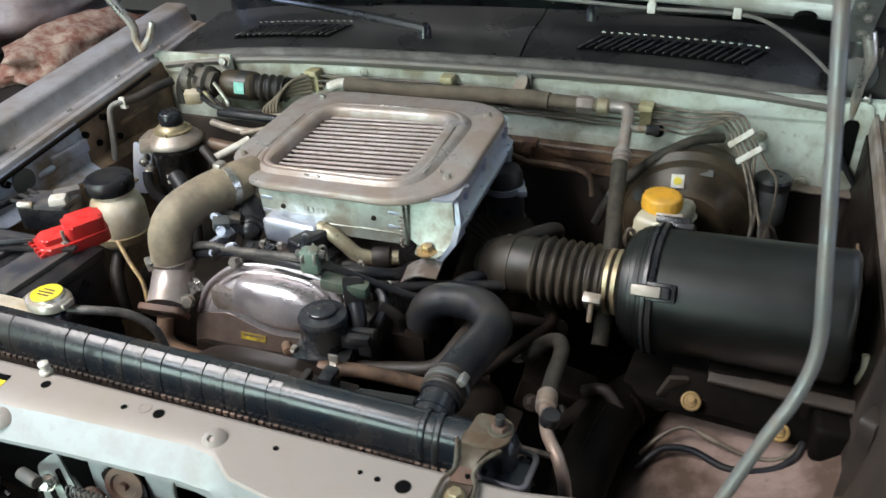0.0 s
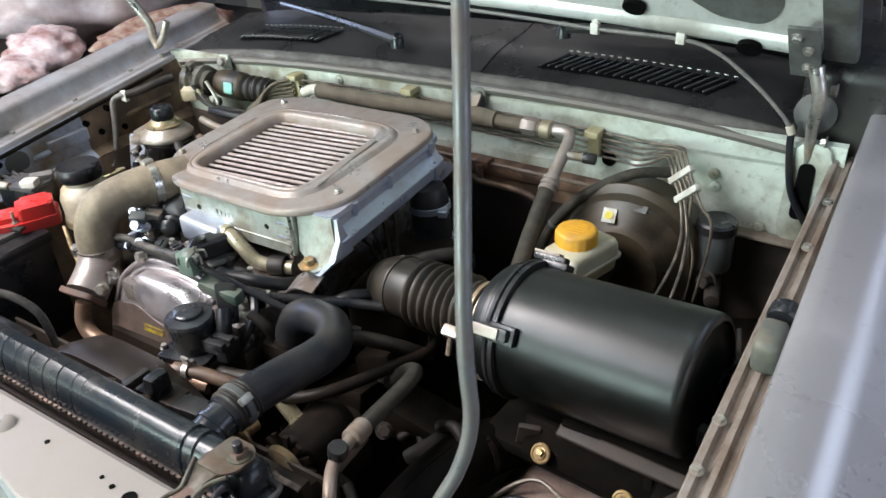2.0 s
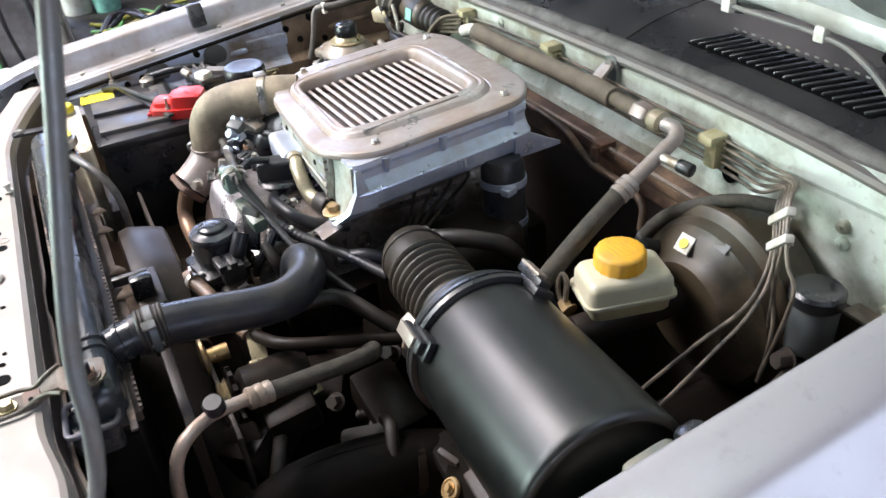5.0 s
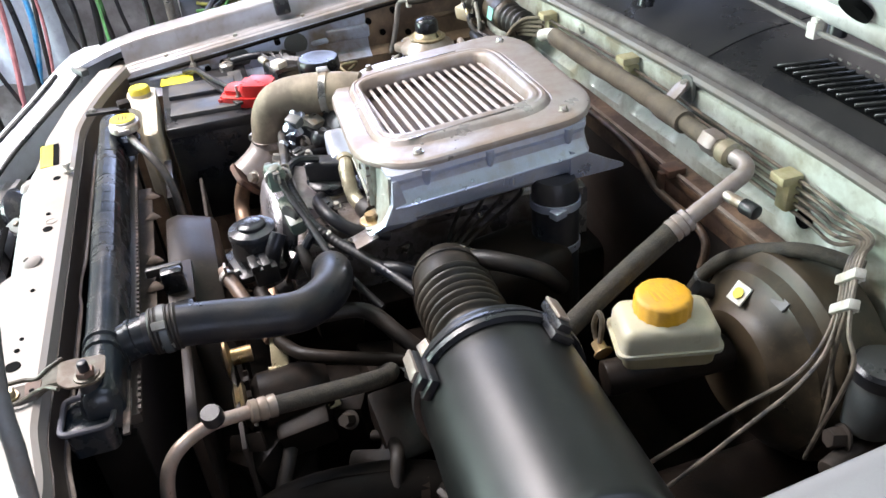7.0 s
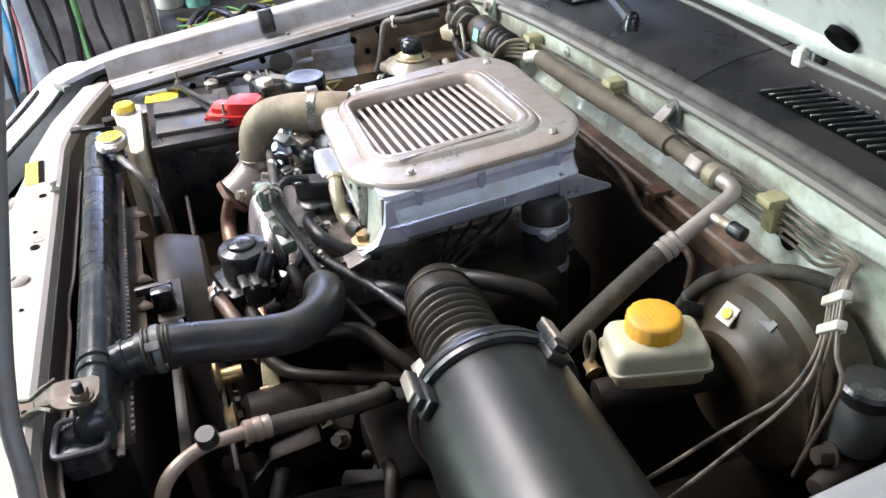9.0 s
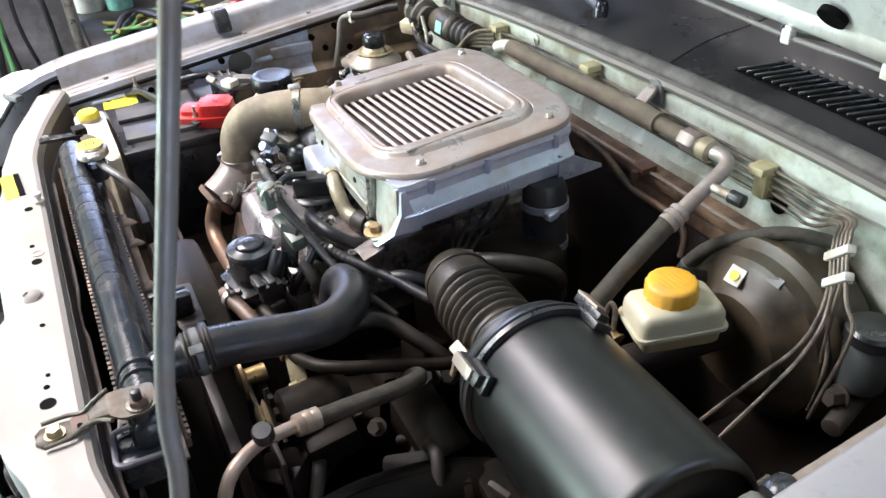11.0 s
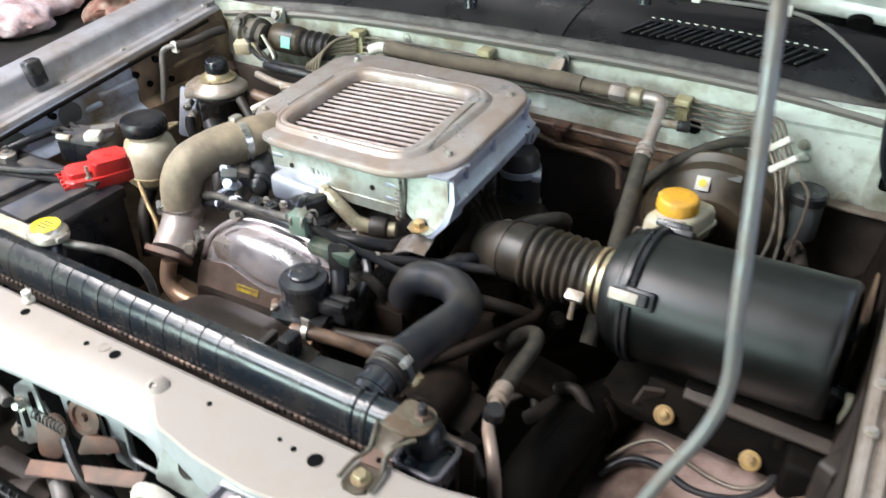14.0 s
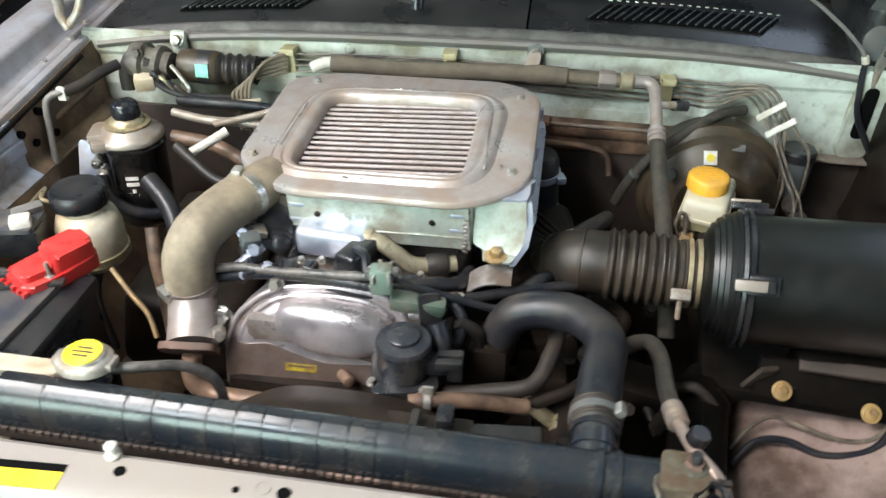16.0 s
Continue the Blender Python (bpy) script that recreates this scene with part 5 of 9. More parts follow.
part("tab", box(B(), (-0.966, 0.538, 1.040), (0.026, 0.022, 0.014), 0.003, (0, 0, 10)), M_IRON, sb)
part("bolt", hexnut(B(), (-0.966, 0.482, 1.037), (0, 0, 1), 0.007, 0.006), M_STEEL, sb)

# power steering reservoir
ps = thing("steering_reservoir", (-1.03, 0.915, 0.90), "cream plastic steering fluid reservoir with a black cap", "reservoir")
bm = lathe(B(), (-1.03, 0.915, 0.905), (0, 0, 1), [(0, 0.040), (0.006, 0.046), (0.030, 0.050), (0.070, 0.050), (0.088, 0.044), (0.097, 0.034), (0.108, 0.033)], 28)
part("body", bm, M_CREAM, ps)
bm = lathe(B(), (-1.035, 0.918, 1.010), (0, 0, 1), [(0, 0.041), (0.003, 0.043), (0.023, 0.042), (0.027, 0.039), (0.0275, 0.030), (0.0265, 0.026), (0.0265, 0.006)], 32, lobes=16, lobe=0.012)
part("cap", bm, M_BLACKP, ps, "ribbed black screw cap")
bm = lathe(B(), (-1.03, 0.915, 0.918), (0, 0, 1), [(0, 0.050), (0.001, 0.053), (0.014, 0.053), (0.015, 0.050)], 28, caps=False)
part("strap", bm, M_ZINCY, ps, "brown steel strap")
part("hose", tube(B(), [(-1.03, 0.90, 0.90), (-1.02, 0.86, 0.86), (-0.98, 0.82, 0.80)], 0.013, 10), M_RUBDUST, ps)

# fuel filter
ff = thing("fuel_filter", (-1.082, 1.166, 0.82), "glossy black fuel filter with a tan-dusted alloy priming head", "fuel filter")
FX, FY = -1.082, 1.166
part("canister", lathe(B(), (FX, FY, 0.82), (0.03, 0.0, 1), [(0, 0.036), (0.008, 0.048), (0.018, 0.053), (0.10, 0.054), (0.155, 0.054), (0.160, 0.0565), (0.168, 0.0565), (0.172, 0.050)], 32), M_GLOSSCAN, ff, "glossy black canister")
bm = lathe(B(), (FX, FY, 0.990), (0, 0, 1), [(0, 0.056), (0.004, 0.0595), (0.010, 0.059), (0.016, 0.053), (0.020, 0.046), (0.026, 0.041), (0.030, 0.034)], 28, lobes=5, lobe=0.025)
box(bm, (FX - 0.052, FY - 0.010, 0.998), (0.034, 0.060, 0.022), 0.009, (0, -8, 14))
box(bm, (FX - 0.030, FY - 0.050, 0.995), (0.034, 0.026, 0.020), 0.008, (0, 0, 28))
part("head", bm, M_TANALU, ff, "cast alloy filter head with tan dust")
part("primer_ring", lathe(B(), (FX, FY, 1.016), (0, 0, 1), [(0, 0.036), (0.001, 0.0395), (0.005, 0.0395), (0.007, 0.033)], 26), M_ZINCY, ff, "yellow zinc ring")
part("primer_dome", lathe(B(), (FX, FY, 1.021), (0, 0, 1), [(0, 0.033), (0.006, 0.031), (0.012, 0.024), (0.014, 0.019)], 24), M_ZINCY, ff)
part("primer_button", lathe(B(), (FX + 0.002, FY, 1.033), (0, 0, 1), [(0, 0.0235), (0.004, 0.0245), (0.022, 0.0235), (0.027, 0.0195), (0.029, 0.010)], 26, lobes=10, lobe=0.03), M_BLACKP, ff, "black priming button")
part("bracket", plate(B(), rounded([(-0.022, -0.075), (0.014, -0.070), (0.020, 0.035), (-0.024, 0.040)], 0.008), 0, 0.005, pose(-1.142, 1.128, 0.955, 82, 10, 8), 0.0015), M_CAST, ff, "pale zinc side bracket")
for dx, dz in ((-0.036, 0.0), (-0.028, -0.020)):
    part("barb", cyl(B(), (FX + dx, FY - 0.050, 0.976 + dz), (FX + dx + 0.004, FY - 0.076, 0.968 + dz), 0.0075, 14, 0.002), M_STEEL, ff)
    part("barb_clip", lathe(B(), (FX + dx + 0.003, FY - 0.066, 0.971 + dz), (0.1, -1, -0.3), [(0, 0.008), (0.0005, 0.0105), (0.006, 0.0105), (0.0065, 0.008)], 16, caps=False), M_STEEL, ff)
part("fuel_hose", tube(B(), [(FX - 0.026, FY - 0.072, 0.952), (FX - 0.022, FY - 0.080, 0.925), (FX - 0.006, FY - 0.078, 0.895), (FX + 0.028, FY - 0.066, 0.872), (FX + 0.07, FY - 0.045, 0.866), (FX + 0.11, FY - 0.03, 0.875)], 0.0105, 14), M_RUBBER, ff)
part("band", lathe(B(), (FX, FY, 0.895), (0, 0, 1), [(0, 0.0545), (0.0005, 0.056), (0.010, 0.056), (0.0105, 0.0545)], 32, caps=False), M_GLOSSCAN, ff)
for dz, w in ((0.0, 0.022), (-0.012, 0.022), (-0.026, 0.006), (-0.034, 0.014)):
    part("label", box(B(), (FX + 0.016, FY - 0.0525, 0.935 + dz), (w, 0.0012, 0.007), 0, (0, 0, 17)), M_PAPER, ff, "small white printed mark")
part("drain", cyl(B(), (FX, FY, 0.80), (FX, FY, 0.822), 0.016, 14, 0.004), M_WHITE, ff)

# ---- intercooler ----


def ic_z(x, y, h=0.0):
    return 1.116 + 0.067 * (y - 0.95) + 0.06 * (x + 0.38) + h


def by_angle(loop, c, n):
    """The loop's points in n even directions from c."""
    out = []
    k = len(loop)
    for i in range(n):
        th = 2 * math.pi * i / n
        d = Vector((math.cos(th), math.sin(th)))
        best = 0.0
        for j in range(k):
            a, b = Vector(loop[j]) - c, Vector(loop[(j + 1) % k]) - c
            e = b - a
            det = e.x * d.y - e.y * d.x
            if abs(det) < 1e-12:
                continue
            s = (a.y * d.x - a.x * d.y) / det
            r = a.dot(d) + s * e.dot(d)
            if -1e-6 <= s <= 1 + 1e-6 and r > best:
                best = r
        out.append(c + d * best)
    return out


ic = thing("intercooler", (-0.57, 1.04, 0.98), "dusty alloy top-mount intercooler with a scoop frame", "intercooler")
OUT = rounded([(-0.794, 0.968), (-0.712, 0.884), (-0.432, 0.864), (-0.354, 0.918), (-0.354, 1.174), (-0.412, 1.216), (-0.715, 1.240), (-0.787, 1.212)], [0.03, 0.05, 0.05, 0.045, 0.045, 0.05, 0.05, 0.03], 6)
RIM = rounded([(-0.742, 0.916), (-0.414, 0.896), (-0.398, 1.166), (-0.735, 1.182)], 0.075, 7)
INN = rounded([(-0.700, 0.936), (-0.452, 0.924), (-0.450, 1.138), (-0.694, 1.148)], 0.030, 6)
CEN = Vector((-0.573, 1.040))
NA = 144
lo, lr, li = by_angle(OUT, CEN, NA), by_angle(RIM, CEN, NA), by_angle(INN, CEN, NA)


def inward(p, d):
    return p + (CEN - p).normalized() * d


rows = []
for d, h in ((0.0025, -0.013), (0.0, -0.010), (0.0, -0.005), (0.002, -0.0015), (0.006, 0.0), (0.010, 0.0)):
    rows.append([(*inward(p, d), ic_z(*inward(p, d), h)) for p in lo])
for f, h in ((-0.05, 0.0), (0.0, -0.0012), (0.06, 0.0005), (0.13, 0.0040), (0.22, 0.0062), (0.36, 0.0068), (0.42, 0.0056), (0.50, 0.0056), (0.58, 0.0072), (0.72, 0.0072), (0.84, 0.0052), (0.93, 0.0012), (0.98, -0.004), (1.0, -0.009), (1.005, -0.026)):
    rows.append([(*(a + (b - a) * f), ic_z(*(a + (b - a) * f), h)) for a, b in zip(lr, li)])
fr_ob = part("scoop_frame", loft(B(), rows, close=True), M_ALU, ic, "pressed alloy frame with brown dust", 28)
lip = B()
loft(lip, [[(*inward(p, d), ic_z(*inward(p, d), h)) for p in lo] for d, h in ((0.0025, -0.013), (0.010, -0.012), (0.016, -0.006), (0.03, -0.004))], close=True)
part("rolled_edge", lip, M_ALU, fr_ob)
for x, y in ((-0.388, 1.158), (-0.384, 0.944), (-0.768, 0.968), (-0.735, 1.200)):
    part("bolt", hexnut(B(), (x, y, ic_z(x, y, 0.002)), (-0.06, -0.067, 1), 0.0055, 0.005), M_STEEL, fr_ob)
for x, y, r in ((-0.415, 1.118, 0.004), (-0.612, 0.912, 0.005), (-0.590, 0.910, 0.0035), (-0.712, 1.010, 0.006), (-0.400, 0.955, 0.003)):
    part("dent", lathe(B(), (x, y, ic_z(x, y, 0.004)), (0, 0, 1), [(0, r), (0.001, r * 0.7)], 12), M_ENGALU, fr_ob)
for x, y, w, dp, rz_ in ((-0.424, 1.02, 0.004, 0.16, 2), (-0.585, 1.166, 0.15, 0.0035, -2), (-0.728, 1.05, 0.0035, 0.13, -2)):
    part("scuff", box(B(), (x, y, ic_z(x, y, 0.0068)), (w, dp, 0.0012), 0.0005, (3.8, -3.4, rz_), 1), M_ENGALU, fr_ob, "dark rubbed line")
# core bars running across
bm = plate(B(), [(-0.715, 0.90), (-0.435, 0.89), (-0.435, 1.16), (-0.71, 1.17)], -0.045, -0.024, Matrix(((1, 0, 0, 0), (0, 1, 0, 0), (0.06, 0.067, 1, ic_z(0, 0)), (0, 0, 0, 1))))
part("core", bm, M_FINGAP, ic)
for k in range(15):
    y = 0.936 + 0.206 * k / 14
    bm = box(B(), (-0.573, y, ic_z(-0.573, y, -0.0115)), (0.250, 0.0058, 0.0030), 0.0006, (3.8, -3.4, 0), 1)
    part("core_bar", bm, M_FIN, ic)
# fins between the bars
bm = B()
for k in range(14):
    y = 0.936 + 0.206 * (k + 0.5) / 14
    for j in range(40):
        x = -0.695 + 0.245 * j / 39
        box(bm, (x, y, ic_z(x, y, -0.0235)), (0.0012, 0.0050, 0.004), 0, (0, 0, 18 if j % 2 else -18))
tagged(part("fin_mesh", bm, M_FINGAP, ic), kind="stuff")
# front face of the core and left end
bm = box(B(), (-0.562, 0.894, 1.052), (0.262, 0.018, 0.072), 0.002, (0, -3.4, -3))
cf = part("front_plate", bm, M_CORE, ic, "greenish alloy front plate of the core")
part("fold", box(B(), (-0.562, 0.8840, 1.036), (0.262, 0.003, 0.002), 0.0008, (0, -3.4, -3), 1), M_CORE, cf)
for x in (-0.650, -0.484):
    part("plug", lathe(B(), (x, 0.888 - (x + 0.562) * 0.05, 1.057 + 0.06 * (x + 0.562)), (0, -1, 0), [(0.0, 0.0045), (0.0045, 0.0045), (0.0055, 0.003)], 12), M_IRON, cf)
bm = B()
for k in range(5):
    box(bm, (-0.606 + 0.010 * k, 0.8862, 1.056), (0.006, 0.002, 0.008), 0, (0, -3.4, -3))
part("raised_mark", bm, M_CORE, cf)
for x in (-0.684, -0.452):
    for dz in (0.018, -0.006):
        part("weld_tab", box(B(), (x + 0.004, 0.8865 - (x + 0.562) * 0.05, 1.052 + 0.06 * (x + 0.562) + dz), (0.022, 0.005, 0.006), 0.0015), M_CAST, cf, "bright weld tab")
bm = B()
for k in range(12):
    z = 1.090 - 0.0062 * k
    box(bm, (-0.4372 + (0.0012 if k % 2 else -0.0012), 0.8830 - 0.0004 * k, z), (0.008, 0.007, 0.0052), 0.0012, (0, 25 if k % 2 else -25, 0), 1)
part("crimp_seam", bm, M_ENGALU, ic, "dark crimped seam")
part("seam_strip", box(B(), (-0.4375, 0.888, 1.056), (0.018, 0.008, 0.076), 0.002), M_CORE, ic)
# right end tank: a cast box waisted under its flange, with a rim, a front foot and a rear wing
rows = []
for y, e in ((0.893, 0.010), (0.897, 0.003), (0.91, 0.0), (0.95, 0.0), (1.0, 0.0), (1.05, 0.0), (1.10, 0.0), (1.15, 0.0), (1.176, 0.003), (1.182, 0.012)):
    zt = ic_z(-0.36, y)
    rows.append([(-0.42, y, zt - 0.010), (-0.3545 - e, y, zt - 0.010), (-0.3535 - e, y, zt - 0.018), (-0.3585 - e, y, zt - 0.026), (-0.3580 - e, y, zt - 0.036), (-0.3500 - e, y, zt - 0.047), (-0.3435 - e, y, zt - 0.0505),
                 (-0.3425 - e, y, zt - 0.0525), (-0.3440 - e, y, zt - 0.0545), (-0.3500 - e, y, zt - 0.0555), (-0.3490 - e, y, zt - 0.062), (-0.3520 - e, y, zt - 0.078), (-0.3600 - e, y, zt - 0.086), (-0.42, y, zt - 0.086)])
et = part("end_tank", loft(B(), rows, close=True, cap=True), M_CAST, ic, "silvery cast alloy end tank", 32)
for y in (0.945, 1.035, 1.150):
    part("boss", lathe(B(), (-0.3555, y, ic_z(-0.36, y, -0.012)), (0.04, 0, -1), [(0, 0.0065), (0.010, 0.006), (0.022, 0.0035), (0.024, 0.001)], 14), M_CAST, et)
for y, dz in ((1.052, -0.063), (1.060, -0.065), (1.066, -0.066)):
    part("cast_mark", box(B(), (-0.3490, y, ic_z(-0.36, y, dz)), (0.003, 0.0035, 0.010), 0.001), M_CAST, et)
rows = [[(-0.428, 0.896, 1.096), (-0.395, 0.895, 1.098), (-0.3580, 0.896, 1.100)], [(-0.428, 0.893, 1.055), (-0.395, 0.892, 1.055), (-0.3540, 0.893, 1.060)], [(-0.426, 0.889, 1.030), (-0.395, 0.883, 1.032), (-0.3570, 0.882, 1.036)],
        [(-0.412, 0.884, 1.022), (-0.392, 0.880, 1.0235), (-0.3630, 0.874, 1.0235)], [(-0.410, 0.862, 1.0200), (-0.392, 0.858, 1.0205), (-0.3720, 0.858, 1.0205)]]
part("front_plate", thick(loft(B(), rows), 0.003), M_CORE, et, "greenish alloy end plate with a mounting foot", 20)
rows = [[(-0.357, 0.897, 1.098), (-0.350, 0.897, 1.098), (-0.3535, 0.905, 1.098)], [(-0.354, 0.892, 1.066), (-0.3455, 0.893, 1.066), (-0.346, 0.912, 1.066)], [(-0.359, 0.877, 1.036), (-0.3495, 0.880, 1.036), (-0.350, 0.925, 1.033)], [(-0.374, 0.858, 1.018), (-0.3655, 0.861, 1.0165), (-0.360, 0.905, 1.022)]]
part("front_fin", loft(B(), rows, close=True, cap=True), M_CAST, et, "", 20)
rows = [[(-0.346, 1.150, 1.085), (-0.356, 1.150, 1.085), (-0.356, 1.150, 1.043), (-0.346, 1.150, 1.043)], [(-0.350, 1.178, 1.076), (-0.358, 1.178, 1.076), (-0.358, 1.178, 1.040), (-0.350, 1.178, 1.040)],
        [(-0.361, 1.222, 1.049), (-0.367, 1.222, 1.049), (-0.367, 1.222, 1.034), (-0.361, 1.222, 1.034)], [(-0.366, 1.244, 1.037), (-0.370, 1.244, 1.037), (-0.370, 1.244, 1.032), (-0.366, 1.244, 1.032)]]
part("rear_wing", loft(B(), rows, close=True, cap=True), M_CAST, et, "", 20)
part("mount_washer", lathe(B(), (-0.393, 0.870, 1.0225), (0, -0.05, 1), [(0, 0.0165), (0.003, 0.0165), (0.004, 0.013)], 22), M_BRASS, ic)
part("mount_bolt", hexnut(B(), (-0.393, 0.870, 1.0265), (0, -0.05, 1), 0.0095, 0.009), M_BRASS, ic, "brass-coloured mounting nut")
rows = [[(-0.428 + 0.012 * k, 0.872 - 0.028 * s, 1.010 - 0.010 * s - (0.020 * ((0.428 - 0.012 * k - 0.39) / 0.038) ** 2 if k < 3 else 0.0)) for s in (0, 1, 1.15)] for k in range(6)]
part("mount_bracket", thick(loft(B(), rows), 0.003), M_ENGALU, ic, "bent alloy bracket below the foot")
bm = plate(B(), rounded([(-0.790, 0.965), (-0.700, 0.894), (-0.690, 1.20), (-0.78, 1.20)], 0.02), 1.015, 1.086, None, 0.006)
part("left_tank", bm, M_BROWNALU, ic, "dirt-browned alloy inlet tank")
# rear outlet hose
oh = thing("intercooler_hose", (-0.345, 1.13, 0.88), "black rubber intercooler outlet hose with bright clamps", "hose")
part("hose", lathe(B(), (-0.350, 1.128, 1.05), (0.06, -0.02, -1), [(0, 0.028), (0.01, 0.033), (0.045, 0.034), (0.085, 0.034), (0.12, 0.034), (0.2, 0.036)], 28), M_RUBBER, oh)
for d in (0.030, 0.096):
    c = Vector((-0.350, 1.128, 1.05)) + Vector((0.06, -0.02, -1)).normalized() * d
    part("clamp_band", lathe(B(), c, (0.06, -0.02, -1), [(0, 0.0345), (0.0005, 0.0362), (0.0115, 0.0362), (0.012, 0.0345)], 32, caps=False), M_CAST, oh, "bright steel worm clamp")
    part("clamp_screw", box(B(), c + Vector((0.036, -0.012, -0.006)), (0.016, 0.022, 0.012), 0.003, (0, 0, 20)), M_CAST, oh)

# left elbow and its alloy pipe
el = thing("turbo_elbow_hose", (-0.79, 0.78, 0.95), "dust-caked brown rubber elbow hose", "hose")
EP = [(-0.728, 0.940, 1.072), (-0.748, 0.892, 1.075), (-0.769, 0.846, 1.072), (-0.791, 0.807, 1.058), (-0.802, 0.789, 1.030), (-0.803, 0.783, 0.995), (-0.801, 0.780, 0.968)]
part("elbow", tube(B(), EP, 0.0345, 28, 8), M_ELBOW, el)
part("clamp_band", lathe(B(), (-0.748, 0.892, 1.075), (-0.40, -0.915, 0.0), [(0, 0.0346), (0.0006, 0.0366), (0.0125, 0.0366), (0.013, 0.0346)], 36, caps=False), M_STEEL, el, "slotted steel hose clamp")
part("clamp_band", lathe(B(), (-0.803, 0.7825, 0.993), (0.02, 0.02, -1), [(0, 0.0346), (0.0006, 0.0366), (0.0125, 0.0366), (0.013, 0.0346)], 36, caps=False), M_ENGALU, el, "dull steel hose clamp")
part("clamp_screw", box(B(), (-0.828, 0.756, 0.988), (0.028, 0.014, 0.014), 0.003, (0, 0, -40)), M_STEEL, el)
part("clamp_screw", box(B(), (-0.758, 0.886, 1.111), (0.014, 0.020, 0.012), 0.003), M_STEEL, el)
np_ = thing("inlet_pipe", (-0.79, 0.75, 0.9), "cast alloy inlet neck with a rusty flange", "pipe")
part("neck", tube(B(), [(-0.803, 0.782, 0.985), (-0.799, 0.768, 0.962), (-0.793, 0.748, 0.944), (-0.787, 0.726, 0.930)], 0.0325, 24, 6, radius=lambda s: 1.0 + 0.06 * s), M_ALU, np_)
part("flange", plate(B(), rounded([(-0.045, -0.025), (0.032, -0.03), (0.04, 0.026), (-0.04, 0.028)], 0.018), 0, 0.010, pose(-0.787, 0.724, 0.929, 128, 0, 6), 0.002), M_RUST, np_, "rusty red-brown flange")
part("bolt", hexnut(B(), (-0.752, 0.735, 0.945), (0.5, -0.7, 0.3), 0.009, 0.010), M_STEEL, np_)
cp_ = thing("copper_pipe", (-0.7, 0.70, 0.85), "bent copper-brown metal pipe", "pipe")
part("pipe", tube(B(), [(-0.785, 0.716, 0.920), (-0.785, 0.704, 0.888), (-0.765, 0.700, 0.868), (-0.72, 0.700, 0.862), (-0.62, 0.705, 0.858), (-0.50, 0.72, 0.85)], 0.0135, 16), M_COPPER, cp_)

# ---- engine ----
eng = thing("engine_block", (-0.55, 0.95, 0.52), "dark oily engine block and head", "engine")
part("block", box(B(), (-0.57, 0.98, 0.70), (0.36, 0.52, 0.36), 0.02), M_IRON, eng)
part("head", box(B(), (-0.58, 0.99, 0.915), (0.28, 0.48, 0.10), 0.012), M_ENGALU, eng)
part("valve_cover", box(B(), (-0.58, 0.985, 0.948), (0.25, 0.40, 0.06), 0.02, (0, 0, 0), 4), M_ENGALU, eng, "dusty cast valve cover")
# front cover: a flanged plate with a double ridge and a bulging dome
mm = pose(-0.628, 0.772, 0.938, 74, 0, 2)
ARC = [(-0.128, -0.030), (-0.113, 0.013), (-0.087, 0.041), (-0.057, 0.060), (-0.012, 0.070), (0.050, 0.071), (0.096, 0.063), (0.126, 0.042)]


def on_cover(u, v, h):
    return mm @ Vector((u, v, h))


loop = [(p.x, p.y) for p in spline([(u, v, 0) for u, v in ARC], 5)] + [(0.132, 0.0), (0.130, -0.125), (-0.118, -0.125), (-0.128, -0.085)]
fc = part("front_cover", plate(B(), loop, -0.04, 0.004, mm, 0.002), M_HEADC, eng, "shiny domed alloy timing cover", 40)
for d, h, r in ((0.003, 0.005, 0.0042), (0.015, 0.007, 0.0036)):
    k = 1 - d / 0.1
    part("cover_ridge", tube(B(), [on_cover(0.005 + (u - 0.005) * k, -0.03 + (v + 0.03) * k, h) for u, v in ARC], r, 10, 6), M_HEADC, fc, "", 60)
rows = [[on_cover(p[0], p[1], h) for p in inset_loop(loop, d)] for d, h in ((0.018, 0.003), (0.022, 0.010), (0.028, 0.0145), (0.036, 0.016))]
rows.append([on_cover(p[0] * 0.3, p[1] * 0.3 - 0.01, 0.018) for p in loop])
part("cover_face", loft(B(), rows, close=True, cap=True), M_HEADC, fc, "", 70)
# the polished cover's dark lower reflection is drawn as a brown plate
lower = [(-0.119, -0.026), (-0.060, -0.016), (-0.020, -0.030), (0.02, -0.040), (0.125, -0.034), (0.124, -0.118), (-0.108, -0.118), (-0.122, -0.08)]
part("lower_face", plate(B(), rounded(lower, 0.012, 4), 0.0, 0.0185, mm, 0.003), M_BROWNALU, fc, "lower face of the cover, browned for its dark reflection")
DOME = rounded([(-0.050, 0.006), (-0.038, 0.049), (0.015, 0.052), (0.074, 0.047), (0.108, 0.026), (0.109, -0.006), (0.068, -0.022), (0.008, -0.020)], 0.019, 6)
dc = Vector((0.038, 0.017))
rows = []
for f, h in ((1.09, 0.010), (1.07, 0.016), (1.045, 0.023), (1.01, 0.029), (0.95, 0.0345), (0.86, 0.0385), (0.70, 0.0415), (0.45, 0.0435), (0.2, 0.0445), (0.06, 0.0448)):
    rows.append([on_cover(*(dc + (Vector(p) - dc) * f), h) for p in DOME])
part("dome", loft(B(), rows, close=True, cap=True), M_HEADC, fc, "polished bulging dome", 75)
for k in range(6):
    part("raised_mark", box(B(), on_cover(0.018 + 0.0125 * k, -0.001, 0.0385), (0.0075, 0.004, 0.009), 0.0015, (2, 0, 2)), M_ENGALU, fc)
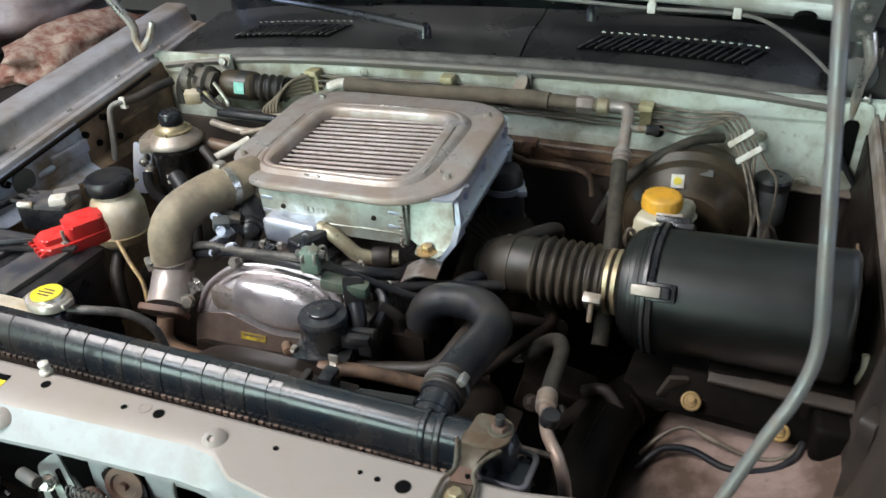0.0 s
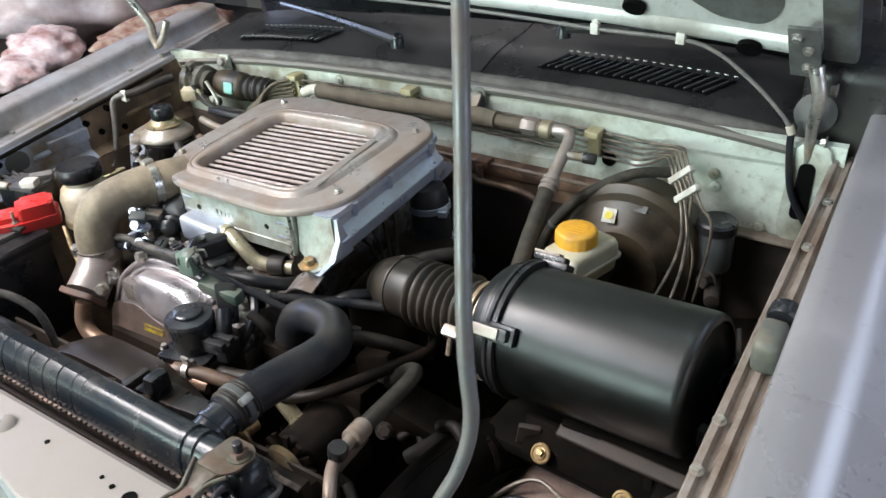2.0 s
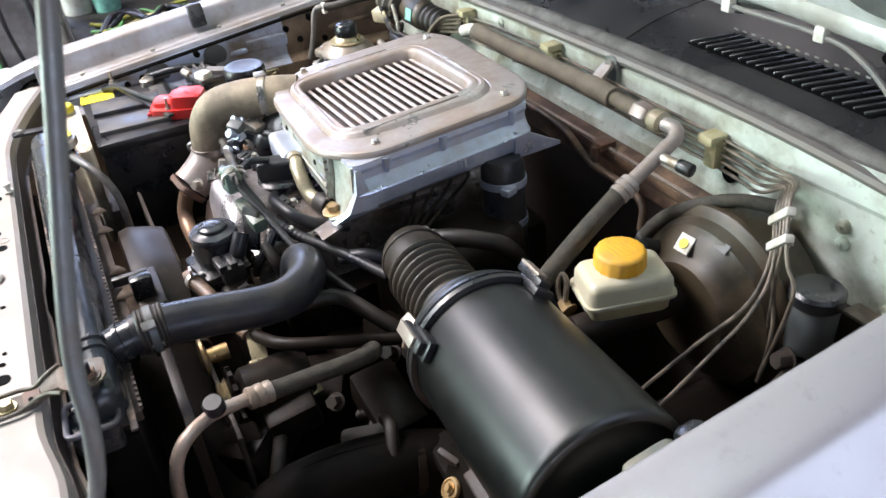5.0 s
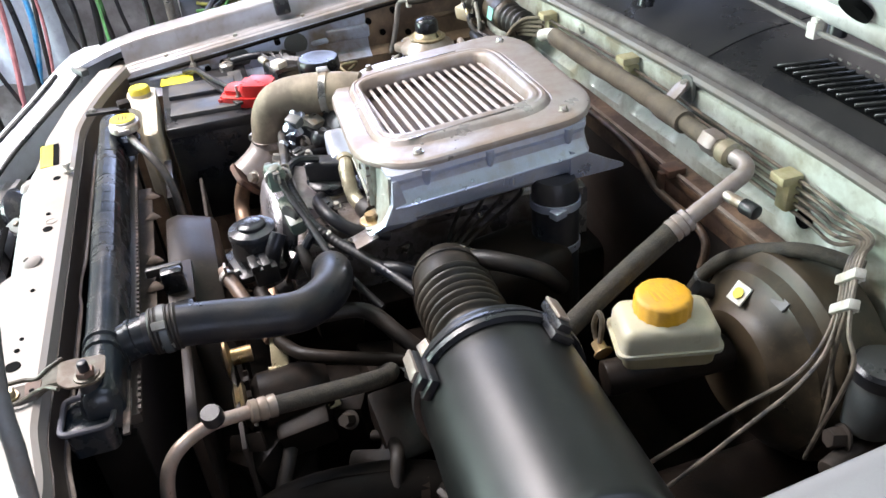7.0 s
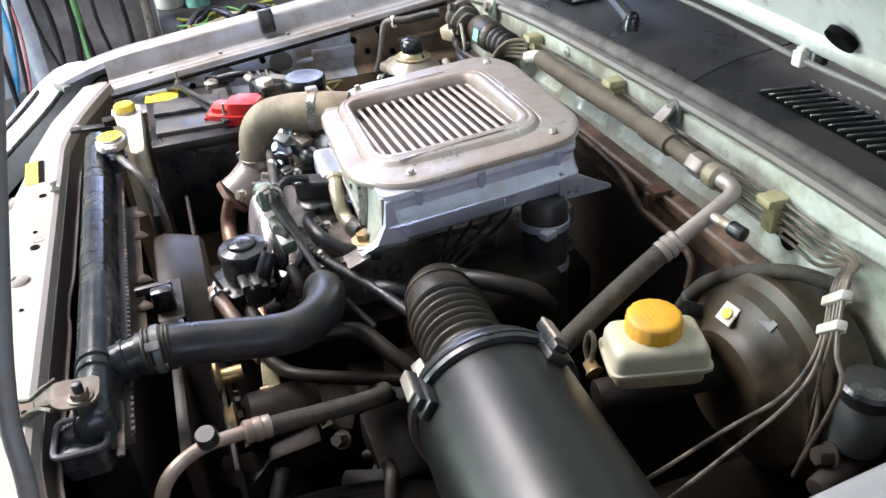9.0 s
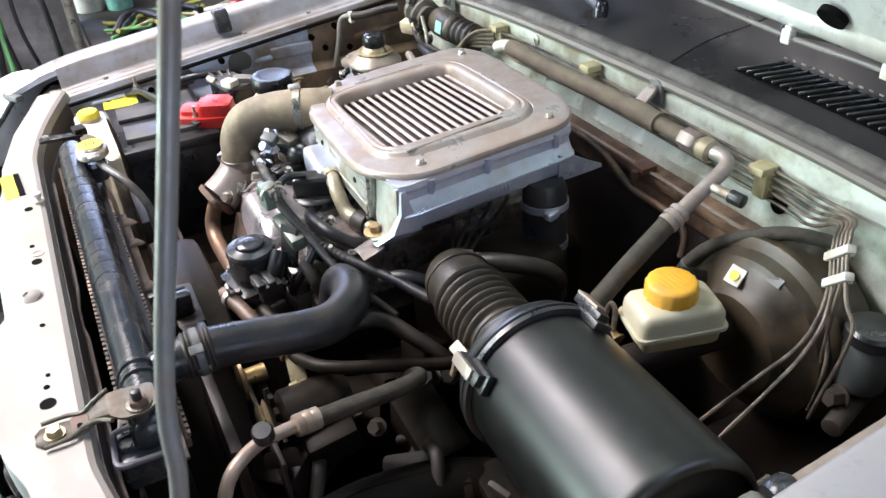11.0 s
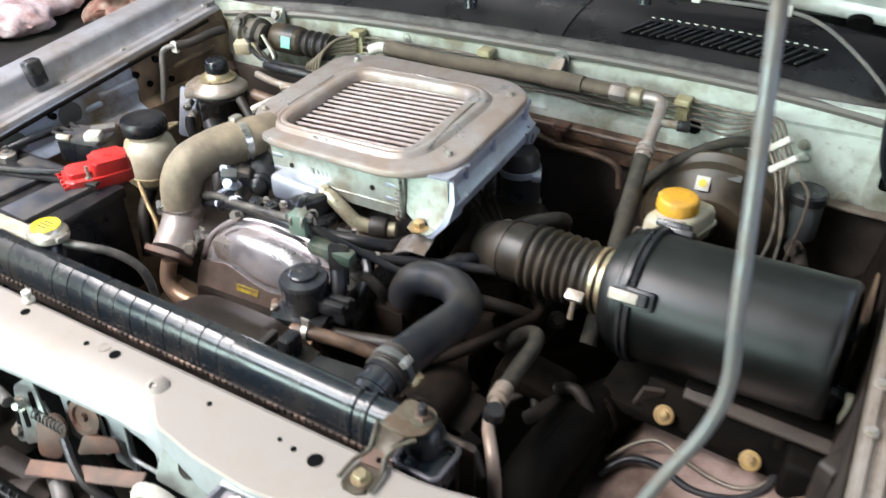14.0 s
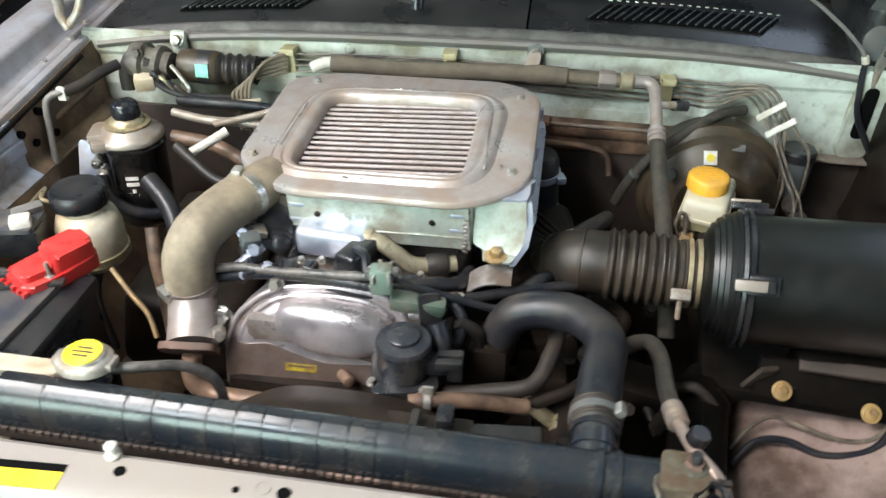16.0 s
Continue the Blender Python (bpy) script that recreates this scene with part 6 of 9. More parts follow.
part("label", box(B(), on_cover(-0.015, -0.049, 0.0195), (0.044, 0.011, 0.0012), 0, (74, 0, 2)), M_YLABEL, fc, "yellow warning label")
part("label_print", box(B(), on_cover(-0.014, -0.047, 0.0203), (0.036, 0.0025, 0.0006), 0, (74, 0, 2)), M_RUST, fc)
for u, v, h, r in ((-0.130, 0.010, 0.004, 0.012), (-0.050, 0.068, 0.008, 0.0085), (0.112, 0.054, 0.008, 0.007)):
    part("bolt", hexnut(B(), on_cover(u, v, h), (-0.1, -1, 0.3), r, 0.012), M_STEEL, fc)
part("sender", cyl(B(), on_cover(0.042, -0.052, 0.018), on_cover(0.058, -0.052, 0.040), 0.008, 14, 0.002), M_COPPER, fc, "small copper-coloured sender")
# the cover's rear joint and injector row
for k in range(5):
    part("cover_rib", box(B(), (-0.66 + 0.035 * k, 0.815, 0.972), (0.010, 0.05, 0.016), 0.004, (-14, 0, 0)), M_ENGALU, eng)
# oil filler
of = thing("oil_filler", (-0.58, 0.847, 0.95), "black oil filler cap on a cast neck", "oil cap")
part("neck", lathe(B(), (-0.580, 0.846, 0.945), (0, 0, 1), [(0, 0.05), (0.015, 0.042), (0.035, 0.032), (0.045, 0.032)], 24), M_ENGALU, of)
part("cap", lathe(B(), (-0.580, 0.846, 0.988), (0, 0, 1), [(0, 0.034), (0.004, 0.038), (0.014, 0.038), (0.018, 0.033)], 28), M_BLACKP, of)
part("grip", box(B(), (-0.581, 0.846, 1.020), (0.068, 0.034, 0.034), 0.007, (0, 0, 68), 3), M_BLACKP, of, "black T-shaped grip")
part("rim", lathe(B(), (-0.580, 0.846, 0.985), (0, 0, 1), [(0, 0.036), (0.001, 0.041), (0.004, 0.041), (0.005, 0.036)], 28), M_STEEL, of)
rows = [[(-0.580 + dx * g + sx_, 0.846 + dy * g + sy_, z) for dx, dy in ((-0.036, -0.036), (0.036, -0.036), (0.036, 0.036), (-0.036, 0.036))] for z, g, sx_, sy_ in ((0.930, 1.9, 0.03, -0.02), (0.948, 1.6, 0.022, -0.014), (0.966, 1.15, 0.008, -0.004), (0.984, 1.0, 0, 0))]
part("tapered_neck", loft(B(), rows, close=True, cap=True), M_ALU, of, "square tapered cast neck caked in tan dust")
# exhaust recirculation pipe and its cooler
eg = thing("recirculation_pipe", (-0.58, 0.885, 1.0), "brass-coloured bent metal pipe from a silver box", "pipe")
part("box", box(B(), (-0.624, 0.878, 1.020), (0.104, 0.045, 0.045), 0.012, (0, 0, -4), 4), M_CAST, eg, "bright alloy box")
part("pipe", tube(B(), [(-0.585, 0.874, 1.030), (-0.558, 0.870, 1.028), (-0.532, 0.868, 1.012), (-0.512, 0.870, 0.996), (-0.485, 0.878, 0.990), (-0.45, 0.89, 0.990)], 0.0118, 16), M_EGR, eg, "brass-coloured metal pipe")
part("boot", cyl(B(), (-0.490, 0.877, 0.991), (-0.462, 0.886, 0.992), 0.0165, 18, 0.003), M_RUBBER, eg, "black rubber boot")
part("collar", lathe(B(), (-0.578, 0.873, 1.030), (1, -0.1, 0), [(0, 0.014), (0.006, 0.0148), (0.012, 0.013)], 20), M_EGR, eg)
# solenoid and connectors
sv = thing("vacuum_solenoid", (-0.70, 0.83, 1.0), "black vacuum solenoid with wiring", "solenoid")
part("body", lathe(B(), (-0.705, 0.872, 1.012), (0.3, -0.6, 0.2), [(0, 0.018), (0.014, 0.019), (0.016, 0.014), (0.030, 0.014), (0.034, 0.008)], 20), M_BLACKP, sv)
for x, y, z, r in ((-0.722, 0.820, 1.030, 0.010), (-0.742, 0.836, 1.044, 0.008), (-0.700, 0.806, 1.012, 0.009), (-0.735, 0.806, 0.996, 0.008)):
    part("fitting", lathe(B(), (x, y, z), (0.3, -0.7, 0.5), [(0, r), (0.006, r), (0.007, r * 0.6), (0.016, r * 0.6), (0.017, r * 0.8), (0.022, r * 0.8)], 10), M_CAST, sv, "bright alloy fitting")
part("fitting_arm", box(B(), (-0.728, 0.815, 1.020), (0.050, 0.010, 0.012), 0.003, (10, -30, 35)), M_CAST, sv)
part("small_hose", tube(B(), [(-0.735, 0.800, 0.990), (-0.722, 0.790, 1.010), (-0.700, 0.796, 1.020), (-0.690, 0.82, 1.00)], 0.006, 10), M_RUBBER, sv)
part("funnel", plate(B(), rounded([(-0.03, -0.015), (0.03, -0.022), (0.02, 0.03), (-0.016, 0.024)], 0.008), 0, 0.006, pose(-0.715, 0.885, 1.035, 50, 10, 20), 0.002), M_BLACKP, sv)
part("coil_ring", lathe(B(), (-0.720, 0.836, 1.004), (0.75, -0.55, 0.35), [(0, 0.015), (0, 0.026), (0.004, 0.029), (0.014, 0.029), (0.018, 0.026), (0.018, 0.015), (0, 0.015)], 28, caps=False), M_RUBBER, sv, "black ring clamp")
part("bracket", box(B(), (-0.735, 0.85, 1.02), (0.03, 0.03, 0.05), 0.006, (0, 20, 30)), M_STEEL, sv)
part("connector", box(B(), (-0.725, 0.82, 1.045), (0.026, 0.020, 0.018), 0.004, (20, 10, 40)), M_GREYP, sv)
hr = thing("wiring_harness", (-0.62, 0.80, 1.0), "black wiring harness with a pale green connector", "wiring")
part("loom", tube(B(), [(-0.775, 0.80, 0.990), (-0.70, 0.792, 1.012), (-0.62, 0.785, 1.020), (-0.555, 0.778, 1.022), (-0.50, 0.785, 1.012), (-0.455, 0.795, 1.00), (-0.42, 0.82, 0.985), (-0.36, 0.86, 0.975), (-0.28, 0.90, 0.965)], 0.0080, 10, 22, radius=lambda s: 1 + 0.07 * math.cos(s * 420)), M_RUBBER, hr)
part("connector", box(B(), (-0.529, 0.760, 1.050), (0.028, 0.024, 0.036), 0.004, (0, 0, 8)), M_PALEGREEN, hr, "pale green plug")
bm = lathe(B(), (-0.526, 0.764, 1.050), (0.1, -0.25, 1), [(0, 0.013), (0.010, 0.013), (0.014, 0.010), (0.02, 0.009), (0.022, 0.005)], 18)
part("sensor", bm, M_GREEN, hr, "dull green sensor body")
bm = B()
for k in range(6):
    a = k * math.pi / 3
    tube(bm, [(-0.526 + 0.010 * math.cos(a), 0.764 + 0.010 * math.sin(a), 1.066), (-0.526 + 0.019 * math.cos(a), 0.764 + 0.019 * math.sin(a), 1.063), (-0.526 + 0.021 * math.cos(a), 0.764 + 0.021 * math.sin(a), 1.052)], 0.0022, 6, 3)
part("spider_clip", bm, M_STEEL, hr, "steel spider clip")
part("cross_bar", box(B(), (-0.528, 0.758, 1.062), (0.044, 0.010, 0.010), 0.002, (0, 0, 12)), M_GREYP, hr)
part("braided_loom", tube(B(), [(-0.520, 0.766, 1.052), (-0.500, 0.770, 1.038), (-0.468, 0.781, 1.020), (-0.435, 0.792, 1.004), (-0.39, 0.805, 0.985), (-0.34, 0.825, 0.968), (-0.29, 0.85, 0.95)], 0.0056, 10, 20, radius=lambda s: 1 + 0.06 * math.cos(s * 300)), M_RUBBER, hr, "braided dusty loom")
part("tan_loom", tube(B(), [(-0.790, 0.800, 1.000), (-0.74, 0.795, 1.016), (-0.69, 0.790, 1.020), (-0.62, 0.784, 1.028), (-0.54, 0.775, 1.040)], 0.0065, 10, 20, radius=lambda s: 1 + 0.06 * math.cos(s * 260)), M_LOOM, hr, "dusty convoluted loom")
part("support_arm", plate(B(), rounded([(-0.012, -0.05), (0.014, -0.05), (0.018, 0.04), (-0.014, 0.045)], 0.009), 0, 0.005, pose(-0.468, 0.762, 0.985, 78, 0, 30), 0.001), M_BLACKP, hr, "slate-coloured bracket arm")
part("arm_bolt", hexnut(B(), (-0.488, 0.742, 0.965), (-0.3, -1, 0.2), 0.007, 0.007), M_STEEL, hr)
part("connector", box(B(), (-0.484, 0.770, 1.008), (0.074, 0.024, 0.024), 0.008, (10, 8, 6)), M_GREEN, hr, "dull green plug")
part("branch", tube(B(), [(-0.45, 0.80, 1.0), (-0.425, 0.775, 0.985), (-0.43, 0.755, 0.955), (-0.445, 0.75, 0.93)], 0.007, 8), M_RUBBER, hr)
part("branch", tube(B(), [(-0.552, 0.776, 1.045), (-0.56, 0.80, 1.055), (-0.58, 0.83, 1.04)], 0.006, 8), M_RUBBER, hr)
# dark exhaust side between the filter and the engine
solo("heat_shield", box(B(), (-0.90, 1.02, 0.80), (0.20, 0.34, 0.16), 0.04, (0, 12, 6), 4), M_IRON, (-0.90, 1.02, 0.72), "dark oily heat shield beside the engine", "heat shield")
for pts, r, m, lab in (
        ([(-0.915, 0.90, 0.99), (-0.905, 0.875, 0.95), (-0.895, 0.86, 0.90), (-0.890, 0.85, 0.82)], 0.011, M_PRIMER, "brown vertical pipe below the elbow hose"),
        ([(-0.99, 1.04, 0.985), (-0.945, 1.01, 0.955), (-0.915, 0.97, 0.91), (-0.90, 0.93, 0.83)], 0.016, M_RUBBER, "black hose dropping behind the reservoir"),
        ([(-0.93, 0.80, 0.985), (-0.90, 0.785, 0.955), (-0.875, 0.775, 0.93), (-0.86, 0.76, 0.90)], 0.004, M_BRASS, "thin tan wire beside the inlet neck"),
        ([(-0.96, 1.10, 1.02), (-0.92, 1.08, 1.0), (-0.88, 1.06, 0.985), (-0.83, 1.05, 0.98)], 0.009, M_RUBDUST, "dusty hose from the fuel filter")):
    solo("side_hose", tube(B(), pts, r, 12), m, pts[0], lab, "hose")
# hoses and plugs crowded over the valve cover
for pts, r, m, lab in (
        ([(-0.700, 0.865, 0.995), (-0.690, 0.830, 1.000), (-0.660, 0.808, 0.995), (-0.640, 0.800, 0.975), (-0.655, 0.790, 0.955)], 0.011, M_RUBBER, "short black breather hose beside the oil filler"),
        ([(-0.560, 0.830, 0.985), (-0.520, 0.815, 0.998), (-0.470, 0.822, 1.000), (-0.440, 0.850, 0.985), (-0.430, 0.90, 0.97)], 0.010, M_RUBBER, "black vacuum hose crossing the valve cover"),
        ([(-0.660, 0.800, 1.010), (-0.610, 0.788, 1.004), (-0.560, 0.790, 0.996), (-0.520, 0.800, 0.985)], 0.0055, M_RUBBER, "thin black vacuum hose along the front cover"),
        ([(-0.455, 0.745, 1.000), (-0.445, 0.730, 0.975), (-0.455, 0.725, 0.945), (-0.47, 0.735, 0.925)], 0.012, M_RUBBER, "black loom dropping behind the valve canister"),
        ([(-0.430, 0.770, 0.985), (-0.405, 0.775, 0.965), (-0.40, 0.785, 0.93), (-0.405, 0.80, 0.89)], 0.009, M_RUBDUST, "dusty hose dropping to the thermostat housing"),
        ([(-0.36, 0.86, 0.965), (-0.33, 0.89, 0.975), (-0.30, 0.93, 0.955), (-0.27, 0.95, 0.92)], 0.010, M_RUBBER, "black hose below the intercooler")):
    solo("vacuum_hose", tube(B(), pts, r, 12), m, pts[0], lab, "hose")
for x, y, z, s, rz_, m in ((-0.670, 0.815, 1.008, (0.022, 0.026, 0.020), 25, M_BLACKP), (-0.645, 0.825, 1.002, (0.018, 0.020, 0.024), -15, M_SLATE), (-0.505, 0.826, 0.995, (0.030, 0.020, 0.020), 10, M_BLACKP), (-0.445, 0.800, 0.985, (0.026, 0.022, 0.022), 40, M_BLACKP)):
    pg = thing("sensor_plug", (x, y, z - s[2] / 2), "small black sensor plug above the valve cover", "plug", "engine sensor plugs")
    part("shell", box(B(), (x, y, z), s, 0.004, (8, 5, rz_), 3), m, pg)
    part("clip", box(B(), (x, y - s[1] * 0.2, z + s[2] * 0.5), (s[0] * 0.5, s[1] * 0.6, 0.005), 0.0015, (8, 5, rz_)), M_SLATE, pg)
    part("pin", hexnut(B(), (x + 0.012, y + 0.012, z + s[2] * 0.3), (0.2, 0, 1), 0.005, 0.006), M_STEEL, pg)
# vacuum pump canister
vp = thing("control_valve", (-0.491, 0.708, 0.94), "black plastic valve canister with a domed cap", "valve")
part("body", lathe(B(), (-0.491, 0.710, 0.945), (0, 0, 1), [(0, 0.032), (0.012, 0.035), (0.040, 0.0345), (0.045, 0.036), (0.049, 0.036), (0.053, 0.034), (0.055, 0.024), (0.056, 0.021), (0.0605, 0.0205), (0.0625, 0.018), (0.063, 0.006)], 36), M_SLATE, vp)
part("base_flange", plate(B(), rounded([(-0.042, -0.042), (0.042, -0.042), (0.042, 0.042), (-0.042, 0.042)], 0.010), 0, 0.010, pose(-0.491, 0.710, 0.936, 0, 0, 12), 0.002), M_BLACKP, vp)
for dx, dy in ((-0.036, -0.030), (0.030, -0.036), (0.036, 0.030)):
    part("screw", hexnut(B(), (-0.491 + dx, 0.710 + dy, 0.946), (0, 0, 1), 0.005, 0.006), M_STEEL, vp)
for k in range(2):
    part("plug_prong", box(B(), (-0.432, 0.700 + 0.016 * k, 0.972), (0.034, 0.012, 0.014), 0.003, (0, 0, 6)), M_BLACKP, vp)
part("skirt", lathe(B(), (-0.491, 0.710, 0.91), (0, 0, 1), [(0, 0.036), (0.02, 0.040), (0.036, 0.030)], 24), M_ENGALU, vp)
bm = box(B(), (-0.448, 0.712, 0.963), (0.045, 0.028, 0.022), 0.004, (0, 0, 6))
box(bm, (-0.425, 0.715, 0.958), (0.02, 0.034, 0.028), 0.004, (0, 0, 6))
part("plug", bm, M_BLACKP, vp)
# coolant pipes and clamps in front of the engine
for i, (pts, r, m) in enumerate((([(-0.475, 0.655, 0.945), (-0.44, 0.665, 0.945), (-0.39, 0.68, 0.935), (-0.33, 0.70, 0.915)], 0.0105, M_PRIMER), ([(-0.44, 0.70, 0.92), (-0.38, 0.71, 0.925), (-0.325, 0.722, 0.935), (-0.304, 0.768, 0.953), (-0.290, 0.826, 0.953), (-0.241, 0.861, 0.935), (-0.20, 0.90, 0.90)], 0.011, M_RUBDUST),
                                ([(-0.36, 0.70, 0.905), (-0.31, 0.715, 0.916), (-0.262, 0.745, 0.926), (-0.22, 0.84, 0.92), (-0.20, 0.90, 0.915), (-0.24, 0.96, 0.90)], 0.009, M_IRON))):
    solo("coolant_pipe", tube(B(), pts, r, 12), m, pts[0], "dusty narrow coolant pipe below the hoses", "pipe")
hc = thing("spring_clamp", (-0.452, 0.668, 0.95), "pale steel spring hose clamp", "clamp")
part("band", lathe(B(), (-0.458, 0.660, 0.946), (1, 0.25, 0), [(0, 0.0112), (0.0005, 0.0130), (0.009, 0.0130), (0.0095, 0.0112)], 20, caps=False), M_STEEL, hc)
part("ears", box(B(), (-0.452, 0.66, 0.964), (0.014, 0.004, 0.014), 0.001), M_STEEL, hc)
# thermostat housing, alternator, pulleys
th = thing("thermostat_housing", (-0.38, 0.80, 0.9), "cast alloy thermostat housing", "housing")
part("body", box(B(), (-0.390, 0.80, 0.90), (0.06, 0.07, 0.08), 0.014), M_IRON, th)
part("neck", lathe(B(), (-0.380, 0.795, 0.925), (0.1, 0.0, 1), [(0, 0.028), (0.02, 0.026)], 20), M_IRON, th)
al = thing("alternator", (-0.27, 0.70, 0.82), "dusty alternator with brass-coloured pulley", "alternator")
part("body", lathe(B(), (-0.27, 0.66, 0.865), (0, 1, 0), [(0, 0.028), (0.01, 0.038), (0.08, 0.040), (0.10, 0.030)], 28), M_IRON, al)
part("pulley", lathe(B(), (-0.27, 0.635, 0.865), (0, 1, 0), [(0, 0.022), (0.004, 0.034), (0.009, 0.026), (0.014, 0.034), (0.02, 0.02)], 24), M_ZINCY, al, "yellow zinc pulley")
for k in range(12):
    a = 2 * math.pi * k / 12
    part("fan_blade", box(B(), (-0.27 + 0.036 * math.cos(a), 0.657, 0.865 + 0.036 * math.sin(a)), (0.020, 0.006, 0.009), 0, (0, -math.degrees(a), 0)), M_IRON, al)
bm = box(B(), (-0.303, 0.704, 0.897), (0.080, 0.023, 0.008), 0.003, (0, 34, -8))
box(bm, (-0.292, 0.700, 0.893), (0.008, 0.026, 0.012), 0.003, (0, 34, -8))
tb = thing("adjuster_plate", (-0.254, 0.748, 0.852), "small tan plated adjuster plate below the hoses", "bracket")
part("plate", box(B(), (-0.254, 0.748, 0.855), (0.034, 0.036, 0.006), 0.002, (0, 30, 10)), M_ZINCY, tb)
part("rib", box(B(), (-0.250, 0.748, 0.862), (0.030, 0.006, 0.010), 0.002, (0, 30, 10)), M_ZINCY, tb)
part("bolt", hexnut(B(), (-0.262, 0.726, 0.880), (0.7, 0, 0.7), 0.007, 0.010), M_STEEL, tb)
part("spacer", cyl(B(), (-0.268, 0.726, 0.862), (-0.262, 0.726, 0.880), 0.006, 12, 0.001), M_IRON, tb)
solo("belt_tensioner_bracket", bm, M_ZINCY, (-0.305, 0.705, 0.9), "yellow zinc tensioner bracket above the alternator", "bracket")
bm = lathe(B(), (-0.345, 0.63, 0.89), (0, 1, 0), [(0, 0.012), (0.004, 0.03), (0.008, 0.031), (0.012, 0.012), (0.04, 0.012)], 24)
solo("idler_pulley", bm, M_BRASS, (-0.345, 0.63, 0.86), "small brass-coloured idler pulley", "pulley")
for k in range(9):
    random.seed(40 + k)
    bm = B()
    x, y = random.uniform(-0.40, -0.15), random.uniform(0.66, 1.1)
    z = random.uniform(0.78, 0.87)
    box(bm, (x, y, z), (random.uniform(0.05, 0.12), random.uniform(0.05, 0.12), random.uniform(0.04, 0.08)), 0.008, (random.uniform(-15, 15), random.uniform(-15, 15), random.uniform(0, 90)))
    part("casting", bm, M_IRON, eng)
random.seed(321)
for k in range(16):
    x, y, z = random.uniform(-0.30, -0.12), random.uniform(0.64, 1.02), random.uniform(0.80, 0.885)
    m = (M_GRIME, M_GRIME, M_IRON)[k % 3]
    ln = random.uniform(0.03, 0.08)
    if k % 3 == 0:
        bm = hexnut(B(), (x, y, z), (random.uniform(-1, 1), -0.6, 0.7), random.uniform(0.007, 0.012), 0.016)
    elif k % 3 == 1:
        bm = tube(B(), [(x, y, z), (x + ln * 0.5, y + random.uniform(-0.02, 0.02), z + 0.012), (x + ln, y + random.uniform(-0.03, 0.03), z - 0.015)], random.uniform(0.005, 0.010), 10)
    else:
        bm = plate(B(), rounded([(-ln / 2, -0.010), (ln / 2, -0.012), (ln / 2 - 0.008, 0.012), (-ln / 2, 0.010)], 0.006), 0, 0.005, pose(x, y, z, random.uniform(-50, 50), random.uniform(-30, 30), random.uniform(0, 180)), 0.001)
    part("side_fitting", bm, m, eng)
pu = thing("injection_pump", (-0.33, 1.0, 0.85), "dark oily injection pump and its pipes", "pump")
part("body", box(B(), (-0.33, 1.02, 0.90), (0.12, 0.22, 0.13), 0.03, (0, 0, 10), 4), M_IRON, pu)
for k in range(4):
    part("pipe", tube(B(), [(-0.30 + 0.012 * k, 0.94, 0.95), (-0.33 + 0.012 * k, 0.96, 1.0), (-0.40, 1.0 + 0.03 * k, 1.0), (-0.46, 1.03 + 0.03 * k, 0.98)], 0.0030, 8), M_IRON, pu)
th2 = thing("throttle_hose", (-0.29, 0.98, 0.95), "small dusty rubber hose with a steel clamp", "hose")
part("hose", tube(B(), [(-0.30, 0.965, 0.985), (-0.275, 0.985, 1.0), (-0.245, 1.02, 1.0), (-0.235, 1.06, 0.98), (-0.25, 1.09, 0.94)], 0.013, 12), M_RUBDUST, th2)
part("clamp", lathe(B(), (-0.292, 0.975, 0.990), (0.6, 0.6, 0.3), [(0, 0.0132), (0.0005, 0.0152), (0.009, 0.0152), (0.0095, 0.0132)], 20, caps=False), M_STEEL, th2)
part("clamp_ear", box(B(), (-0.292, 0.965, 1.008), (0.012, 0.006, 0.016), 0.001, (0, 0, 45)), M_STEEL, th2)

# ---- air cleaner ----
AX = Vector((1, -0.074, 0.074)).normalized()


def can_pt(x, dy=0.0, dz=0.0):
    return Vector((x, 0.914 - 0.074 * (x - 0.1) + dy, 1.001 + 0.074 * (x - 0.1) + dz))


ac = thing("air_cleaner", (0.07, 0.91, 0.86), "satin black cylindrical air cleaner can", "air cleaner")
part("can", lathe(B(), can_pt(-0.055), AX, [(0, 0.0905), (0.02, 0.0905), (0.246, 0.0916), (0.253, 0.0912), (0.2575, 0.0890), (0.2600, 0.0850), (0.2600, 0.0820), (0.2560, 0.0795), (0.2545, 0.0660), (0.2565, 0.0620), (0.2565, 0.02)], 56), M_CAN, ac)
part("lid", lathe(B(), can_pt(-0.105), AX, [(0, 0.050), (0.004, 0.056), (0.006, 0.066), (0.010, 0.070), (0.011, 0.076), (0.017, 0.078), (0.018, 0.083), (0.024, 0.0845), (0.025, 0.088), (0.031, 0.089), (0.032, 0.091), (0.038, 0.091), (0.040, 0.0935), (0.045, 0.0935), (0.046, 0.091)], 56), M_CAN, ac, "ribbed black end lid")
bm = lathe(B(), can_pt(-0.060), AX, [(0, 0.091), (0.001, 0.0975), (0.006, 0.0985), (0.008, 0.0945), (0.010, 0.0985), (0.016, 0.0975), (0.017, 0.091)], 56, caps=False)
part("rim", bm, M_BLACKP, ac, "raised black joint rim")
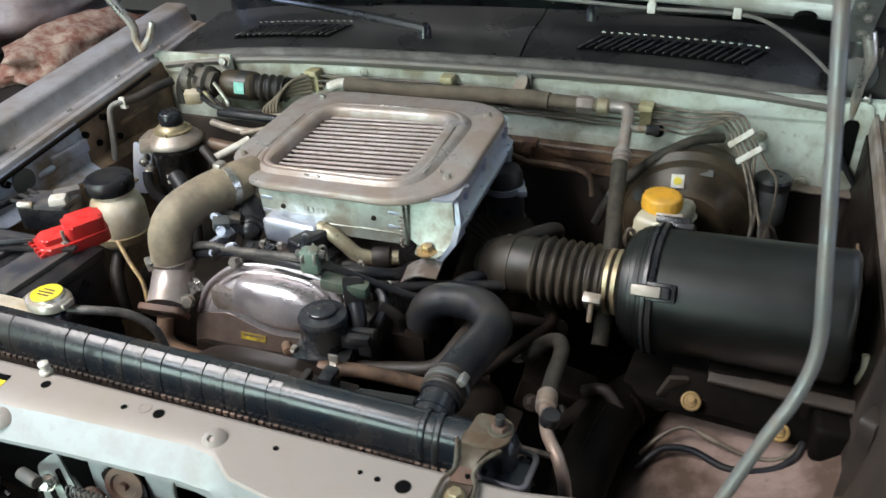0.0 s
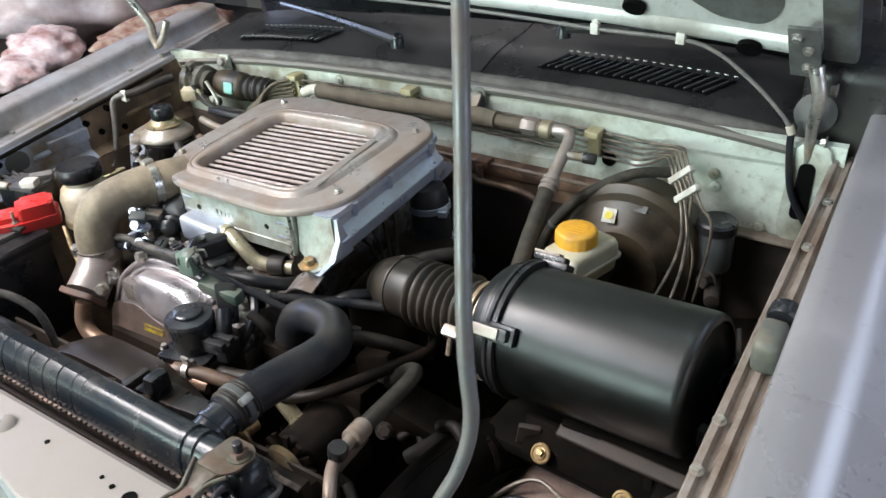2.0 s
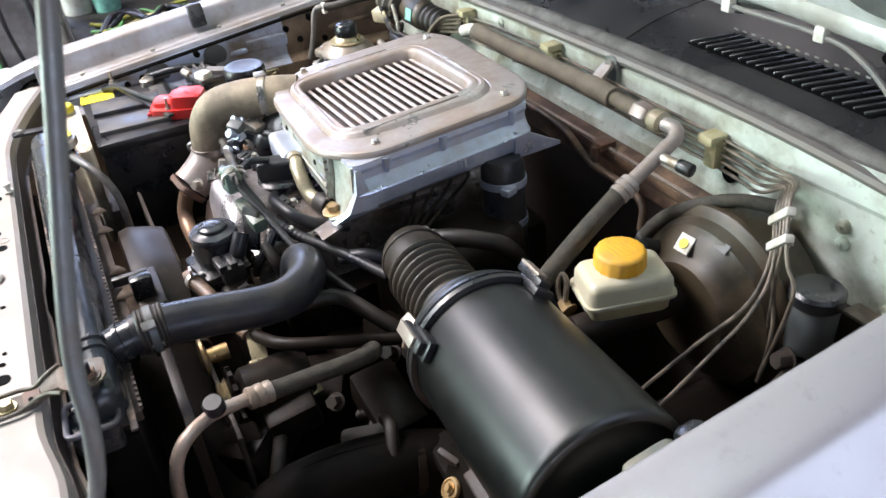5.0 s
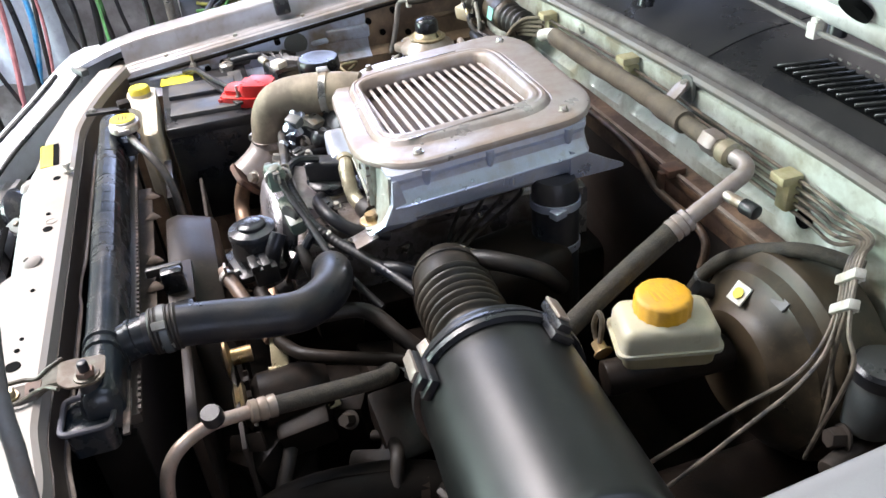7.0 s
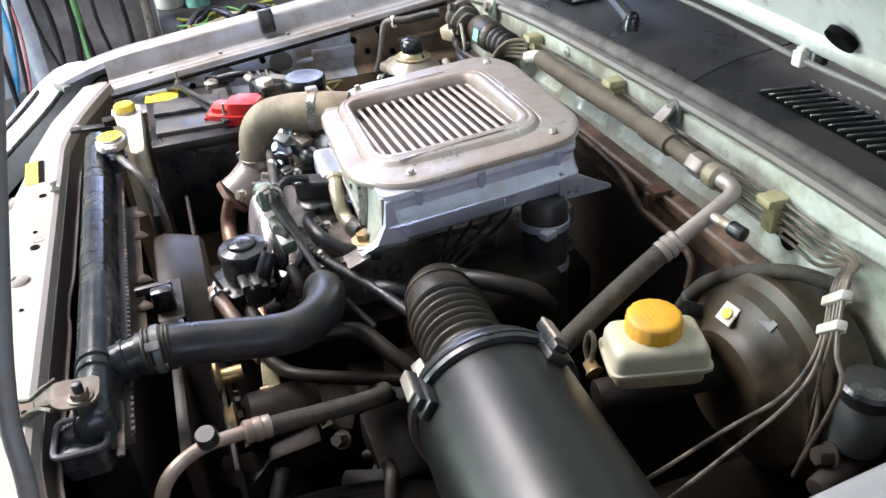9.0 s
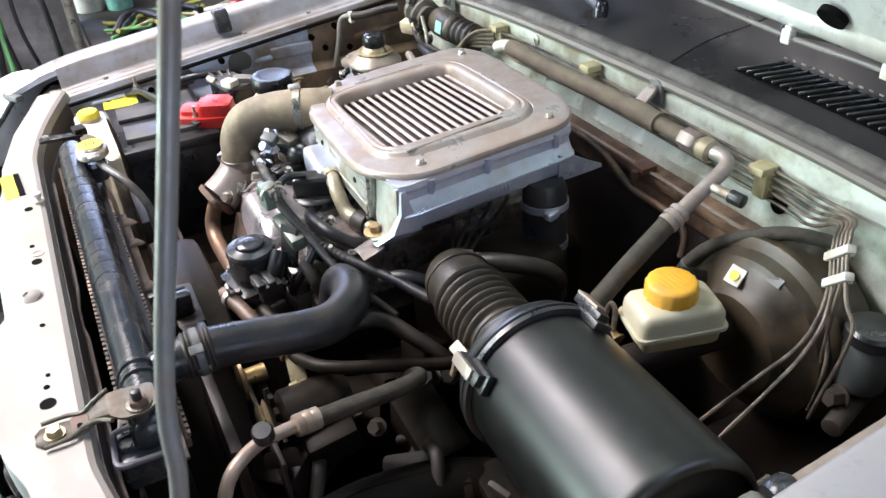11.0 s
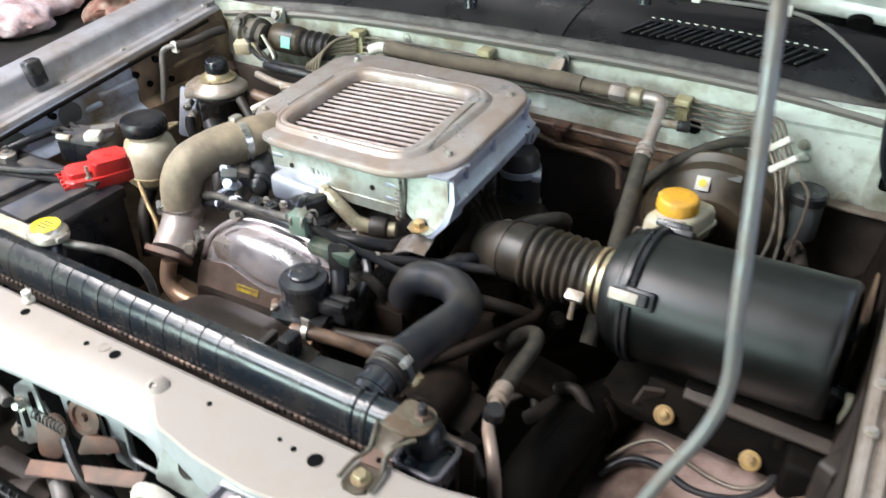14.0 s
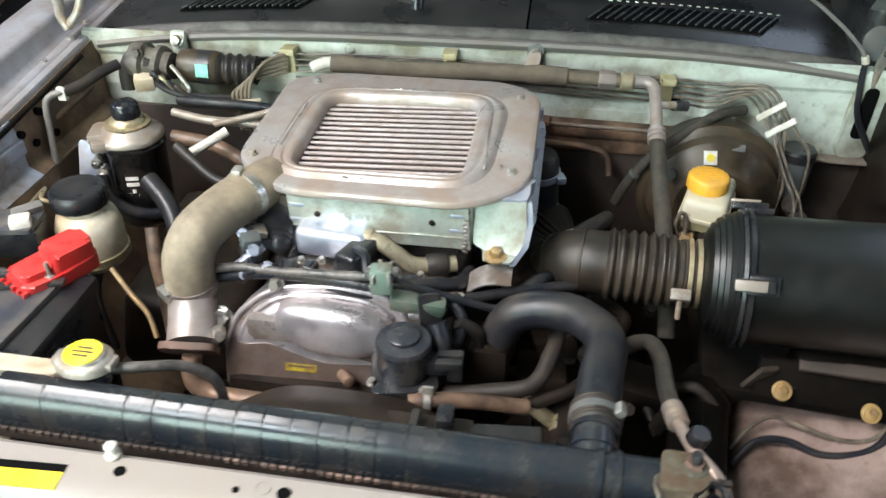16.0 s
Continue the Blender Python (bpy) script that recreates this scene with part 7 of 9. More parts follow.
for th_ in (-128, -31, 110):
    a, u, wv = frame_of(AX)
    d = u * math.cos(radians(th_)) + wv * math.sin(radians(th_))
    c = can_pt(-0.045) + d * 0.103
    m3 = Matrix((AX, AX.cross(d), d)).transposed().to_4x4()
    bm = B()
    box(bm, (0, 0, 0), (0.050, 0.017, 0.010), 0.003)
    box(bm, (0.012, 0, -0.008), (0.040, 0.026, 0.010), 0.003)
    bm.transform(Matrix.Translation(c) @ m3)
    cl = part("clip_base", bm, M_BLACKP, ac)
    bm = B()
    box(bm, (-0.006, 0, 0.0065), (0.040, 0.0145, 0.004), 0.0015)
    bm.transform(Matrix.Translation(c) @ m3)
    part("clip", bm, M_TANALU, cl)
# lower inlet box and duct
part("inlet_box", box(B(), (0.135, 0.872, 0.885), (0.20, 0.06, 0.075), 0.012, (0, 0, -4)), M_MATT, ac)
part("inlet_rail", box(B(), (0.130, 0.840, 0.914), (0.190, 0.020, 0.011), 0.004, (25, -3, -6), 3), M_GRIME, ac, "dust-edged black rail of the inlet box")
part("inlet_face", box(B(), (0.085, 0.842, 0.880), (0.20, 0.012, 0.062), 0.004, (-14, 0, -5)), M_MATT, ac)
part("inlet_floor", box(B(), (0.06, 0.90, 0.845), (0.28, 0.13, 0.02), 0.006, (0, 0, -4)), M_MATT, ac)
part("box_rib", box(B(), (0.165, 0.836, 0.880), (0.012, 0.012, 0.07), 0.003, (0, 0, -4)), M_MATT, ac)
part("end_stud", cyl(B(), can_pt(0.150, -0.055, -0.045), can_pt(0.150, -0.070, -0.055), 0.008, 12, 0.002), M_STEEL, ac)
part("foot", box(B(), (-0.022, 0.862, 0.835), (0.030, 0.008, 0.15), 0.003, (22, 8, 24)), M_GRIME, ac, "brown dusty steel foot")
for x, y, z in ((0.019, 0.829, 0.874), (0.1385, 0.819, 0.861)):
    g = thing("rubber_mount_bolt", (x, y, z), "brass-coloured bolt with a cream rubber washer", "bolt", "air cleaner bolts")
    part("washer", lathe(B(), (x, y + 0.004, z - 0.003), (0, -0.75, 0.65), [(0, 0.0125), (0.003, 0.0142), (0.006, 0.0132), (0.0068, 0.0112), (0.0050, 0.0102), (0.0052, 0.0080), (0.0072, 0.0072)], 26), M_OCHRE, g)
    part("head", hexnut(B(), (x, y, z + 0.003), (0, -0.75, 0.65), 0.005, 0.005), M_BRASS, g)
    part("tab", box(B(), (x + 0.008, y + 0.022, z + 0.006), (0.035, 0.03, 0.008), 0.003, (40, 0, 0)), M_IRON, g)
sn = thing("intake_duct", (0.0, 0.7, 0.80), "wide black plastic intake duct", "duct")
part("duct", tube(B(), [(-0.06, 0.90, 0.80), (-0.085, 0.82, 0.825), (-0.100, 0.73, 0.832), (-0.108, 0.66, 0.815), (-0.112, 0.60, 0.765), (-0.114, 0.57, 0.68)], 0.040, 24, 6), M_MATT, sn)
part("clamp", lathe(B(), (-0.081, 0.835, 0.820), (-0.2, -1, 0.15), [(0, 0.0395), (0.001, 0.0415), (0.011, 0.0415), (0.012, 0.0395)], 28, caps=False), M_IRON, sn)
part("seam", tube(B(), [(-0.087, 0.82, 0.8645), (-0.102, 0.73, 0.8715), (-0.110, 0.66, 0.852), (-0.114, 0.60, 0.800)], 0.003, 6), M_MATT, sn)

# bellows between can and turbo inlet
be = thing("intake_bellows", (-0.2, 0.92, 0.93), "dusty black corrugated rubber intake bellows", "hose")
BP = [can_pt(-0.088), (-0.13, 0.929, 0.987), (-0.175, 0.931, 0.986), (-0.22, 0.933, 0.986), (-0.265, 0.937, 0.984), (-0.292, 0.948, 0.970), (-0.306, 0.965, 0.940), (-0.310, 0.98, 0.89)]


def corrug(s):
    if 0.17 < s < 0.50:
        w = 0.5 + 0.5 * math.cos(2 * math.pi * (s - 0.17) / 0.33 * 7 + math.pi)
        return 0.93 + 0.15 * w ** 0.7
    return 0.94 + (0.035 if 0.05 < s < 0.15 and math.sin(s * 380) > 0 else 0)


part("bellows", tube(B(), BP, 0.049, 32, 30, radius=corrug), M_BELLOWS, be)
for x in (-0.112, -0.124):
    part("clamp_band", lathe(B(), can_pt(x, 0.0, 0.001), AX, [(0, 0.0475), (0.0005, 0.0500), (0.0065, 0.0500), (0.007, 0.0475)], 36, caps=False), M_ZINCY, be, "yellowed steel clamp")
bm = box(B(), (-0.138, 0.868, 0.992), (0.026, 0.016, 0.012), 0.002, (35, 0, 0))
cyl(bm, (-0.138, 0.866, 0.99), (-0.138, 0.856, 0.960), 0.004, 8)
part("clamp_screw", bm, M_STEEL, be)
bm = lathe(B(), (-0.268, 0.938, 0.984), (-1, 0.15, -0.05), [(0, 0.046), (0.0005, 0.0480), (0.004, 0.0480), (0.0045, 0.046)], 32, caps=False)
part("seam_ring", bm, M_BELLOWS, be)
for x, y, z, ax, r in ((-0.222, 0.9335, 0.986, (-1, 0.03, 0), 0.0470), (-0.296, 0.952, 0.966, (-0.75, 0.5, -0.6), 0.0465)):
    part("seam_ring", lathe(B(), (x, y, z), ax, [(0, r - 0.001), (0.0008, r + 0.0008), (0.0035, r + 0.0008), (0.0043, r - 0.001)], 32, caps=False), M_BELLOWS, be)

# ---- brake gear ----
bo = thing("brake_booster", (-0.02, 1.29, 0.83), "dusty black round brake booster with stickers", "brake booster")
BC = (-0.040, 1.335, 0.925)
part("shell", lathe(B(), BC, (0, -1, 0), [(0, 0.120), (0.050, 0.128), (0.056, 0.131), (0.064, 0.131), (0.068, 0.126), (0.072, 0.118), (0.088, 0.112), (0.092, 0.104), (0.100, 0.097), (0.106, 0.080), (0.120, 0.070), (0.124, 0.05), (0.124, 0.02)], 56), M_BOOST, bo)
part("sticker", box(B(), (-0.062, 1.228, 1.016), (0.022, 0.0025, 0.024), 0, (-40, 0, 6)), M_PAPER, bo, "small white sticker with a yellow dot")
part("sticker_dot", lathe(B(), (-0.062, 1.2262, 1.0172), (0, -0.77, 0.64), [(0, 0.007), (0.0008, 0.007)], 16), M_YEL, bo)
part("plate", box(B(), (-0.02, 1.246, 1.030), (0.03, 0.0025, 0.012), 0, (-45, 0, -4)), M_GREYP, bo)
part("valve", cyl(B(), (-0.115, 1.25, 0.97), (-0.125, 1.215, 0.985), 0.010, 14), M_BLACKP, bo)
vh = thing("vacuum_hose", (-0.12, 1.27, 1.02), "olive-dusted rubber vacuum hose over the brake booster", "hose")
part("hose", tube(B(), [(-0.205, 1.262, 0.890), (-0.188, 1.262, 0.935), (-0.158, 1.264, 0.985), (-0.118, 1.270, 1.025), (-0.080, 1.284, 1.050), (-0.045, 1.306, 1.062), (0.000, 1.335, 1.060)], 0.0092, 14), M_BRAID, vh)
part("clip", lathe(B(), (-0.180, 1.2625, 0.950), (0.5, 0, 0.85), [(0, 0.0092), (0.001, 0.0108), (0.007, 0.0108), (0.008, 0.0092)], 20, caps=False), M_GREYP, vh)
mc = thing("brake_master_cylinder", (-0.06, 1.15, 0.91), "dark iron brake master cylinder", "master cylinder")
part("body", cyl(B(), (-0.045, 1.235, 0.945), (-0.068, 1.06, 0.938), 0.022, 20, 0.004), M_IRON, mc)
part("pipe_nut", hexnut(B(), (-0.10, 1.075, 0.948), (-1, 0, 0.3), 0.009, 0.016), M_BRASS, mc)
part("pipe", tube(B(), [(-0.115, 1.075, 0.95), (-0.125, 1.075, 0.97), (-0.120, 1.078, 0.993), (-0.110, 1.078, 0.985), (-0.108, 1.074, 0.95)], 0.0035, 8), M_LINE, mc)
rs = thing("brake_fluid_reservoir", (-0.068, 1.135, 0.955), "milky brake fluid reservoir with a yellow cap", "reservoir")
mres = pose(-0.070, 1.137, 0, 0, 0, -16)
bm = B()
RL = [(-0.036, -0.058), (0.036, -0.058), (0.036, 0.058), (-0.036, 0.058)]
rows = []
for z, g in ((0.955, 0.86), (0.958, 0.90), (0.972, 0.93), (0.976, 0.97)):
    rows.append([mres @ Vector((p[0] * g, p[1] * g, z)) for p in rounded(RL, 0.012)])
part("lower_half", loft(bm, rows, close=True, cap=True), M_FLUID, rs, "fluid-stained lower half")
bm = B()
rows = []
for z, g in ((0.9765, 1.06), (0.981, 1.06), (0.9815, 0.99), (1.000, 0.97), (1.008, 0.90), (1.011, 0.78), (1.012, 0.5)):
    rows.append([mres @ Vector((p[0] * g, p[1] * g, z)) for p in rounded(RL, 0.014)])
part("upper_half", loft(bm, rows, close=True, cap=True), M_MILK, rs, "milky white upper half")
bm = lathe(B(), (-0.077, 1.136, 1.010), (0, 0, 1), [(0, 0.030), (0.002, 0.033), (0.020, 0.0325), (0.0235, 0.0305), (0.0250, 0.027), (0.0255, 0.015)], 54, lobes=18, lobe=0.022)
rcap = part("cap", bm, M_YCAP, rs, "ribbed yellow plastic cap")
bm = B()
for k in range(5):
    box(bm, (-0.077 + 0.0, 1.136 - 0.014 + 0.007 * k, 1.0358), (0.034 - 0.006 * abs(k - 2), 0.0022, 0.0008))
part("cap_print", bm, M_YCAP, rcap)

# brake pipes on the firewall, spread through two clips
CL, CA, CB = Vector((0.65, -0.27, 0.70)), Vector((0.032, 1.283, 1.086)), Vector((0.049, 1.2665, 1.064))
for k in range(5):
    o, off = 0.011 * k, CL * (0.0095 * (2 - k))
    pts = [(-0.86 + 0.01 * k, 1.335, 1.10 - o), (-0.53, 1.342, 1.108 - o), (-0.14, 1.344, 1.104 - o), (-0.06, 1.342, 1.101 - o), CA + off + Vector((-0.030, 0.040, 0.016)), CA + off + Vector((-0.010, 0.013, 0.014)), CA + off, CB + off]
    if k == 4:
        pts += [(0.052, 1.245, 1.02), (0.062, 1.205, 0.998), (0.066, 1.14, 0.983), (0.047, 1.06, 0.92), (0.02, 0.97, 0.845)]
    elif k == 3:
        pts += [(0.060, 1.245, 1.02), (0.072, 1.205, 0.996), (0.081, 1.15, 0.976), (0.078, 1.07, 0.920), (0.072, 0.97, 0.852)]
    elif k:
        pts += [CB + off + Vector((0.004, -0.006, -0.04)), (0.058 + 0.008 * k, 1.25, 0.96), (0.052 + 0.008 * k, 1.25, 0.88)]
    else:
        pts += [(0.078, 1.250, 1.055), (0.096, 1.245, 1.035), (0.100, 1.235, 1.00), (0.096, 1.225, 0.95), (0.09, 1.22, 0.90)]
    solo("brake_pipe", tube(B(), pts, 0.0025, 8), M_LINE, pts[0], "thin dark brake pipe along the firewall", "pipe", "firewall brake pipes")
for x, y, z in ((0.032, 1.283, 1.086), (0.049, 1.2665, 1.064)):
    m4 = Matrix((CL.normalized(), CL.normalized().cross(Vector((-0.4, -0.85, 0.3))).normalized(), CL.normalized().cross(CL.normalized().cross(Vector((-0.4, -0.85, 0.3)))).normalized())).transposed().to_4x4()
    bm = B()
    box(bm, (0, 0, 0), (0.056, 0.011, 0.012), 0.003)
    for k in range(5):
        box(bm, (0.0095 * (k - 2), 0, 0.004), (0.0028, 0.013, 0.008), 0.001, (0, 0, 0), 1)
    bm.transform(Matrix.Translation((x, y, z)) @ m4)
    solo("pipe_clip", bm, M_WHITE, (x, y, z - 0.008), "white plastic clip holding five brake pipes", "clip", "white pipe clips")
for x, z in ((-0.829, 1.088), (-0.527, 1.103), (-0.140, 1.085)):
    bm = box(B(), (x, 1.342, z), (0.022, 0.02, 0.05 if x > -0.2 or x < -0.8 else 0.022), 0.004)
    box(bm, (x, 1.335, z + 0.020), (0.026, 0.03, 0.012), 0.003)
    solo("pipe_holder", bm, M_KHAKI, (x, 1.35, z - 0.03), "yellowed plastic pipe holder on the firewall", "clip", "firewall pipe holders")

cr = thing("clutch_reservoir", (0.10, 1.29, 0.92), "grey plastic clutch fluid reservoir with a black cap", "reservoir")
part("body", cyl(B(), (0.095, 1.29, 0.93), (0.095, 1.29, 1.0), 0.029, 24, 0.004), M_GREYP, cr)
part("cap", lathe(B(), (0.095, 1.29, 1.0), (0, 0, 1), [(0, 0.032), (0.014, 0.032), (0.018, 0.028)], 24), M_BLACKP, cr)
part("master_cylinder", cyl(B(), (0.095, 1.31, 0.91), (0.118, 1.225, 0.905), 0.013, 16, 0.003), M_GRIME, cr)
part("union", hexnut(B(), (0.098, 1.255, 0.925), (-0.2, -1, 0.2), 0.012, 0.016), M_GRIME, cr)

# ---- pipes of the air conditioning on the firewall ----
ap = thing("air_conditioning_pipe", (-0.5, 1.31, 1.08), "foam-sleeved pipe with a bright union and elbow", "pipe")
part("white_end", tube(B(), [(-0.775, 1.298, 1.092), (-0.755, 1.304, 1.100), (-0.735, 1.308, 1.102)], 0.011, 14), M_WHITE, ap)
part("foam_sleeve", tube(B(), [(-0.74, 1.308, 1.100), (-0.60, 1.312, 1.097), (-0.46, 1.312, 1.104), (-0.36, 1.308, 1.108), (-0.315, 1.306, 1.109)], 0.0150, 18, radius=lambda s: 1.0 + 0.04 * math.sin(s * 37) + 0.12 * (s > 0.82)), M_FOAM, ap, "brown dusty foam sleeve")
part("bare_pipe", cyl(B(), (-0.32, 1.306, 1.109), (-0.20, 1.304, 1.110), 0.0115, 16), M_FOAM, ap)
part("union_nut", lathe(B(), (-0.262, 1.304, 1.110), (1, 0, 0), [(0, 0.013), (0.003, 0.0165), (0.026, 0.0165), (0.03, 0.013)], 6), M_ALU, ap, "bright hex union nut")
part("collar", lathe(B(), (-0.225, 1.304, 1.110), (1, 0, 0), [(0, 0.012), (0.003, 0.0165), (0.020, 0.0165), (0.024, 0.012)], 20), M_EGR, ap, "olive plated collar")
part("elbow", tube(B(), [(-0.202, 1.304, 1.111), (-0.180, 1.304, 1.111), (-0.168, 1.296, 1.106), (-0.164, 1.275, 1.096), (-0.162, 1.24, 1.077), (-0.160, 1.208, 1.060)], 0.0105, 16), M_ALU, ap, "bare alloy elbow pipe")
part("crimp", lathe(B(), (-0.1605, 1.219, 1.066), (0.03, -0.87, -0.48), [(0, 0.0125), (0.002, 0.015), (0.008, 0.015), (0.009, 0.013), (0.012, 0.0155), (0.018, 0.0155), (0.019, 0.013), (0.022, 0.015), (0.028, 0.015)], 20), M_ALU, ap)
part("hose", tube(B(), [(-0.160, 1.20, 1.056), (-0.152, 1.13, 1.015), (-0.143, 1.06, 0.97), (-0.135, 0.99, 0.92), (-0.13, 0.93, 0.86)], 0.0135, 16), M_BRAID, ap, "dusty braided hose")
part("service_valve", cyl(B(), (-0.163, 1.262, 1.090), (-0.128, 1.270, 1.088), 0.007, 14), M_STEEL, ap)
part("valve_cap", cyl(B(), (-0.130, 1.2695, 1.088), (-0.108, 1.2735, 1.087), 0.0095, 16, 0.002), M_BLACKP, ap)
hb = thing("pipe_bracket", (-0.372, 1.34, 1.11), "steel pipe bracket bolted to the firewall", "bracket")
part("strap", plate(B(), rounded([(-0.013, -0.034), (0.011, -0.036), (0.013, 0.010), (0.008, 0.024), (-0.006, 0.024), (-0.013, 0.010)], 0.008), 0, 0.004, pose(-0.378, 1.330, 1.122, 48, 0, -10), 0.001), M_TANALU, hb, "dusty steel strap")
part("tab", plate(B(), rounded([(-0.016, -0.022), (0.016, -0.022), (0.014, 0.018), (-0.014, 0.018)], 0.012), 0, 0.005, pose(-0.375, 1.349, 1.130, 90, 0, 0)), M_GREYGREEN, hb)
part("bolt", hexnut(B(), (-0.375, 1.345, 1.134), (0, -1, 0), 0.009, 0.008), M_STEEL, hb)
# ledge clip and small pipe
bm = box(B(), (-0.352, 1.318, 1.015), (0.028, 0.03, 0.012), 0.003)
box(bm, (-0.352, 1.30, 1.0), (0.012, 0.008, 0.03), 0.002)
solo("ledge_clip", bm, M_RUST, (-0.352, 1.31, 0.99), "rusty spring clip on the firewall ledge", "clip")
bm = tube(B(), [(-0.62, 1.30, 1.02), (-0.45, 1.305, 1.01), (-0.36, 1.298, 0.985), (-0.27, 1.300, 0.980), (-0.23, 1.30, 0.965), (-0.22, 1.29, 0.93)], 0.006, 10)
solo("fuel_pipe", bm, M_PRIMER, (-0.45, 1.305, 1.0), "thin brown pipe below the firewall ledge", "pipe")

hv = thing("heater_valve", (-1.05, 1.30, 1.04), "grimy heater valve with a black barrel and teal sticker", "valve")
part("barrel", lathe(B(), (-1.03, 1.303, 1.076), (1, 0.06, -0.03), [(0, 0.028), (0.01, 0.031), (0.07, 0.031), (0.075, 0.027)], 24), M_BOOST, hv)
part("elbow", tube(B(), [(-1.09, 1.30, 1.095), (-1.115, 1.29, 1.09), (-1.13, 1.285, 1.065), (-1.13, 1.28, 1.03)], 0.016, 14), M_GRIME, hv)
part("lever", box(B(), (-1.06, 1.268, 1.085), (0.05, 0.008, 0.016), 0.002, (10, 20, 10)), M_GRIME, hv)
part("sticker", lathe(B(), (-0.992, 1.305, 1.075), (1, 0.06, -0.03), [(0, 0.0313), (0.0002, 0.0316), (0.024, 0.0316), (0.0242, 0.0313)], 24, caps=False), M_BLACKP, hv)
part("sticker", box(B(), (-0.978, 1.2745, 1.080), (0.024, 0.002, 0.024), 0, (-12, 0, 3)), M_TEAL, hv, "small teal sticker")
part("end_bellows", tube(B(), [(-0.955, 1.308, 1.073), (-0.92, 1.312, 1.072), (-0.885, 1.318, 1.07)], 0.027, 22, 24, radius=lambda s: 1.0 + 0.09 * math.cos(s * 2 * math.pi * 4) - 0.25 * (s > 0.95)), M_RUBDUST, hv)
part("body", lathe(B(), (-1.118, 1.295, 1.082), (1, -0.15, 0.0), [(0, 0.020), (0.003, 0.033), (0.012, 0.036), (0.030, 0.036), (0.034, 0.028), (0.050, 0.026), (0.056, 0.034), (0.066, 0.034), (0.070, 0.024), (0.085, 0.024)], 24, lobes=4, lobe=0.05), M_DUSTVALVE, hv, "olive-dusty cast valve body")
for k in range(4):
    part("wire", tube(B(), [(-1.072 + 0.012 * k, 1.262, 1.066 - 0.004 * k), (-1.060 + 0.014 * k, 1.246, 1.082 - 0.008 * k), (-1.040 + 0.012 * k, 1.250, 1.060 - 0.006 * k), (-1.030 + 0.014 * k, 1.262, 1.036)], 0.0035, 8), (M_RUBBER, M_ZINCY, M_RUBBER, M_GRIME)[k], hv)
for x, z in ((-1.052, 1.064), (-1.012, 1.046), (-1.095, 1.108)):
    part("nut", hexnut(B(), (x, 1.268, z), (0.2, -1, 0.3), 0.008, 0.010), M_DUSTVALVE, hv)
part("link_rod", tube(B(), [(-1.03, 1.262, 1.092), (-1.00, 1.258, 1.050), (-1.015, 1.258, 1.034)], 0.004, 8), M_STEEL, hv)
part("plug", box(B(), (-1.085, 1.258, 1.058), (0.036, 0.032, 0.028), 0.005, (10, 0, 24)), M_CREAM, hv, "cream electrical plug")
part("wire", tube(B(), [(-1.07, 1.26, 1.06), (-1.03, 1.25, 1.045), (-0.98, 1.26, 1.035), (-0.90, 1.28, 1.03)], 0.006, 8), M_RUBBER, hv)
part("bolt", hexnut(B(), (-1.045, 1.33, 1.113), (0, -1, 0.3), 0.010, 0.008), M_STEEL, hv)
part("ear", box(B(), (-1.045, 1.34, 1.108), (0.03, 0.012, 0.04), 0.006), M_BAY, hv)
for k in range(5):
    pts = [(-0.83, 1.325, 1.105 - 0.009 * k), (-0.86 - 0.006 * k, 1.30, 1.098 - 0.009 * k), (-0.885 - 0.008 * k, 1.28, 1.07 - 0.006 * k), (-0.89 - 0.008 * k, 1.27, 1.03), (-0.88 - 0.008 * k, 1.27, 0.97)]
    solo("coiled_pipe", tube(B(), pts, 0.0036, 8), M_FOAM, pts[0], "thin tan metal pipe bending down at the firewall", "pipe", "bent pipes by the valve")
bm = box(B(), (-0.895, 1.262, 1.028), (0.055, 0.012, 0.014), 0.003, (0, 0, 20))
solo("pipe_comb", bm, M_CREAM, (-0.895, 1.262, 1.02), "cream plastic comb around the bent pipes", "clip")
for pts, r, m in (([(-1.02, 1.25, 1.03), (-0.95, 1.24, 1.035), (-0.88, 1.25, 1.03), (-0.80, 1.26, 1.02)], 0.009, M_RUBBER), ([(-1.02, 1.22, 1.02), (-0.95, 1.21, 1.015), (-0.86, 1.22, 1.01), (-0.80, 1.23, 1.0)], 0.008, M_TANALU), ([(-0.96, 1.13, 0.985), (-0.93, 1.15, 1.0), (-0.90, 1.175, 1.015)], 0.0085, M_WHITE), ([(-0.93, 1.19, 1.018), (-0.86, 1.215, 1.03), (-0.80, 1.235, 1.045)], 0.006, M_TANALU), ([(-1.02, 1.20, 0.98), (-0.94, 1.20, 0.97), (-0.86, 1.17, 0.95)], 0.013, M_PRIMER)):
    solo("engine_pipe", tube(B(), pts, r, 10), m, pts[0], "short pipe behind the intercooler", "pipe")
# tube over the apron
at = thing("fuel_return_tube", (-1.17, 1.1, 1.0), "grey tube clipped to a dark hose along the apron", "pipe")
part("tube", tube(B(), [(-1.196, 1.085, 0.925), (-1.205, 1.112, 0.960), (-1.211, 1.130, 1.010), (-1.213, 1.138, 1.046), (-1.210, 1.144, 1.062), (-1.199, 1.153, 1.070), (-1.180, 1.162, 1.073)], 0.0060, 12), M_HOSEG, at)
part("hose", tube(B(), [(-1.185, 1.160, 1.072), (-1.165, 1.185, 1.076), (-1.145, 1.22, 1.086), (-1.125, 1.25, 1.092)], 0.0095, 12), M_RUBDUST, at)
part("clip", box(B(), (-1.188, 1.159, 1.069), (0.016, 0.010, 0.024), 0.002), M_WHITE, at)
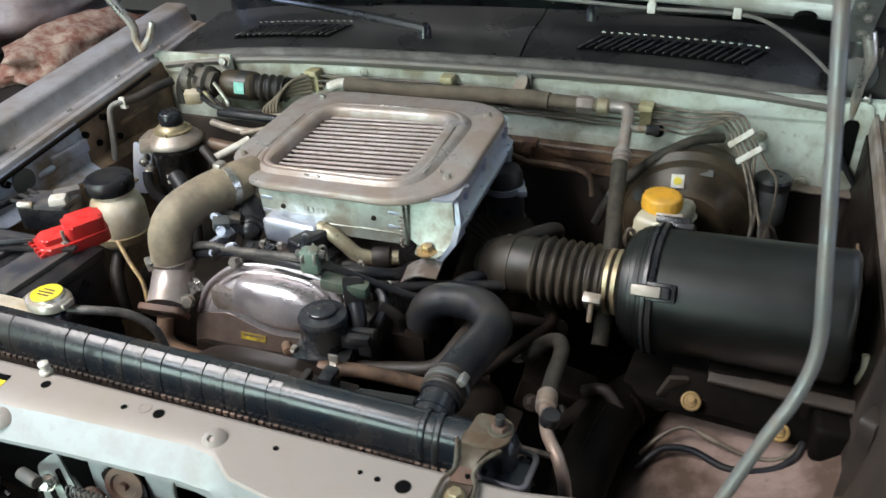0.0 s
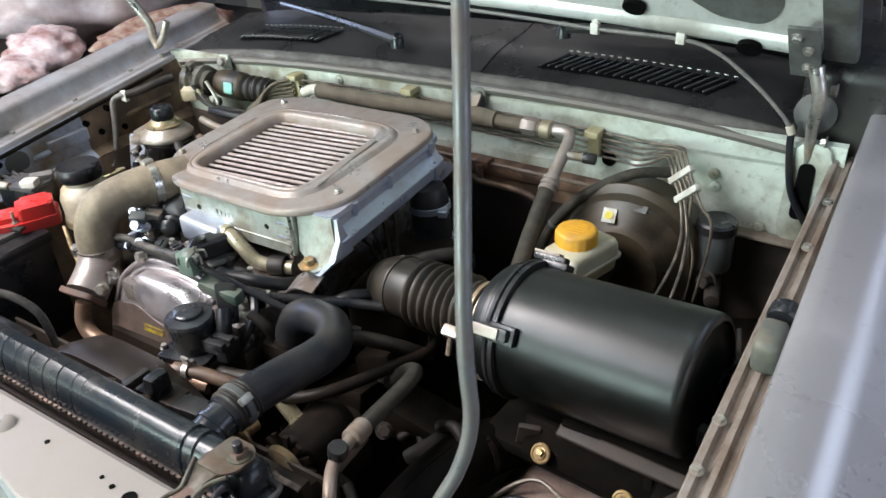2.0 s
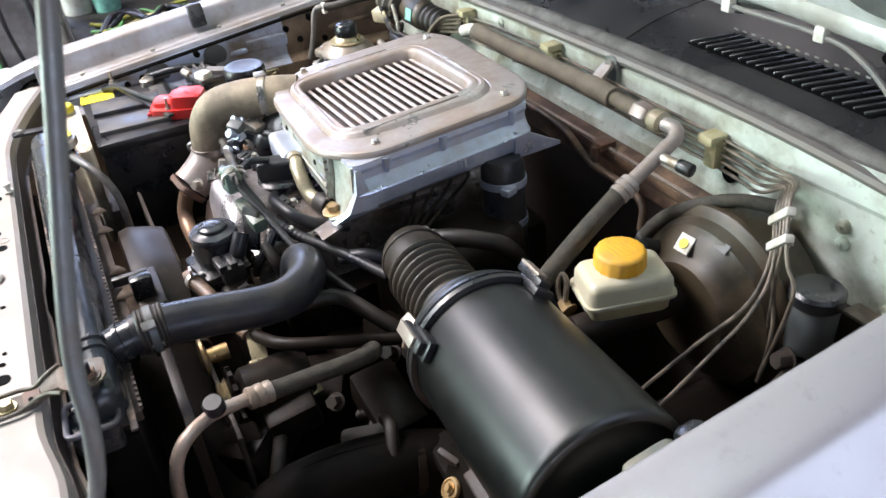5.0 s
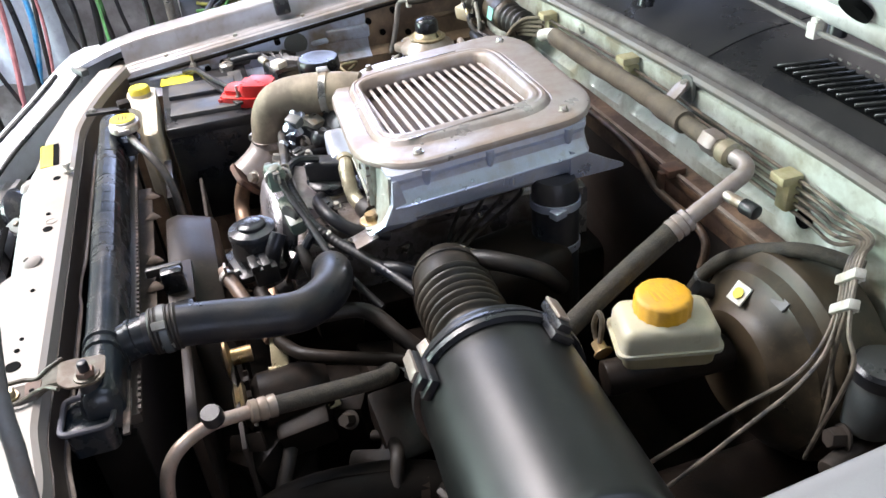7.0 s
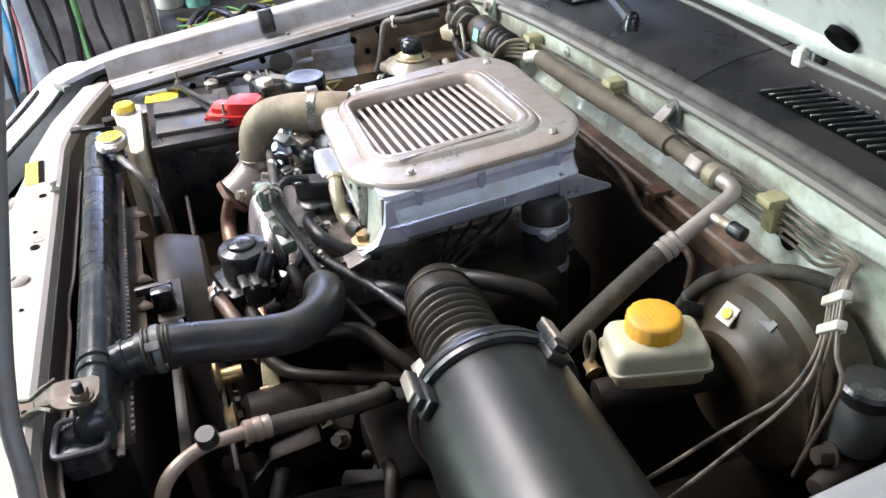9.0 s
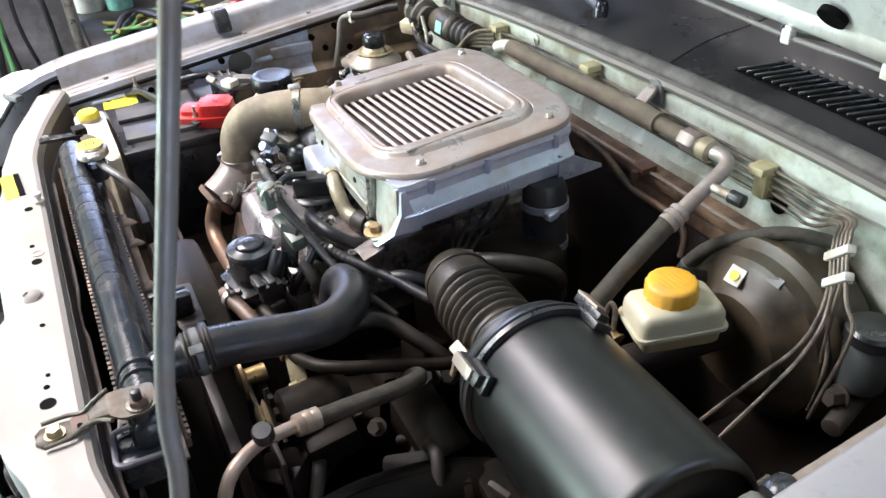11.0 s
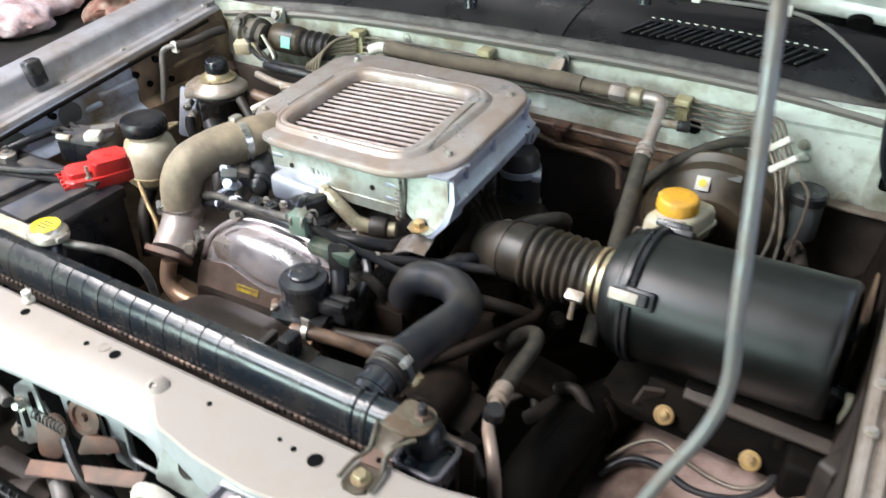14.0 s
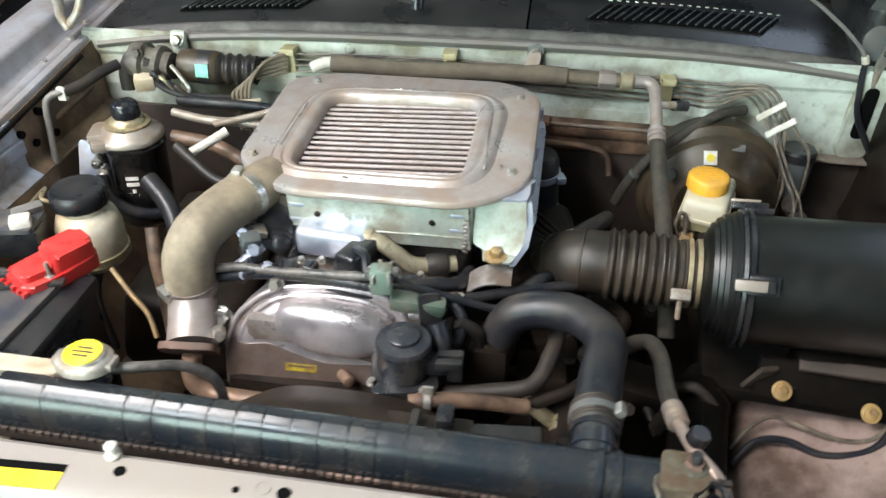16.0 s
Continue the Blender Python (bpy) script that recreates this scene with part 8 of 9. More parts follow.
bm = tube(B(), [(-1.20, 1.0, 0.93), (-1.17, 1.02, 0.96), (-1.15, 0.98, 0.965), (-1.12, 1.0, 0.95), (-1.10, 1.05, 0.955), (-1.14, 1.06, 0.94)], 0.0035, 8)
solo("tan_wire", bm, M_ZINCY, (-1.15, 1.0, 0.93), "loose tan wire beside the fuel filter", "wire")
bm = box(B(), (-1.287, 0.890, 1.086), (0.026, 0.034, 0.052), 0.007, (4, -6, 0), 3)
solo("bonnet_bump_stop", bm, M_SLATE, (-1.287, 0.885, 1.060), "dark grey rubber bonnet stop on the fender edge", "bump stop", "bonnet stops")
bs = thing("bonnet_bump_stop", (0.262, 0.92, 1.075), "grey rubber bonnet stop with a black cap on the fender ledge", "bump stop", "bonnet stops")
part("block", box(B(), (0.260, 0.905, 1.094), (0.030, 0.052, 0.046), 0.011, (8, 0, 0), 3), M_STOP, bs, "dusty grey-green rubber block")
part("cap", lathe(B(), (0.264, 0.930, 1.112), (0.1, 1.0, 0.25), [(0, 0.017), (0.004, 0.019), (0.018, 0.019), (0.022, 0.016)], 20), M_BLACKP, bs)

# ---- compressor hose at the front ----
ch = thing("compressor_hose", (-0.14, 0.62, 0.90), "alloy refrigerant pipe crimped to a black hose", "hose")
part("pipe", tube(B(), [(-0.104, 0.552, 0.72), (-0.102, 0.554, 0.86), (-0.102, 0.558, 0.93), (-0.115, 0.575, 0.965), (-0.138, 0.61, 0.970), (-0.150, 0.65, 0.964), (-0.155, 0.67, 0.958)], 0.0080, 16), M_TANPIPE, ch, "tarnished alloy pipe")
part("crimp", lathe(B(), (-0.152, 0.658, 0.962), (-0.15, 0.97, -0.15), [(0, 0.011), (0.002, 0.0136), (0.009, 0.0136), (0.010, 0.0118), (0.013, 0.0140), (0.020, 0.0140), (0.021, 0.0118), (0.024, 0.0136), (0.031, 0.0136)], 20), M_TANALU, ch)
part("hose", tube(B(), [(-0.156, 0.686, 0.957), (-0.160, 0.73, 0.952), (-0.162, 0.785, 0.948), (-0.172, 0.822, 0.940), (-0.195, 0.832, 0.925), (-0.225, 0.825, 0.895)], 0.0112, 16), M_BRAID, ch, "dusty braided hose")
part("service_cap", lathe(B(), (-0.140, 0.622, 0.974), (0.25, -0.1, 1), [(0, 0.009), (0.004, 0.0125), (0.016, 0.0125), (0.019, 0.0105)], 20), M_BLACKP, ch)

# apron pipe
bm = tube(B(), [(-0.04, 0.79, 0.79), (-0.01, 0.815, 0.815), (0.02, 0.826, 0.826), (0.06, 0.815, 0.822), (0.10, 0.806, 0.817), (0.135, 0.803, 0.822), (0.158, 0.812, 0.832), (0.170, 0.830, 0.842), (0.168, 0.850, 0.850)], 0.0034, 8)
solo("apron_pipe", bm, M_LINE, (0.06, 0.805, 0.81), "thin dark pipe across the inner apron", "pipe")
bm = tube(B(), [(-0.04, 0.765, 0.785), (-0.01, 0.79, 0.808), (0.03, 0.795, 0.814), (0.08, 0.782, 0.808), (0.13, 0.786, 0.816), (0.160, 0.802, 0.830), (0.172, 0.824, 0.842), (0.172, 0.850, 0.850)], 0.0052, 10)
solo("apron_pipe", bm, M_RUBBER, (0.03, 0.785, 0.80), "thin black hose across the inner apron", "pipe")
rl = thing("relay_plug", (0.205, 0.905, 0.90), "black electrical relay plug on the apron", "relay")
part("socket", box(B(), (0.205, 0.905, 0.925), (0.036, 0.030, 0.05), 0.005), M_BLACKP, rl)
part("latch", box(B(), (0.203, 0.890, 0.945), (0.016, 0.016, 0.03), 0.003), M_GREYP, rl)
part("base_rim", lathe(B(), (0.205, 0.905, 0.897), (0, 0, 1), [(0, 0.024), (0.004, 0.025), (0.006, 0.021)], 18), M_HOSEG, rl)
part("wire", tube(B(), [(0.205, 0.905, 0.948), (0.20, 0.94, 0.98), (0.215, 0.99, 0.99), (0.205, 1.04, 0.97), (0.19, 1.10, 0.96)], 0.004, 8), M_RUBBER, rl)
part("wire", tube(B(), [(0.20, 0.91, 0.948), (0.185, 0.95, 0.97), (0.17, 1.0, 0.96), (0.16, 1.07, 0.955)], 0.003, 8), M_LINE, rl)
solo("apron_box", box(B(), (0.205, 0.86, 0.875), (0.06, 0.14, 0.06), 0.012, (0, 0, 0), 3), M_MATT, (0.205, 0.86, 0.845), "matt black plastic duct box beside the apron", "duct box")
bm = tube(B(), [(0.222, 0.862, 0.985), (0.224, 0.858, 0.965), (0.222, 0.862, 0.945), (0.224, 0.87, 0.93)], 0.005, 8)
solo("cream_tube", bm, M_CREAM, (0.222, 0.862, 0.93), "short cream plastic tube at the apron edge", "tube")
bm = plate(B(), rounded([(-0.02, -0.10), (0.02, -0.10), (0.028, 0.09), (-0.012, 0.09)], 0.01), 0, 0.02, pose(0.212, 0.74, 0.90, 90, 0, 60), 0.004)
solo("apron_bracket", bm, M_GRIME, (0.212, 0.74, 0.80), "dark brown sheet bracket on the inner apron", "bracket")
cb = thing("striped_cable", (0.09, 0.73, 0.80), "black corrugated cable with a yellow stripe on the apron", "cable")
CP = [(0.042, 0.640, 0.790), (0.060, 0.680, 0.808), (0.082, 0.696, 0.814), (0.104, 0.686, 0.812), (0.116, 0.650, 0.794)]
part("sleeve", tube(B(), CP, 0.0065, 12, 12, radius=lambda s: 1 + 0.06 * math.cos(s * 180)), M_BLACKP, cb)
part("stripe", tube(B(), [(x - 0.001, y - 0.002, z + 0.0052) for x, y, z in CP], 0.0018, 6), M_YEL, cb, "yellow stripe")

# ---- washer filler and the nose ----
wf = thing("washer_filler", (-0.143, 0.325, 0.80), "milky washer filler neck with a bright blue cap", "washer filler")
part("neck", lathe(B(), (-0.143, 0.325, 0.80), (0, 0, 1), [(0, 0.024), (0.14, 0.025), (0.19, 0.029), (0.216, 0.035)], 24), M_MILK, wf)
bm = B()
lathe(bm, (-0.141, 0.330, 1.014), (0.1, -0.12, 1), [(0, 0.034), (0.002, 0.0405), (0.008, 0.041), (0.0115, 0.038), (0.0125, 0.031), (0.010, 0.027), (0.010, 0.011)], 40)
box(bm, (-0.152, 0.288, 1.014), (0.020, 0.014, 0.009), 0.003)
wcap_ = part("cap", bm, M_BLUE, wf, "bright blue hinged cap")
bm = B()
for k in range(3):
    tube(bm, [(-0.153 + 0.012 * k, 0.324, 1.0255), (-0.152 + 0.011 * k, 0.331, 1.0262), (-0.149 + 0.008 * k, 0.338, 1.0265)], 0.0015, 6)
box(bm, (-0.143, 0.343, 1.0268), (0.022, 0.005, 0.0025), 0.001)
part("cap_symbol", bm, M_BLUE, wcap_)
np2 = thing("nose_panel", (-0.30, 0.28, 0.95), "grey-lilac pressed sheet-metal stay from the support to the nose", "panel")
rows = []
for xa, xb, y, z in ((-0.313, -0.272, 0.366, 1.028), (-0.322, -0.268, 0.335, 1.018), (-0.342, -0.262, 0.285, 0.998), (-0.368, -0.258, 0.225, 0.970), (-0.395, -0.255, 0.165, 0.940)):
    w = xb - xa
    rows.append([(xa - 0.006, y, z - 0.022), (xa, y, z), (xa + 0.12 * w, y, z + 0.002), (xa + 0.2 * w, y, z - 0.004), (xa + 0.8 * w, y, z - 0.006), (xa + 0.88 * w, y, z), (xb, y, z - 0.001), (xb + 0.008, y, z - 0.035)])
part("sheet", thick(loft(B(), rows), 0.0025), M_LILAC, np2, "", 25)
part("end_tab", box(B(), (-0.292, 0.368, 1.028), (0.046, 0.018, 0.004), 0.0015, (10, 0, 4)), M_SUPFACE, np2)
part("screw", hexnut(B(), (-0.288, 0.350, 1.022), (0, -0.3, 1), 0.006, 0.005), M_STEEL, np2)
# pale lower panel of the support with dark windows
lk = thing("lock_panel", (-0.52, 0.415, 0.85), "pale painted lock panel with dark windows under the support", "panel")
part("upper_band", box(B(), (-0.575, 0.413, 0.968), (0.46, 0.006, 0.034), 0.002, (-8, 0, 0)), M_SUPFACE, lk)
for x, w, z in ((-0.655, 0.030, 0.905), (-0.563, 0.040, 0.905), (-0.462, 0.036, 0.91), (-0.395, 0.030, 0.93)):
    part("upright", box(B(), (x, 0.415, z), (w, 0.006, 0.11), 0.002, (0, 3, 0)), M_SUPFACE, lk)
for cx, cz, w, h in ((-0.512, 0.925, 0.030, 0.040), (-0.428, 0.935, 0.018, 0.030), (-0.610, 0.905, 0.026, 0.040)):
    lp_ = rounded([(-w, -h), (w * 0.9, -h), (w, h * 0.8), (-w * 0.7, h)], 0.012, 4)
    pts = [(cx + p.x, 0.408, cz + p.y) for p in lp_]
    part("window_rim", tube(B(), pts + [pts[0]], 0.0030, 8, 1, curve=False), M_SUPFACE, lk)
part("rust_plate", lathe(B(), (-0.605, 0.402, 0.932), (0.1, -1, 0.3), [(0, 0.026), (0.003, 0.026), (0.004, 0.018), (0.001, 0.016), (0.001, 0.006), (0.006, 0.005)], 20), M_RUST, lk, "rust-brown round striker plate")
part("brass_lug", plate(B(), rounded([(-0.028, -0.012), (0.030, -0.006), (0.022, 0.012), (-0.020, 0.014)], 0.006), 0, 0.005, pose(-0.575, 0.392, 0.905, 60, 0, 25), 0.001), M_RUST, lk, "rust-stained lug")
part("side_plate", plate(B(), rounded([(-0.046, -0.030), (0.040, -0.034), (0.046, 0.024), (-0.042, 0.028)], 0.006), 0, 0.004, pose(-0.374, 0.377, 0.998, 60, 0, 4), 0.001), M_GREYGREEN, lk, "grey-green side plate")
part("side_hole", lathe(B(), (-0.378, 0.3735, 1.000), (0, -0.87, 0.5), [(0, 0.014), (0.003, 0.0135), (0.001, 0.010), (0.001, 0.002)], 20), M_IRON, lk)
part("side_bolt", hexnut(B(), (-0.345, 0.372, 1.004), (0, -0.87, 0.5), 0.006, 0.006), M_STEEL, lk)
# bonnet latch: slotted pale plates, spring, lever and cable
bl = thing("bonnet_latch", (-0.69, 0.38, 0.86), "slotted pale zinc bonnet latch with a spring and lever", "latch")
for x, z, w, h, rz_, ry_ in ((-0.695, 0.915, 0.046, 0.085, 12, 28), (-0.668, 0.895, 0.030, 0.075, 18, 30), (-0.725, 0.880, 0.032, 0.055, 8, 22)):
    mt = pose(x, 0.386, z, 62, 0, rz_) @ Matrix.Rotation(radians(ry_), 4, "Z")
    part("latch_plate", plate(B(), rounded([(-w / 2, -h / 2), (w / 2, -h / 2 - 0.004), (w / 2 - 0.006, h / 2), (-w / 2 + 0.008, h / 2 - 0.006)], 0.006), 0, 0.004, mt, 0.001), M_GREYGREEN, bl, "pale zinc latch plate")
    for k in (-1, 1):
        part("slot", plate(B(), rounded([(-0.0035, -h * 0.26), (0.0035, -h * 0.26), (0.0035, h * 0.26), (-0.0035, h * 0.26)], 0.003), 0.002, 0.0052, mt @ Matrix.Translation((k * w * 0.2, 0, 0))), M_INK, bl)
part("pivot", cyl(B(), (-0.735, 0.372, 0.940), (-0.700, 0.364, 0.943), 0.008, 14, 0.002), M_GREYP, bl)
part("spring", tube(B(), [(-0.665 + 0.0018 * k, 0.372 + 0.006 * math.cos(k * 1.6), 0.935 + 0.006 * math.sin(k * 1.6)) for k in range(34)], 0.0013, 6, 2), M_GREYP, bl)
part("catch", plate(B(), rounded([(-0.02, -0.03), (0.012, -0.03), (0.022, 0.02), (0.004, 0.034), (-0.022, 0.02)], 0.01), 0.004, 0.010, pose(-0.640, 0.378, 0.905, 70, 0, 20), 0.001), M_RUST, bl, "rusty catch")
part("lever", box(B(), (-0.555, 0.352, 0.905), (0.17, 0.020, 0.005), 0.002, (25, -8, 16)), M_RUST, bl, "flat rusty release lever")
part("cable", tube(B(), [(-0.60, 0.365, 0.93), (-0.55, 0.345, 0.90), (-0.50, 0.355, 0.87), (-0.44, 0.37, 0.84)], 0.0055, 8), M_RUBBER, bl)
for x, z in ((-0.700, 0.930), (-0.660, 0.872), (-0.728, 0.868)):
    part("bolt", hexnut(B(), (x, 0.376, z), (0.1, -0.9, 0.4), 0.008, 0.008), M_STEEL, bl)
# cable guide, ducting and dark carrier in front of the radiator
hl = thing("lamp_carrier", (-0.45, 0.34, 0.78), "dark headlamp carrier with cables behind the grille", "headlamp carrier")
part("cross_bar", box(B(), (-0.52, 0.350, 0.835), (0.40, 0.030, 0.05), 0.008, (8, 4, 4)), M_IRON, hl)
part("motor", lathe(B(), (-0.66, 0.300, 0.84), (0.8, 0.3, 0.2), [(0, 0.020), (0.006, 0.030), (0.05, 0.030), (0.055, 0.022), (0.07, 0.012)], 20), M_GRIME, hl, "grimy round motor")
part("pale_duct", tube(B(), [(-0.60, 0.340, 0.875), (-0.575, 0.325, 0.865), (-0.56, 0.310, 0.84), (-0.565, 0.30, 0.80)], 0.012, 12), M_HOSEG, hl)
for k in range(4):
    part("wire", tube(B(), [(-0.56 + 0.06 * k, 0.36, 0.88), (-0.52 + 0.06 * k, 0.335, 0.87 - 0.012 * k), (-0.47 + 0.05 * k, 0.33, 0.85), (-0.42 + 0.05 * k, 0.345, 0.81)], 0.005, 8), M_RUBBER, hl)
hk = thing("cable_guide", (-0.405, 0.345, 0.93), "white plastic cable guide hook", "clip")
part("hook", tube(B(), [(-0.385, 0.352, 0.940), (-0.388, 0.345, 0.965), (-0.405, 0.340, 0.977), (-0.424, 0.338, 0.970), (-0.432, 0.338, 0.945), (-0.428, 0.338, 0.922)], 0.0085, 12), M_WHITE, hk)
part("foot", box(B(), (-0.428, 0.336, 0.912), (0.022, 0.018, 0.022), 0.004, (10, 0, 20)), M_WHITE, hk)
# ribbed dark grille insert
gi = thing("grille_insert", (-0.66, 0.25, 0.82), "dark blue-black mesh grille insert", "grille")
# flat black sheet for the shade behind the mesh
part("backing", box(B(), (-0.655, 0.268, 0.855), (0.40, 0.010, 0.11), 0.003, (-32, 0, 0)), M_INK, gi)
for k in range(27):
    part("mesh_bar", box(B(), (-0.850 + 0.015 * k, 0.264, 0.858), (0.0035, 0.006, 0.110), 0.001, (-32, 14, 0), 1), M_MESH, gi)
for k in range(6):
    d = -0.045 + 0.018 * k
    part("mesh_bar", box(B(), (-0.655, 0.264 + d * math.sin(radians(32)), 0.858 + d * math.cos(radians(32))), (0.39, 0.006, 0.0035), 0.001, (-32, 0, 0), 1), M_MESH, gi)
ge = thing("grille_surround", (-0.5, 0.23, 0.86), "silver painted grille surround strip", "grille")
rows = []
for k in range(25):
    x = -1.05 + 1.10 * k / 24
    y = 0.222 + 0.05 * (abs(x + 0.5) / 0.55) ** 3
    rows.append([(x, y + 0.030, 0.885), (x, y + 0.028, 0.898), (x, y + 0.020, 0.900), (x, y + 0.012, 0.893), (x, y + 0.004, 0.900), (x, y - 0.016, 0.898), (x, y - 0.028, 0.885), (x, y - 0.03, 0.80)])
part("strip", thick(loft(B(), rows), 0.003), M_SILVER, ge, "", 30)
for x in (-0.88, -0.68, -0.46, -0.26):
    part("slat", box(B(), (x, 0.262, 0.80), (0.010, 0.022, 0.16), 0.003, (8, 0, 0)), M_BLACKP, ge)
lp = thing("headlamp", (-0.24, 0.285, 0.80), "pale headlamp housing below the washer filler", "headlamp")
part("housing", box(B(), (-0.255, 0.282, 0.860), (0.085, 0.050, 0.10), 0.012, (0, 0, 14), 3), M_FENDER, lp)
part("seal", box(B(), (-0.250, 0.300, 0.905), (0.075, 0.010, 0.010), 0.003, (0, 0, 20)), M_BLACKP, lp)
part("adjuster", cyl(B(), (-0.315, 0.330, 0.93), (-0.300, 0.318, 0.87), 0.006, 10, 0.001), M_WHITE, lp)
# passenger-side lamp bay: dark splash panel, lamp back, plugs and loom
part("splash_panel", thick(loft(B(), [[(x, 0.455, 0.80 + 0.02 * math.sin(9 * x)), (x, 0.40, 0.835), (x, 0.33, 0.845), (x, 0.27, 0.835 - 0.02 * math.cos(7 * x))] for x in [-1.36 + 0.05 * k for k in range(14)]]), 0.003), M_MATT, body, "black splash panel in front of the radiator")
lq = thing("headlamp", (-0.93, 0.35, 0.845), "black-backed headlamp with pale plugs and loom", "headlamp")
part("bowl", lathe(B(), (-0.945, 0.300, 0.868), (0.25, 0.9, 0.3), [(0, 0.050), (0.012, 0.056), (0.026, 0.046), (0.036, 0.030), (0.050, 0.026), (0.052, 0.012)], 28), M_SLATE, lq)
part("bulb_plug", box(B(), (-0.932, 0.356, 0.893), (0.026, 0.020, 0.020), 0.004, (20, 10, 15)), M_WHITE, lq, "pale bulb plug")
part("adjuster", cyl(B(), (-0.885, 0.318, 0.905), (-0.880, 0.350, 0.880), 0.006, 10, 0.001), M_CREAM, lq)
for k in range(4):
    part("wire", tube(B(), [(-0.925 + 0.008 * k, 0.362, 0.892), (-0.900 + 0.012 * k, 0.385, 0.902 - 0.010 * k), (-0.850 + 0.010 * k, 0.392, 0.880), (-0.800, 0.385 - 0.010 * k, 0.860)], 0.0045, 8), (M_RUBBER, M_SLATE, M_BLUE, M_RUBBER)[k], lq)
part("bracket", plate(B(), rounded([(-0.045, -0.014), (0.045, -0.010), (0.040, 0.014), (-0.040, 0.012)], 0.006), 0, 0.004, pose(-0.845, 0.325, 0.890, 28, 6, 35), 0.001), M_GREYGREEN, lq, "pale steel lamp bracket")
part("screw", hexnut(B(), (-0.865, 0.312, 0.894), (0, -0.4, 1), 0.006, 0.006), M_STEEL, lq)
bm = box(B(), (-0.5, 0.16, 0.62), (1.7, 0.16, 0.22), 0.05, (0, 0, 0), 4)
part("bumper", bm, M_FENDER, body, "plain silver front bumper")
for wx in (0.28, -1.28):
    part("wheel", lathe(B(), (wx - 0.11, 0.95, 0.35), (1, 0, 0), [(0, 0.22), (0.02, 0.33), (0.05, 0.35), (0.17, 0.35), (0.20, 0.33), (0.22, 0.22)], 36), M_RUBBER, body, "black front tyre")

# ---- beyond the truck: bench and clutter by the wall ----
bench = thing("workbench", (-2.55, 1.6, 0.0), "dark wooden workbench with clutter", "workbench")
part("top", box(B(), (-2.55, 1.63, 0.77), (0.9, 1.96, 0.06), 0.006), M_WOOD, bench)
for x, y in ((-2.95, 0.72), (-2.15, 0.72), (-2.95, 2.54), (-2.15, 2.54)):
    part("leg", box(B(), (x, y, 0.37), (0.08, 0.08, 0.74), 0.005), M_WOOD, bench)
part("back_board", box(B(), (-3.02, 1.63, 1.10), (0.03, 1.96, 0.6), 0.004), M_WOOD, bench)
random.seed(11)
for k, (m, r) in enumerate(((M_CABLE, 0.007), (M_KHAKI, 0.006), (M_CABLE, 0.008), (M_GREENW, 0.007), (M_RUBBER, 0.01), (M_CABLE, 0.006), (M_RUBBER, 0.012), (M_KHAKI, 0.005), (M_GREENW, 0.006))):
    pts = []
    for j in range(6):
        pts.append((-2.33 + random.uniform(-0.08, 0.10), 0.72 + 0.062 * j + random.uniform(-0.02, 0.02), 0.802 + r + random.uniform(0, 0.025)))
    solo("loose_cable", tube(B(), pts, r, 8), m, pts[0], "loose yellow-green cable lying on the bench", "cable", "cables on the bench")
pl_ = thing("pliers", (-2.33, 1.15, 0.80), "combination pliers with red handles", "pliers")
for pts in ([(-2.33, 1.13, 0.825), (-2.34, 1.20, 0.832), (-2.35, 1.27, 0.835)], [(-2.33, 1.13, 0.818), (-2.31, 1.20, 0.820), (-2.30, 1.27, 0.818)]):
    part("handle", tube(B(), pts, 0.0075, 10), M_RED, pl_, "red plastic grip")
part("jaws", tube(B(), [(-2.31, 1.03, 0.815), (-2.32, 1.08, 0.818), (-2.33, 1.13, 0.822)], 0.014, 10, radius=lambda s: 0.5 + 0.7 * s), M_STEEL, pl_)
solo("white_tube", tube(B(), [(-2.30, 1.00, 0.816), (-2.31, 1.08, 0.818), (-2.33, 1.15, 0.816)], 0.015, 10), M_WHITE, (-2.30, 1.0, 0.80), "short white plastic tube on the bench", "tube")
solo("cardboard_box", box(B(), (-2.36, 1.36, 0.815), (0.14, 0.20, 0.030), 0.006, (0, 4, 24)), M_CREAM, (-2.36, 1.36, 0.80), "flat cream cardboard box on the bench", "box")
bm = lathe(B(), (-2.62, 0.80, 0.80), (0, 0, 1), [(0, 0.045), (0.12, 0.05), (0.14, 0.05)], 20)
solo("teal_beaker", bm, M_TEAL, (-2.62, 0.80, 0.80), "teal plastic beaker on the bench", "beaker")
bm = lathe(B(), (-2.66, 0.70, 0.80), (0, 0, 1), [(0, 0.05), (0.10, 0.055), (0.15, 0.04), (0.18, 0.02)], 20)
solo("white_jug", bm, M_WHITE, (-2.66, 0.70, 0.80), "white plastic jug on the bench", "jug")


def heap(c, s, seed):
    """A crumpled, draped lump."""
    bm = B()
    bmesh.ops.create_icosphere(bm, subdivisions=4, radius=1.0)
    for v in bm.verts:
        d = v.co.normalized()
        q = d * 2.1 + Vector((seed * 3.1, 0, 0))
        r = 1.0 + 0.28 * noise.noise(q) + 0.16 * abs(noise.noise(q * 2.7)) + 0.07 * noise.noise(q * 6.5)
        v.co = Vector((c[0] + d.x * s[0] * r, c[1] + d.y * s[1] * r, max(c[2] - s[2] * 0.8, c[2] + d.z * s[2] * r)))
    return bm


